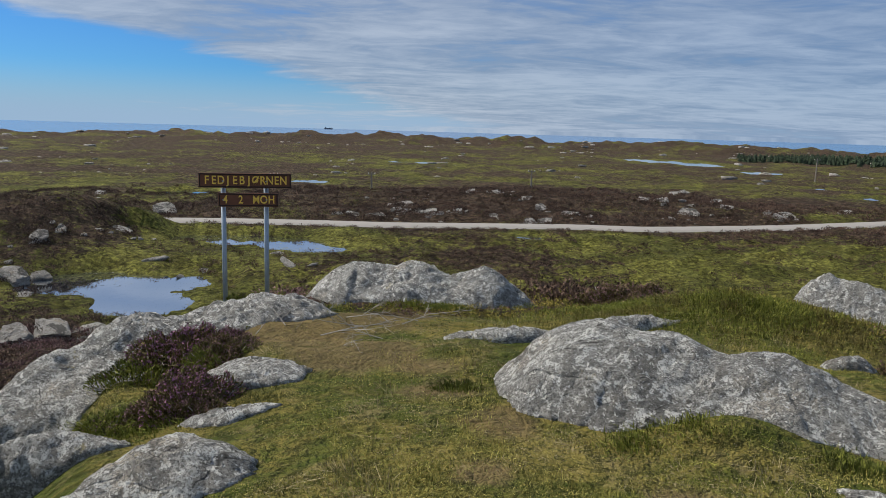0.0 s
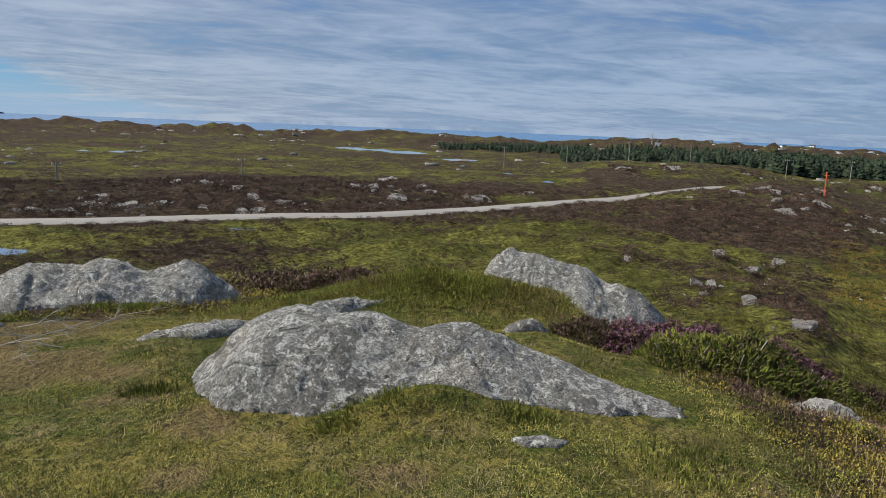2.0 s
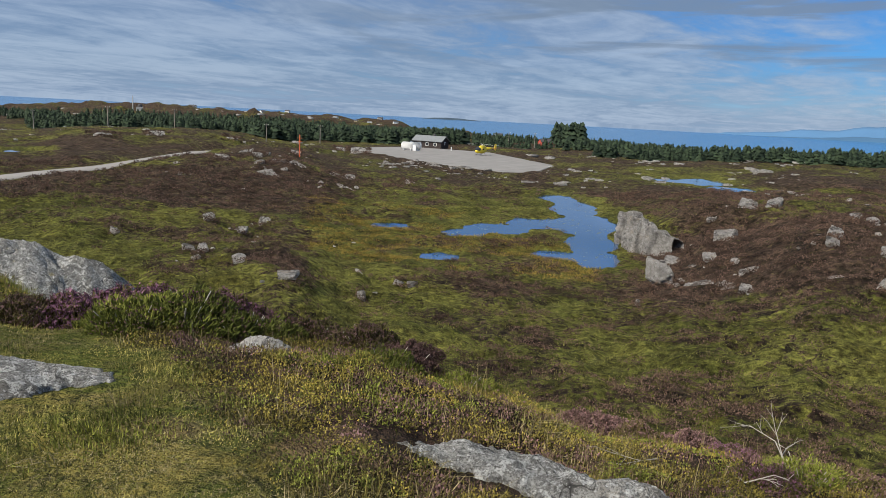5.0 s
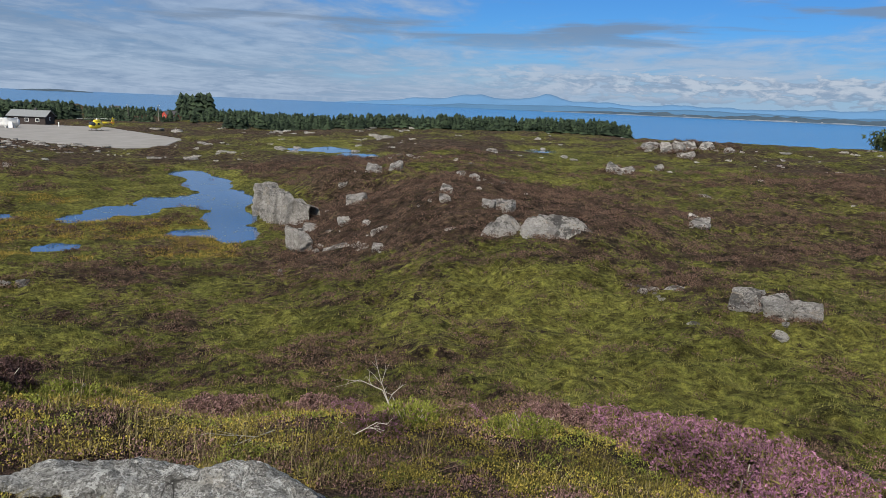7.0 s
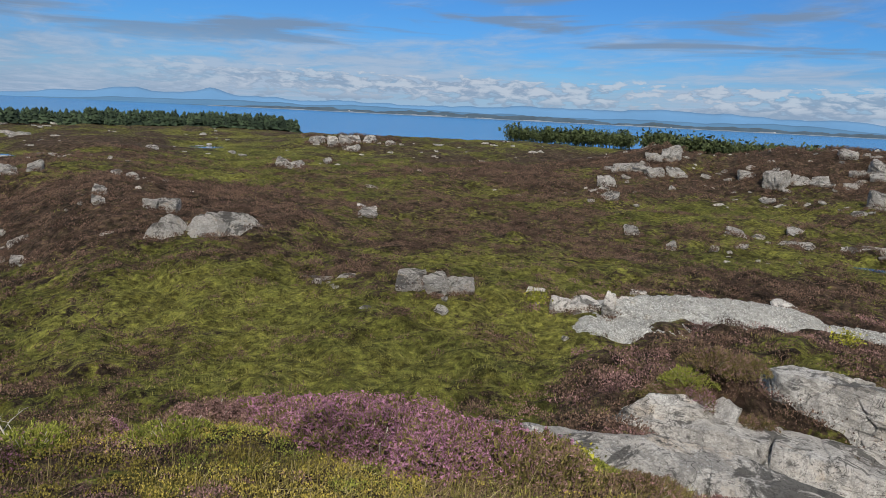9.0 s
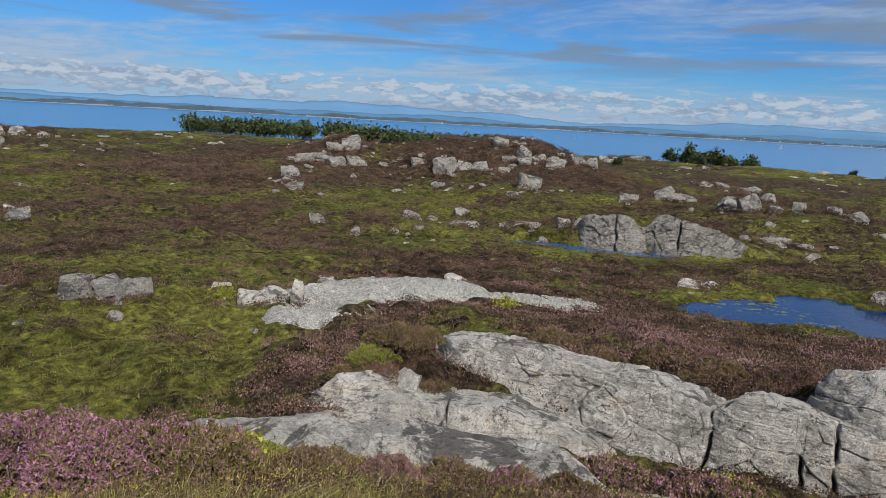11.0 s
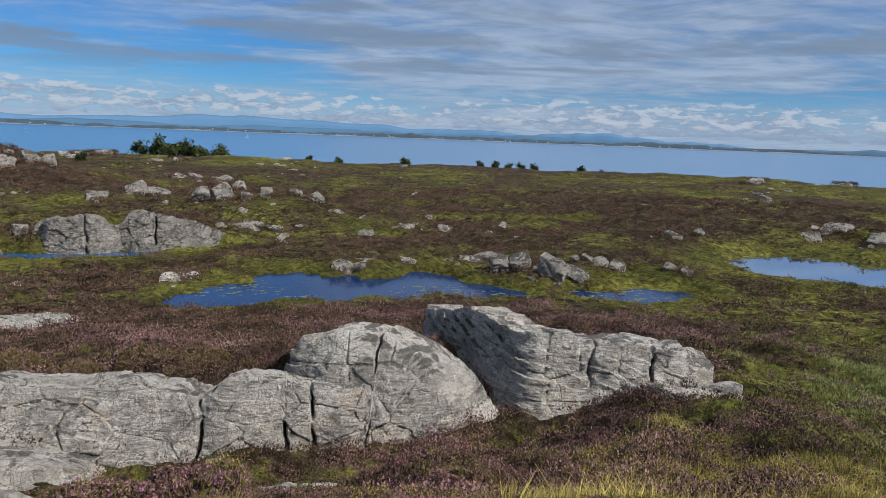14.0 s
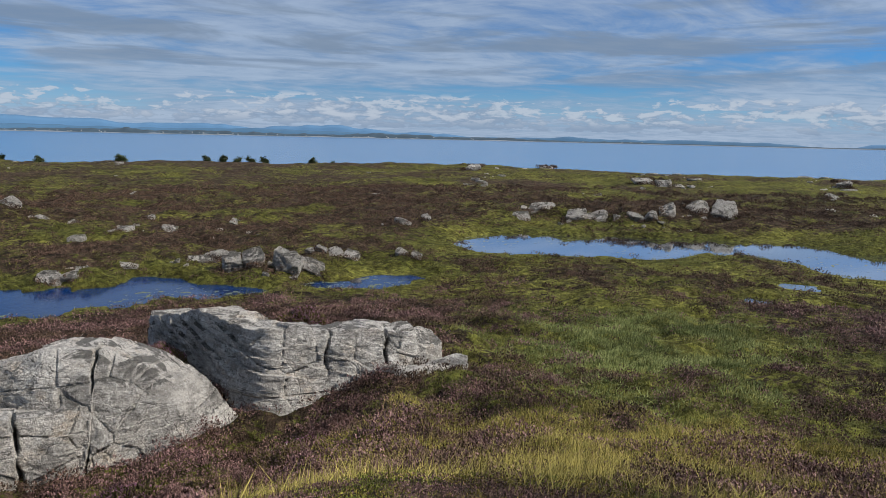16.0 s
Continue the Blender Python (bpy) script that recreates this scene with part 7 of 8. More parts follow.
ROCK_SPOTS += [(*polar(137.5, 32.2), 3.0), (*polar(141, 32.4), 2.4), (*polar(134.5, 31.0), 2.0), (*polar(147, 32.0), 2.0), (*polar(131.8, 28.4), 1.7), (*polar(115.2, 32.6), 0.9), (*polar(117.6, 32.4), 0.8), (*polar(99.4, 45.2), 1.4), (*polar(95.4, 45.4), 0.8)]


def free(x, y, grow=1.0):
    ok = np.ones(len(x), bool)
    for cx, cy, rad in ROCK_SPOTS:
        ok &= np.hypot(x - cx, y - cy) > rad * grow
    return ok


def dry_land(x, y):
    z = ground(x, y)
    ok = np.ones(len(x), bool)
    r = np.hypot(x, y)
    for _, level, blobs in BASINS:
        sel = (r < max(b[1] for b in blobs) + 30) & (r > min(b[1] for b in blobs) - 30)
        if sel.any():
            ok[sel] &= basin_depth(x[sel], y[sel], blobs) < -0.05
    near = (r > 60) & (r < 215)
    if near.any():
        d = np.min(np.hypot(x[near][:, None] - ROAD[None, ::4, 0], y[near][:, None] - ROAD[None, ::4, 1]), axis=1)
        ok[near] &= d > 2.6
    ok &= ~in_pad(x, y, 1.02)
    return ok, z


def blades(g, x, y, z, high, wide, lean, per=1, spreadr=0.0):
    """Single narrow leaves; per of them round each place. Arrays of corners and faces."""
    x, y, z = np.repeat(x, per), np.repeat(y, per), np.repeat(z, per)
    high, wide = np.repeat(high, per) * g.uniform(0.55, 1.2, len(x)), np.repeat(wide, per)
    sp = np.repeat(np.broadcast_to(spreadr, (len(x) // per,)), per)
    t = g.rand(len(x)) * 6.283
    bx, by = x + sp * g.normal(size=len(x)) * 0.5, y + sp * g.normal(size=len(x)) * 0.5
    th = g.rand(len(x)) * 6.283
    ox, oy = np.cos(th) * wide / 2, np.sin(th) * wide / 2
    away = np.arctan2(by - y + 1e-6 * g.normal(size=len(x)), bx - x + 1e-6)
    ln = lean * high * g.rand(len(x))
    dirx, diry = 0.5 * np.cos(away) + 0.35 * np.cos(t) - 0.28, 0.5 * np.sin(away) + 0.35 * np.sin(t) - 0.22
    a = np.stack([bx - ox, by - oy, z - 0.02 * high], 1)
    b = np.stack([bx + ox, by + oy, z - 0.02 * high], 1)
    c = np.stack([bx + dirx * ln, by + diry * ln, z + high * np.sqrt(np.clip(1 - 0.4 * (ln / (high + 1e-6)) ** 2, 0.1, 1))], 1)
    return np.stack([a, b, c], 1).reshape(-1, 3)


def leaflets(g, x, y, z, size, leaf, per, squash=0.55):
    """Cushions of small leaves: per of them in a low dome round each place."""
    n = len(x) * per
    d = g.normal(size=(n, 3))
    d /= np.linalg.norm(d, axis=1)[:, None]
    d[:, 2] = np.abs(d[:, 2])
    s, lf = np.repeat(size, per), np.repeat(leaf, per)
    c = np.stack([np.repeat(x, per), np.repeat(y, per), np.repeat(z, per)], 1) + d * (s * g.uniform(0.55, 1.0, n))[:, None] * (1, 1, squash * 1.6)
    t1 = np.cross(d, g.normal(size=(n, 3)))
    t1 /= np.linalg.norm(t1, axis=1)[:, None] + 1e-9
    up_ = d * 0.55 + np.cross(d, t1) * 0.6 + (0, 0, 0.35)
    a = c - t1 * lf[:, None] * 0.4
    b = c + t1 * lf[:, None] * 0.4
    e = c + up_ * lf[:, None]
    return np.stack([a, b, e], 1).reshape(-1, 3)


def plant(name, verts, mat, label, category):
    f = np.arange(len(verts)).reshape(-1, 3)
    return thing_np(name, verts, f, mat, label, category, kind="stuff", smooth=False)


AMBER_BLADE = make_leafy("amber_bog_blades", (0.180, 0.130, 0.026), (0.440, 0.310, 0.070), (0.290, 0.215, 0.050))
LUSH_BLADE = make_leafy("lush_grass_blades", (0.085, 0.112, 0.030), (0.265, 0.285, 0.105), (0.155, 0.180, 0.052))
GOLD_BLADE = make_leafy("golden_moor_grass", (0.150, 0.135, 0.030), (0.470, 0.380, 0.110), (0.300, 0.250, 0.065))
g = np.random.RandomState(101)
# short turf on the hilltop
x, y = spread(g, 620000, 1.9, 10.5, 326, 450)
lawn = lawn_of(x, y)
keep = (g.rand(len(x)) < lawn) & free(x, y, 0.95) & (g.rand(len(x)) > 1.2 * soil_of(x, y))
x, y = x[keep], y[keep]
z = ground(x, y) + EYE
r = np.hypot(x, y)
lush = 0.5 + 0.5 * fbm(x / 0.45, y / 0.45, octaves=3, seed=71)
thin = step(fbm(x / 0.22, y / 0.22, octaves=2, seed=79), -0.45, 0.1)
high = (0.008 + 0.058 * lush ** 3) * (0.8 + 0.06 * r) * (0.3 + 0.7 * thin)
straw = g.rand(len(x)) < np.clip(0.30 + 1.5 * fbm(x / 0.8, y / 0.8, octaves=4, seed=72), 0.02, 0.9)
wide = 0.0018 + 0.0007 * r
plant("turf_grass", blades(g, x[~straw], y[~straw], z[~straw], high[~straw], wide[~straw], 3.2), LAWN_BLADE, "short green and yellow turf of the hilltop", "grass")
plant("dry_grass", blades(g, x[straw], y[straw], z[straw], high[straw] * 0.9, wide[straw] * 0.8, 4.5), STRAW_BLADE, "dry straw-coloured grass in the turf", "grass")

# tufts that stand out of the turf
x, y = spread(g, 900, 2.2, 9.5, 330, 440)
keep = (lawn_of(x, y) > 0.5) & free(x, y, 1.02) & (fbm(x / 1.2, y / 1.2, octaves=3, seed=88) > -0.05) & (soil_of(x, y) < 0.3)
x, y = x[keep], y[keep]
z, pick = ground(x, y) + EYE, g.rand(len(x))
for sel, mat, name, label in ((pick < 0.45, GREEN_SPRIG, "green_tuft", "small green tufts in the turf"), (pick > 0.45, STRAW_BLADE, "straw_tuft", "small bleached tufts in the turf")):
    n = sel.sum()
    plant(name, blades(g, x[sel], y[sel], z[sel], 0.03 + 0.05 * g.rand(n), 0.0025 + 0.0006 * np.hypot(x[sel], y[sel]), 3.0, 46, 0.10 + 0.12 * g.rand(n)), mat, label, "grass")

# longer tussocks along the edge of the turf and down the slopes
x, y = spread(g, 4600, 3.0, 16.0)
edge = 1 - lawn_of(x, y)
ok, z = dry_land(x, y)
clump = fbm(x / 1.3, y / 1.3, octaves=3, seed=73)
keep = ok & free(x, y) & (g.rand(len(x)) < edge * np.clip(0.55 + clump, 0.05, 1))
x, y, z = x[keep], y[keep], z[keep] + EYE
r = np.hypot(x, y)
plant("tussock_grass", blades(g, x, y, z, 0.03 + 0.08 * g.rand(len(x)) ** 2, 0.004 + 0.0007 * r, 2.6, 16, 0.14), TUFT_BLADE, "long grass tussocks round the hilltop", "grass")
# green mound and tufts beside the boulders
spots = [(3.4, 7.3, 0.6), (4.3, 7.6, 0.5), (2.2, 8.2, 0.7), (1.5, 4.05, 0.20), (1.9, 4.2, 0.18), (1.2, 3.98, 0.15), (-0.1, 9.2, 0.3), (0.4, 9.25, 0.3), (-1.5, 4.7, 0.3), (-1.75, 5.0, 0.35), (-1.05, 8.3, 0.35), (0.35, 4.9, 0.12),
         (2.6, 2.9, 0.35), (2.2, 3.75, 0.2), (5.0, 3.0, 0.7), (3.8, 2.3, 0.5), (4.4, 2.9, 0.5)]
xs, ys = [], []
for cx, cy, rad in spots:
    n = int(300 * rad + 60)
    xs.append(cx + g.normal(size=n) * rad * 0.45)
    ys.append(cy + g.normal(size=n) * rad * 0.4)
x, y = np.concatenate(xs), np.concatenate(ys)
keep = free(x, y, 0.9)
x, y = x[keep], y[keep]
z = ground(x, y) + EYE
r = np.hypot(x, y)
plant("green_grass", blades(g, x, y, z, (0.02 + 0.005 * r) * (0.6 + 0.6 * g.rand(len(x))), 0.005 + 0.0007 * r, 1.9, 9, 0.10), GREEN_SPRIG, "lush green grass tufts against the rocks", "grass")
# a bushy green mound behind the big boulder
n = 9000
x, y = 3.55 + g.normal(size=n) * 0.95, 7.8 + g.normal(size=n) * 0.6
keep = free(x, y)
x, y = x[keep], y[keep]
z = ground(x, y) + EYE
tone = fbm(x / 0.45, y / 0.45, octaves=3, seed=74) + 0.1 * g.normal(size=len(x))
for sel, mat, name, label in ((tone > 0.0, GREEN_SPRIG, "green_mound", "long green grass combed by wind on a mound"), (tone <= 0.0, TUFT_BLADE, "yellow_mound", "yellowing grass combed by wind on a mound")):
    plant(name, blades(g, x[sel], y[sel], z[sel], 0.025 + 0.06 * g.rand(sel.sum()), np.full(sel.sum(), 0.007), 3.6, 9, 0.12), mat, label, "grass")
# a few tall bleached stalks
x, y = spread(g, 170, 4.2, 8.5, 386, 490)
keep = free(x, y) & (lawn_of(x, y) < 0.5)
x, y = x[keep], y[keep]
plant("dry_stalks", blades(g, x, y, ground(x, y) + EYE, np.full(len(x), 0.26), np.full(len(x), 0.005), 1.2, 3, 0.08), STRAW_BLADE, "tall bleached grass stalks on the slope", "grass")

# low sprigs of heather and crowberry on the slope below the turf
x, y = spread(g, 60000, 3.2, 16.0)
edge = 1 - lawn_of(x, y)
ok, z = dry_land(x, y)
keep = ok & free(x, y) & (g.rand(len(x)) < edge)
x, y, z = x[keep], y[keep], z[keep] + EYE
a = np.degrees(np.arctan2(x, y)) % 360
r = np.hypot(x, y)
mixn = 0.6 * fbm(x / 1.1, y / 1.1, octaves=3, seed=75) + 0.4 * fbm(x / 4, y / 4, octaves=2, seed=76) + 0.6 * fbm(x / 0.25, y / 0.25, octaves=2, seed=78) + 0.12 * g.normal(size=len(x))
pinkish = mixn - 0.05 + 0.35 * step(a, 96, 104) * (1 - step(a, 118, 124)) * step(r, 4.8, 5.3) + 0.45 * step(a, 114, 122) * step(r, 4.0, 5.0) > 0.32
olive = (~pinkish) & (fbm(x / 0.35, y / 0.35, octaves=3, seed=77) + 0.6 * mixn + 0.1 * g.normal(size=len(x)) > -0.12)
south = (a > 116) & (a < 186) & (g.rand(len(x)) < 0.75)
olive &= ~south
greenish = (~pinkish) & (~olive) & (~south) & (mixn < 0.05)
brown = ~(pinkish | greenish | olive)
for sel, mat, name, label in ((olive, OLIVE_LEAF, "bilberry", "yellowing bilberry and crowberry mat on the slope"), (greenish, GREEN_SPRIG, "crowberry", "low green crowberry and moss on the slope"), (brown, HEATH_SPRIG, "low_heather", "low brown heather on the slope"), (pinkish, DRY_BLOOM, "faded_heather", "fading pink heather on the slope")):
    if sel.any():
        s = 0.02 + 0.035 * g.rand(sel.sum()) + 0.004 * r[sel]
        plant(name, leaflets(g, x[sel], y[sel], z[sel], s, 0.006 + 0.0014 * r[sel], 19), mat, label, "heather")

# grass that grows through the mat on the slope
x, y = spread(g, 15000, 3.0, 8.5, 392, 500)
keep = free(x, y) & (lawn_of(x, y) < 0.6) & (fbm(x / 0.7, y / 0.7, octaves=3, seed=85) > -0.12)
x, y = x[keep], y[keep]
z, dry = ground(x, y) + EYE, g.rand(len(x)) < 0.3
for sel, mat, name, label in ((~dry, TUFT_BLADE, "slope_grass", "yellow-green grass growing through the heath"), (dry, STRAW_BLADE, "straw_grass", "bleached grass growing through the heath")):
    plant(name, blades(g, x[sel], y[sel], z[sel], 0.04 + 0.09 * g.rand(sel.sum()) ** 2, np.full(sel.sum(), 0.005), 2.6, 7, 0.07), mat, label, "grass")

# the heath farther out: heather cushions on the hummocks, soft grass between
x, y = spread(g, 90000, 11.0, 125.0, power=1.3)
ok, z = dry_land(x, y)
ok &= free(x, y)
x, y, z = x[ok], y[ok], z[ok] + EYE
r = np.hypot(x, y)
a = np.degrees(np.arctan2(x, y)) % 360
wool = cover_of(x, y) - 0.45 * fbm(x / 2.3, y / 2.3, octaves=3, seed=9) + 0.5 * fbm(x / 0.9, y / 0.9, octaves=2, seed=83)
keep = (wool + 0.05 * g.normal(size=len(x)) < 0.53) | (g.rand(len(x)) < 0.04)
pink = keep & (r < 40) & (a > 120) & (fbm(x / 2.2, y / 2.2, octaves=3, seed=82) + 0.12 * g.normal(size=len(x)) > 0.2 - 0.32 * step(a, 165, 185))
for sel, mat, name, label in ((keep & ~pink, HEATH_SPRIG, "moor_heather", "dark brown heather cushions of the moor"), (pink, DRY_BLOOM, "pink_heather", "fading pink heather cushions of the moor")):
    s = 0.15 + 0.26 * g.rand(sel.sum()) ** 2 + 0.0030 * r[sel]
    plant(name, leaflets(g, x[sel], y[sel], z[sel], s, 0.018 + 0.0009 * r[sel] + 0.055 * s, 32, 0.42), mat, label, "heather")
# thick mats of heather on the near south slope
x, y = polar(g.uniform(168, 238, 15000), 8.0 + 13.0 * g.rand(15000))
mat_ = fbm(x / 1.7, y / 1.7, octaves=4, seed=86)
keep = (mat_ + 0.06 * g.normal(size=len(x)) < -0.04) & free(x, y)
x, y = x[keep], y[keep]
z, rose = ground(x, y) + EYE, fbm(x / 1.3, y / 1.3, octaves=3, seed=89) + 0.15 * g.normal(size=len(x)) > 0.0
for sel, mat, name, label in ((rose, DRY_BLOOM, "rosy_heather", "thick mats of heather past its bloom"), (~rose, HEATH_SPRIG, "brown_heather", "thick mats of brown heather")):
    s = 0.12 + 0.16 * g.rand(sel.sum())
    plant(name, leaflets(g, x[sel], y[sel], z[sel], s, 0.018 + 0.09 * s, 30, 0.5), mat, label, "heather")
# heather that grows against the stones, in front of their feet and over their backs
xs, ys, zs = [], [], []
for a_, r_, w_, deep, top in BEDS:
    n = 9 + int(7 * w_)
    t_ = g.rand(n)
    back = g.rand(n) < 0.55
    rr = np.where(back, r_ + deep * g.uniform(0.75, 1.35, n), r_ + g.normal(size=n) * 0.18 * w_ - 0.05 * w_)
    aa = a_ + np.degrees((t_ - 0.5) * w_ * 1.5 / r_)
    x, y = polar(aa, rr)
    h0 = ground(x, y)
    xs.append(x), ys.append(y), zs.append(np.where(back, np.maximum(h0, np.minimum(top - 0.12 * w_, h0 + 0.35 * w_)), h0))
x, y, z = np.concatenate(xs), np.concatenate(ys), np.concatenate(zs) + EYE
r = np.hypot(x, y)
s = 0.10 + 0.16 * g.rand(len(x)) + 0.0030 * r
plant("rock_heather", leaflets(g, x, y, z, s, 0.022 + 0.0010 * r + 0.05 * s, 26, 0.62), HEATH_SPRIG, "brown heather growing against the rocks", "heather")
x, y = spread(g, 60000, 11.0, 110.0, power=1.2)
ok, z = dry_land(x, y)
x, y, z = x[ok], y[ok], z[ok] + EYE
wool = cover_of(x, y) - 0.45 * fbm(x / 2.3, y / 2.3, octaves=3, seed=9) + 0.5 * fbm(x / 0.9, y / 0.9, octaves=2, seed=83)
sel = wool + 0.12 * g.normal(size=len(x)) > 0.50
x, y, z = x[sel], y[sel], z[sel]
r = np.hypot(x, y)
plant("bog_grass", blades(g, x, y, z, 0.07 + 0.10 * g.rand(len(x)) + 0.0012 * r, 0.006 + 0.0007 * r, 2.6, 9, 0.12 + 0.003 * r), BOG_BLADE, "yellow-green bog grass of the moor", "grass")
# tall golden grass on the south slope and below the rock wall
x, y = polar(g.uniform(184, 240, 26000), 5.2 + 12.3 * g.rand(26000) ** 0.7)
gold = fbm(x / 1.7, y / 1.7, octaves=4, seed=86) + 0.16 - 0.55 * step(np.hypot(x, y), 12.8, 16.5) - 0.25 * (1 - step(np.degrees(np.arctan2(x, y)) % 360, 186, 196))
keep = (gold + 0.05 * g.normal(size=len(x)) > 0.02) & (g.rand(len(x)) < 0.12 + 0.88 * step(np.hypot(x, y), 6.0, 10.5))
x, y = x[keep], y[keep]
z = ground(x, y) + EYE
plant("golden_grass", blades(g, x, y, z, 0.11 + 0.16 * g.rand(len(x)), np.full(len(x), 0.010), 2.8, 7, 0.16), GOLD_BLADE, "tall golden moor grass on the south slope", "grass")

# golden bog grass round the pond below the landing ground
n = 9000
x, y = polar(g.uniform(52, 75, n), g.uniform(54, 92, n))
ok, z = dry_land(x, y)
ok &= fbm(x / 6, y / 6, octaves=3, seed=84) > -0.1
x, y, z = x[ok], y[ok], z[ok] + EYE
plant("bog_asphodel", blades(g, x, y, z, 0.12 + 0.10 * g.rand(len(x)), np.full(len(x), 0.05), 2.4, 9, 0.5), AMBER_BLADE, "amber and yellow bog plants round the pond", "grass")
# a lush green flush on the south slope
n = 9000
x, y = polar(217 + g.normal(size=n) * 5.0, 25.5 + g.normal(size=n) * 3.6)
keep = fbm(x / 2.0, y / 2.0, octaves=3, seed=87) > -0.16
x, y, n = x[keep], y[keep], keep.sum()
z = ground(x, y) + EYE
plant("lush_grass", blades(g, x, y, z, 0.10 + 0.12 * g.rand(n), np.full(n, 0.022), 3.2, 9, 0.30), LUSH_BLADE, "soft green grass in a damp flush", "grass")


def heather_bush(seed, wide, high, bloom_mat, bloom_share, leaf_mat, label):
    """A cushion of woody stems with upright sprigs; bloom on the tips."""
    q = np.random.RandomState(seed)
    bush = tagged(new("heather_bush"), label, "heather", "heather bushes")
    bm = bmesh.new()
    for k in range(14):
        t = q.rand() * 6.28
        tip = (math.cos(t) * wide * q.uniform(0.1, 0.8), math.sin(t) * wide * q.uniform(0.1, 0.8), high * q.uniform(0.4, 0.8))
        rod(bm, (tip[0] * 0.2, tip[1] * 0.2, -0.05), tip, 0.008, 0.004, 5)
    tagged(part("stems", bm, TWIG, bush, "woody stems"), kind="stuff")
    n = int(4200 * wide / 0.4)
    t, rad = q.rand(n) * 6.283, np.sqrt(q.rand(n))
    lump = 1 + 0.25 * np.sin(3 * t + seed) + 0.15 * np.sin(7 * t)
    px, py = np.cos(t) * rad * wide * lump, np.sin(t) * rad * wide * lump
    dome = np.sqrt(np.clip(1 - rad ** 2, 0, 1))
    pz = high * dome * (0.75 + 0.35 * fbm(px / 0.12, py / 0.12, octaves=2, seed=seed)) * (1 - 0.5 * q.rand(n) ** 2)
    ln = high * q.uniform(0.08, 0.22, n)
    out = np.stack([px / wide * 0.7, py / wide * 0.7, 0.6 + 0.5 * dome], 1) + q.normal(size=(n, 3)) * 0.45
    out /= np.linalg.norm(out, axis=1)[:, None]
    base = np.stack([px, py, pz], 1) - out * ln[:, None] * 0.5
    sidev = np.cross(out, q.normal(size=(n, 3)))
    sidev /= np.linalg.norm(sidev, axis=1)[:, None] + 1e-9
    w = high * 0.012 + 0.003
    tri = np.stack([base - sidev * w, base + sidev * w, base + out * ln[:, None]], 1)
    thing_np("foliage", tri.reshape(-1, 3), np.arange(3 * n).reshape(-1, 3), leaf_mat, "leafy sprigs", kind="stuff", parent=bush, smooth=False)
    m = q.rand(n) < bloom_share * (0.4 + dome)
    if m.any():
        k = m.sum()
        tips = (base + out * ln[:, None])[m]
        small = []
        for _ in range(4):
            c = tips - out[m] * (ln[m] * q.rand(k) * 0.8)[:, None] + q.normal(size=(k, 3)) * 0.006
            d = q.normal(size=(k, 3, 3)) * 0.008
            small.append((c[:, None, :] + d).reshape(-1, 3))
        v = np.concatenate(small)
        thing_np("blossom", v, np.arange(len(v)).reshape(-1, 3), bloom_mat, "small bell flowers", kind="stuff", parent=bush, smooth=False)
    return bush


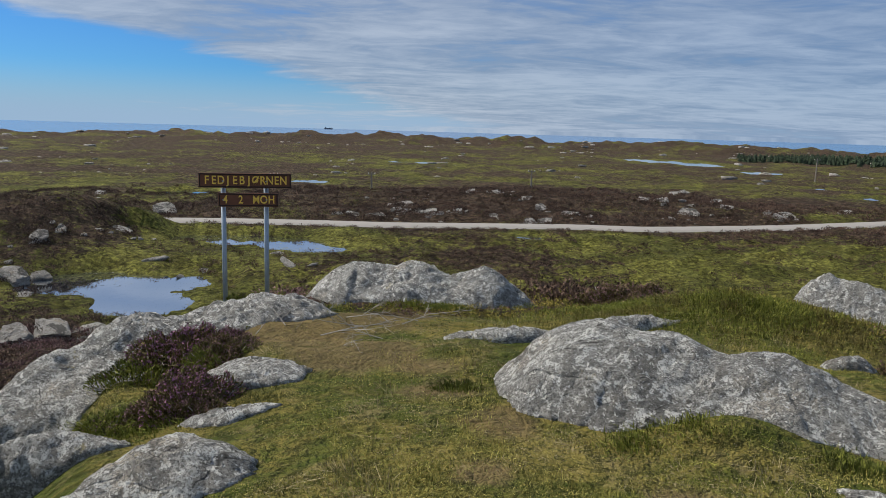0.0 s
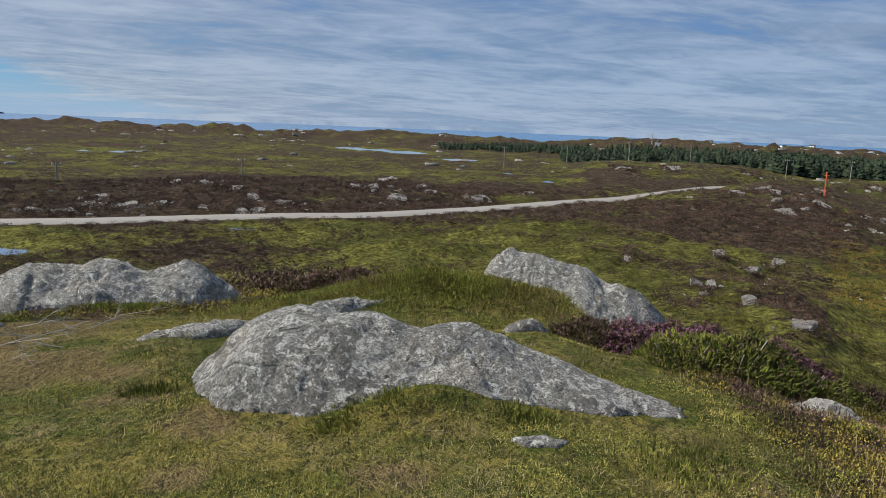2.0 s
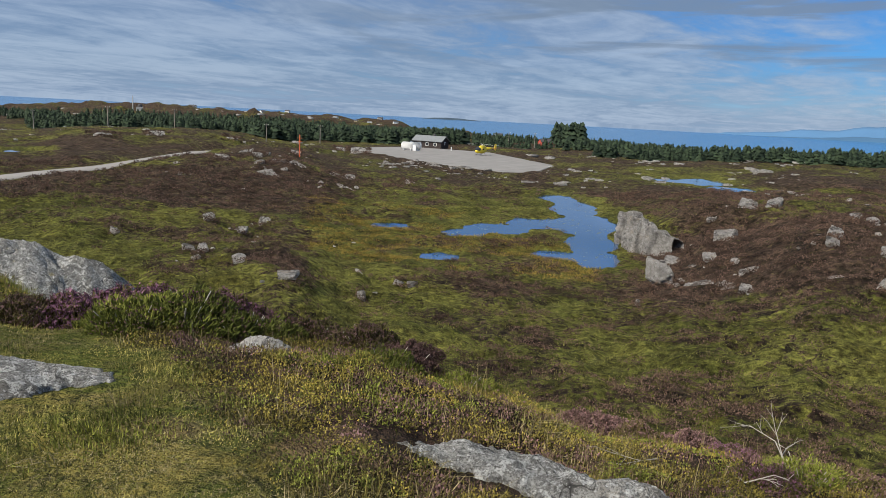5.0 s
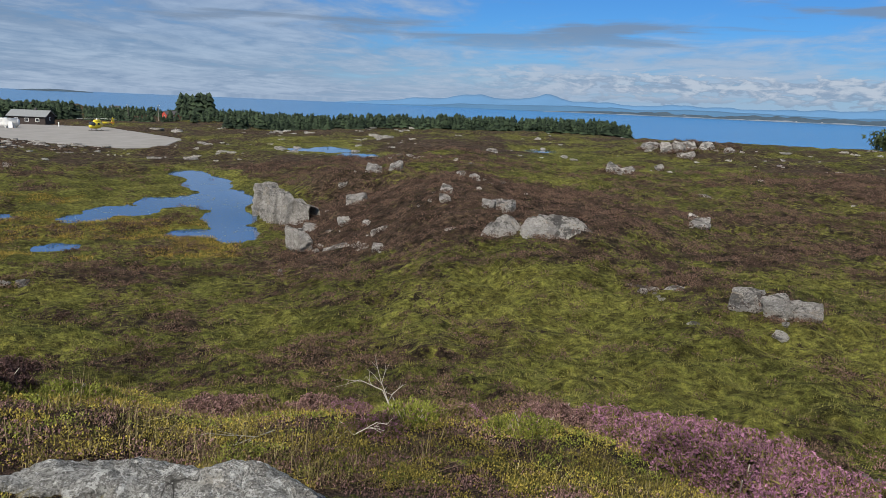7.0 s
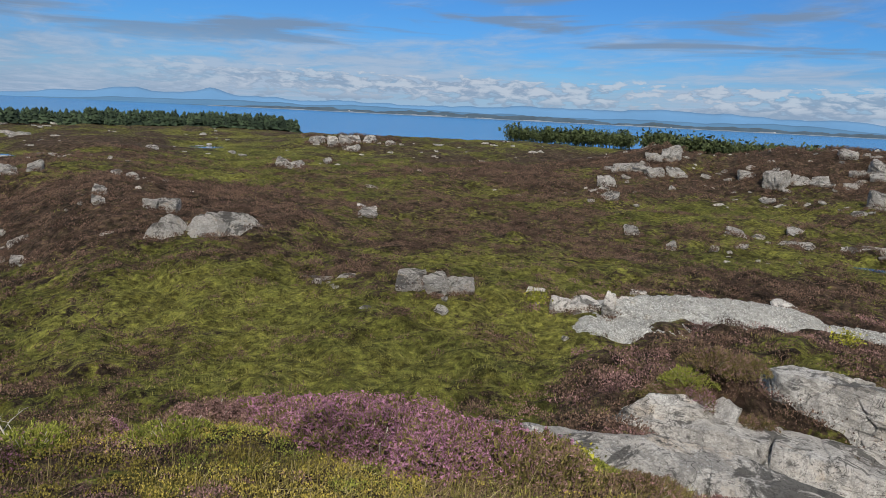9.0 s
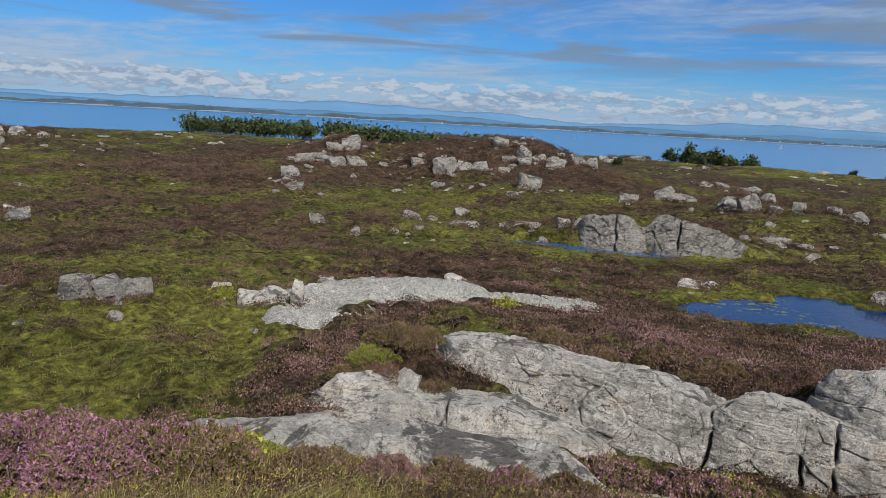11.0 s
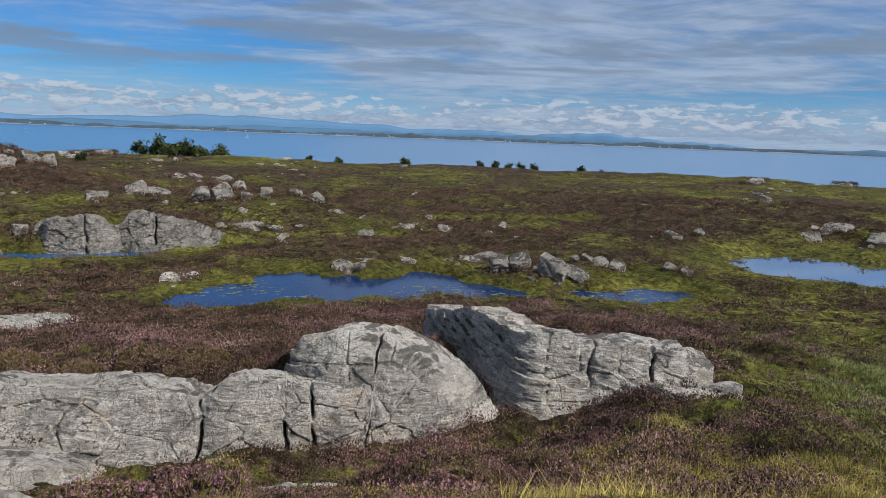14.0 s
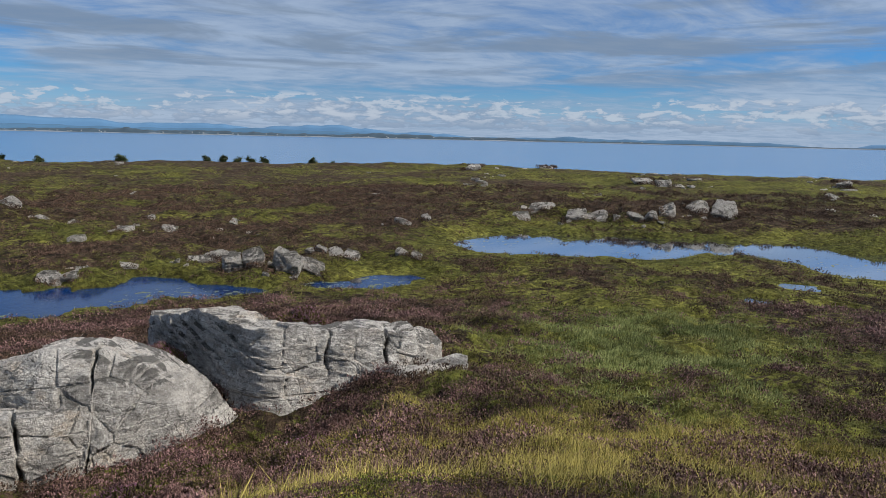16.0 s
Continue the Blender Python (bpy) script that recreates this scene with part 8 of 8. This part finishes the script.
KINDS = {
    "purple": heather_bush(1, 0.42, 0.34, BLOOM, 0.55, BUSH_SPRIG, "heather bush in full purple bloom"),
    "half": heather_bush(2, 0.46, 0.36, BLOOM, 0.28, BUSH_SPRIG, "brown heather bush with some purple bloom"),
    "brown": heather_bush(3, 0.42, 0.34, DRY_BLOOM, 0.30, BUSH_SPRIG, "withered brown heather bush"),
    "green": heather_bush(4, 0.45, 0.32, DRY_BLOOM, 0.06, GREEN_SPRIG, "dense green heather bush without bloom"),
    "pale": heather_bush(5, 0.40, 0.30, DRY_BLOOM, 0.75, HEATH_SPRIG, "faded pink heather bush"),
}
BUSHES = [
    # kind, x, y, size
    ("half", -1.72, 6.35, 1.0), ("green", -1.45, 6.0, 0.6), ("half", -1.3, 5.05, 0.75), ("green", -2.0, 6.15, 0.8), ("purple", -1.5, 6.6, 0.5), ("brown", -1.4, 6.1, 0.65), ("brown", -1.42, 4.95, 0.62), ("brown", -1.2, 4.85, 0.45), ("green", -1.75, 4.75, 0.45), ("green", -1.9, 8.9, 0.8),
    ("brown", 2.7, 10.2, 1.15), ("brown", 3.3, 10.3, 1.0), ("brown", 3.0, 9.9, 0.8),
    ("purple", 4.25, 5.35, 1.1), ("brown", 3.85, 5.6, 0.8), ("purple", 4.6, 5.15, 1.1), ("purple", 5.2, 4.6, 1.0), ("green", 4.2, 4.75, 0.9), ("half", 5.0, 4.75, 1.1), ("green", 4.55, 4.6, 1.15), ("green", 4.9, 4.3, 0.9), ("brown", 5.6, 4.2, 0.9), ("brown", 5.5, 3.5, 0.8), ("pale", 5.4, 3.0, 0.7), ("green", 4.9, 2.9, 0.6), ("green", 5.2, 2.4, 0.55),
    ("pale", 5.9, 1.6, 0.8), ("pale", 6.0, 0.9, 0.75), ("brown", 5.7, 1.2, 0.6), ("purple", 5.6, 0.55, 0.4), ("purple", 5.7, -0.3, 0.5), ("brown", 5.5, -0.1, 0.6), ("green", 5.3, 0.1, 0.6), ("green", 5.2, -0.7, 0.6), ("half", 4.9, 0.3, 0.45),
    ("pale", 5.75, -1.0, 0.75), ("purple", 5.7, -1.4, 0.85), ("purple", 5.45, -1.75, 0.9), ("purple", 5.2, -1.55, 0.75), ("purple", 5.35, -2.2, 0.9), ("purple", 5.0, -2.0, 0.7), ("half", 5.1, -2.6, 0.8), ("purple", 5.2, -2.95, 0.7), ("half", 4.7, -2.7, 0.8), ("purple", 4.75, -3.2, 0.75), ("green", 4.5, -3.4, 0.6), ("brown", 3.8, -3.4, 0.55), ("pale", 3.45, -3.75, 0.55), ("brown", 3.1, -4.0, 0.55), ("half", 2.8, -4.2, 0.5), ("brown", 2.5, -4.5, 0.5),
    ("pale", 5.75, -1.33, 0.80), ("purple", 5.59, -1.55, 0.80), ("purple", 5.18, -1.68, 0.95), ("purple", 5.24, -1.97, 0.90), ("purple", 4.75, -1.73, 0.95), ("purple", 4.83, -2.07, 0.95), ("purple", 4.39, -1.81, 0.90), ("purple", 4.58, -2.24, 0.90), ("purple", 4.14, -1.99, 0.85), ("purple", 4.26, -2.31, 0.90), ("half", 4.14, -2.43, 0.90), ("half", 4.39, -2.79, 0.90), ("brown", 3.90, -2.63, 0.80),
    ("brown", 12.75, -13.68, 1.50), ("green", 12.94, -13.08, 1.30), ("brown", 12.38, -14.15, 1.50), ("brown", 13.09, -12.64, 1.40), ("half", 12.46, -12.99, 1.20),
    ("pale", 4.6, -8.2, 1.7), ("half", 4.0, -8.5, 1.8), ("pale", 3.3, -8.8, 1.8), ("half", 2.8, -8.9, 1.6), ("half", 0.7, -10.5, 1.7), ("pale", 0.2, -10.6, 1.6),
    ("half", 4.7, -8.7, 1.3), ("pale", 4.1, -9.1, 1.4), ("half", 3.5, -9.4, 1.4), ("half", 3.8, -8.7, 1.2), ("brown", 2.9, -9.6, 1.2), ("half", 1.2, -13.4, 1.6), ("pale", 0.5, -13.3, 1.5), ("pale", -0.1, -13.0, 1.4), ("brown", -0.7, -13.6, 1.5), ("pale", -1.4, -13.8, 1.5), ("brown", -2.1, -14.4, 1.5), ("half", -2.8, -15.0, 1.4), ("pale", -3.4, -15.6, 1.4), ("pale", -0.6, -11.8, 1.2), ("pale", -2.4, -12.4, 1.3),
    ("brown", 9.4, -14.4, 1.5), ("brown", 10.4, -13.8, 1.6), ("brown", 11.4, -13.6, 1.4), ("green", 10.9, -13.2, 1.3), ("half", 8.2, -10.2, 1.2), ("brown", 9.0, -9.6, 1.3), ("pale", 7.6, -9.0, 1.1),
    ("half", 0.3, -21.4, 1.6), ("half", 1.0, -21.2, 1.5), ("brown", 2.2, -20.6, 1.6), ("brown", 3.6, -20.0, 1.7), ("half", 5.0, -19.8, 1.6), ("brown", 6.4, -19.6, 1.7), ("brown", 8.0, -19.4, 1.7), ("brown", 9.6, -19.0, 1.6), ("brown", 11.0, -18.6, 1.6), ("brown", -6.2, -19.2, 1.4), ("brown", -5.4, -20.0, 1.4), ("half", -4.0, -23.4, 1.6), ("brown", -2.5, -23.8, 1.7), ("half", -1.2, -23.4, 1.6),
]
rng = np.random.RandomState(15)
placed = set()
for kind_, x, y, s in BUSHES:
    m = pose(x, y, gz(x, y) - 0.03, 0, 0, rng.uniform(0, 360)) @ Matrix.Scale(s, 4)
    if kind_ in placed:
        copy_thing(KINDS[kind_], m @ Matrix.Scale(1 / KINDS[kind_].scale[0], 4))
    else:
        placed.add(kind_)
        KINDS[kind_].matrix_basis = m


def dead_branch(x, y, turn, size, seed, label):
    q = np.random.RandomState(seed)
    bm = bmesh.new()

    def grow(at, way, ln, rad, depth):
        end = at + way * ln
        rod(bm, at, end, rad, rad * 0.6, 5)
        if depth:
            for k in range(2 + (depth > 1)):
                w = (way + Vector(q.normal(size=3) * (0.55, 0.55, 0.3))).normalized()
                grow(end if k == 0 else at + way * ln * q.uniform(0.4, 0.9), w, ln * q.uniform(0.5, 0.8), rad * 0.6, depth - 1)

    grow(Vector((0, 0, 0.02)), Vector((1, 0, 0.22)).normalized(), 0.34 * size, 0.006 * size, 3)
    ob = tagged(part("dead_branch", bm, TWIG), label, "branch")
    ob.matrix_world = pose(x, y, gz(x, y), 0, 0, turn)


for k, (x, y, turn, size) in enumerate(((-0.75, 6.75, 10, 1.1), (-0.45, 7.1, 200, 0.9), (-0.9, 7.3, 60, 0.8), (-0.2, 6.6, 170, 0.7), (-1.1, 7.0, 120, 0.8), (-0.6, 7.5, 340, 1.0), (-0.05, 7.2, 30, 0.9), (-1.3, 6.7, 80, 0.7), (-0.35, 6.3, 250, 0.6), (0.1, 7.6, 190, 0.8))):
    dead_branch(x, y, turn, size, 300 + k, "bleached dead heather branch lying on the turf")
for k, (x, y, turn, size) in enumerate(((5.1, 0.55, 200, 1.1), (5.3, 0.2, 20, 1.0), (4.7, 0.9, 160, 0.8))):
    dead_branch(x, y, turn, size, 320 + k, "bleached dead twig standing in the slope's heather")
for k, (x, y, turn, size) in enumerate(((3.6, -22.0, 200, 2.6), (5.9, -22.4, 60, 2.4), (-0.4, -14.2, 90, 1.8), (-1.6, -14.6, 250, 1.8))):
    dead_branch(x, y, turn, size, 330 + k, "grey dead heather branches in the heath")
FERN = make_leafy("yellow_green_leaves", (0.16, 0.17, 0.02), (0.38, 0.36, 0.05), (0.26, 0.27, 0.03))
for k, (x, y, s) in enumerate(((4.3, -3.15, 0.17), (5.05, -2.35, 0.12), (4.55, -15.1, 0.4), (16.4, -24.0, 0.5), (25.5, -17.0, 0.5))):
    q = np.random.RandomState(400 + k)
    plantlet = tagged(new("willow_shrub"), "small yellow-green leafy shrub among heather", "shrub")
    bm = bmesh.new()
    for i in range(8):
        t = q.rand() * 6.28
        rod(bm, (0, 0, -0.03), (math.cos(t) * s * 0.8, math.sin(t) * s * 0.8, s * q.uniform(0.6, 1.3)), 0.012 * s + 0.002, 0.003, 5)
    tagged(part("stems", bm, TWIG, plantlet), kind="stuff")
    c = q.normal(size=(420, 3)) * (s * 0.5, s * 0.5, s * 0.28) + (0, 0, s * 0.75)
    v = (c[:, None, :] + q.normal(size=(420, 3, 3)) * s * 0.075).reshape(-1, 3)
    thing_np("foliage", v, np.arange(len(v)).reshape(-1, 3), FERN, "yellow-green leaves", kind="stuff", parent=plantlet, smooth=False)
    plantlet.location = (x, y, gz(x, y))
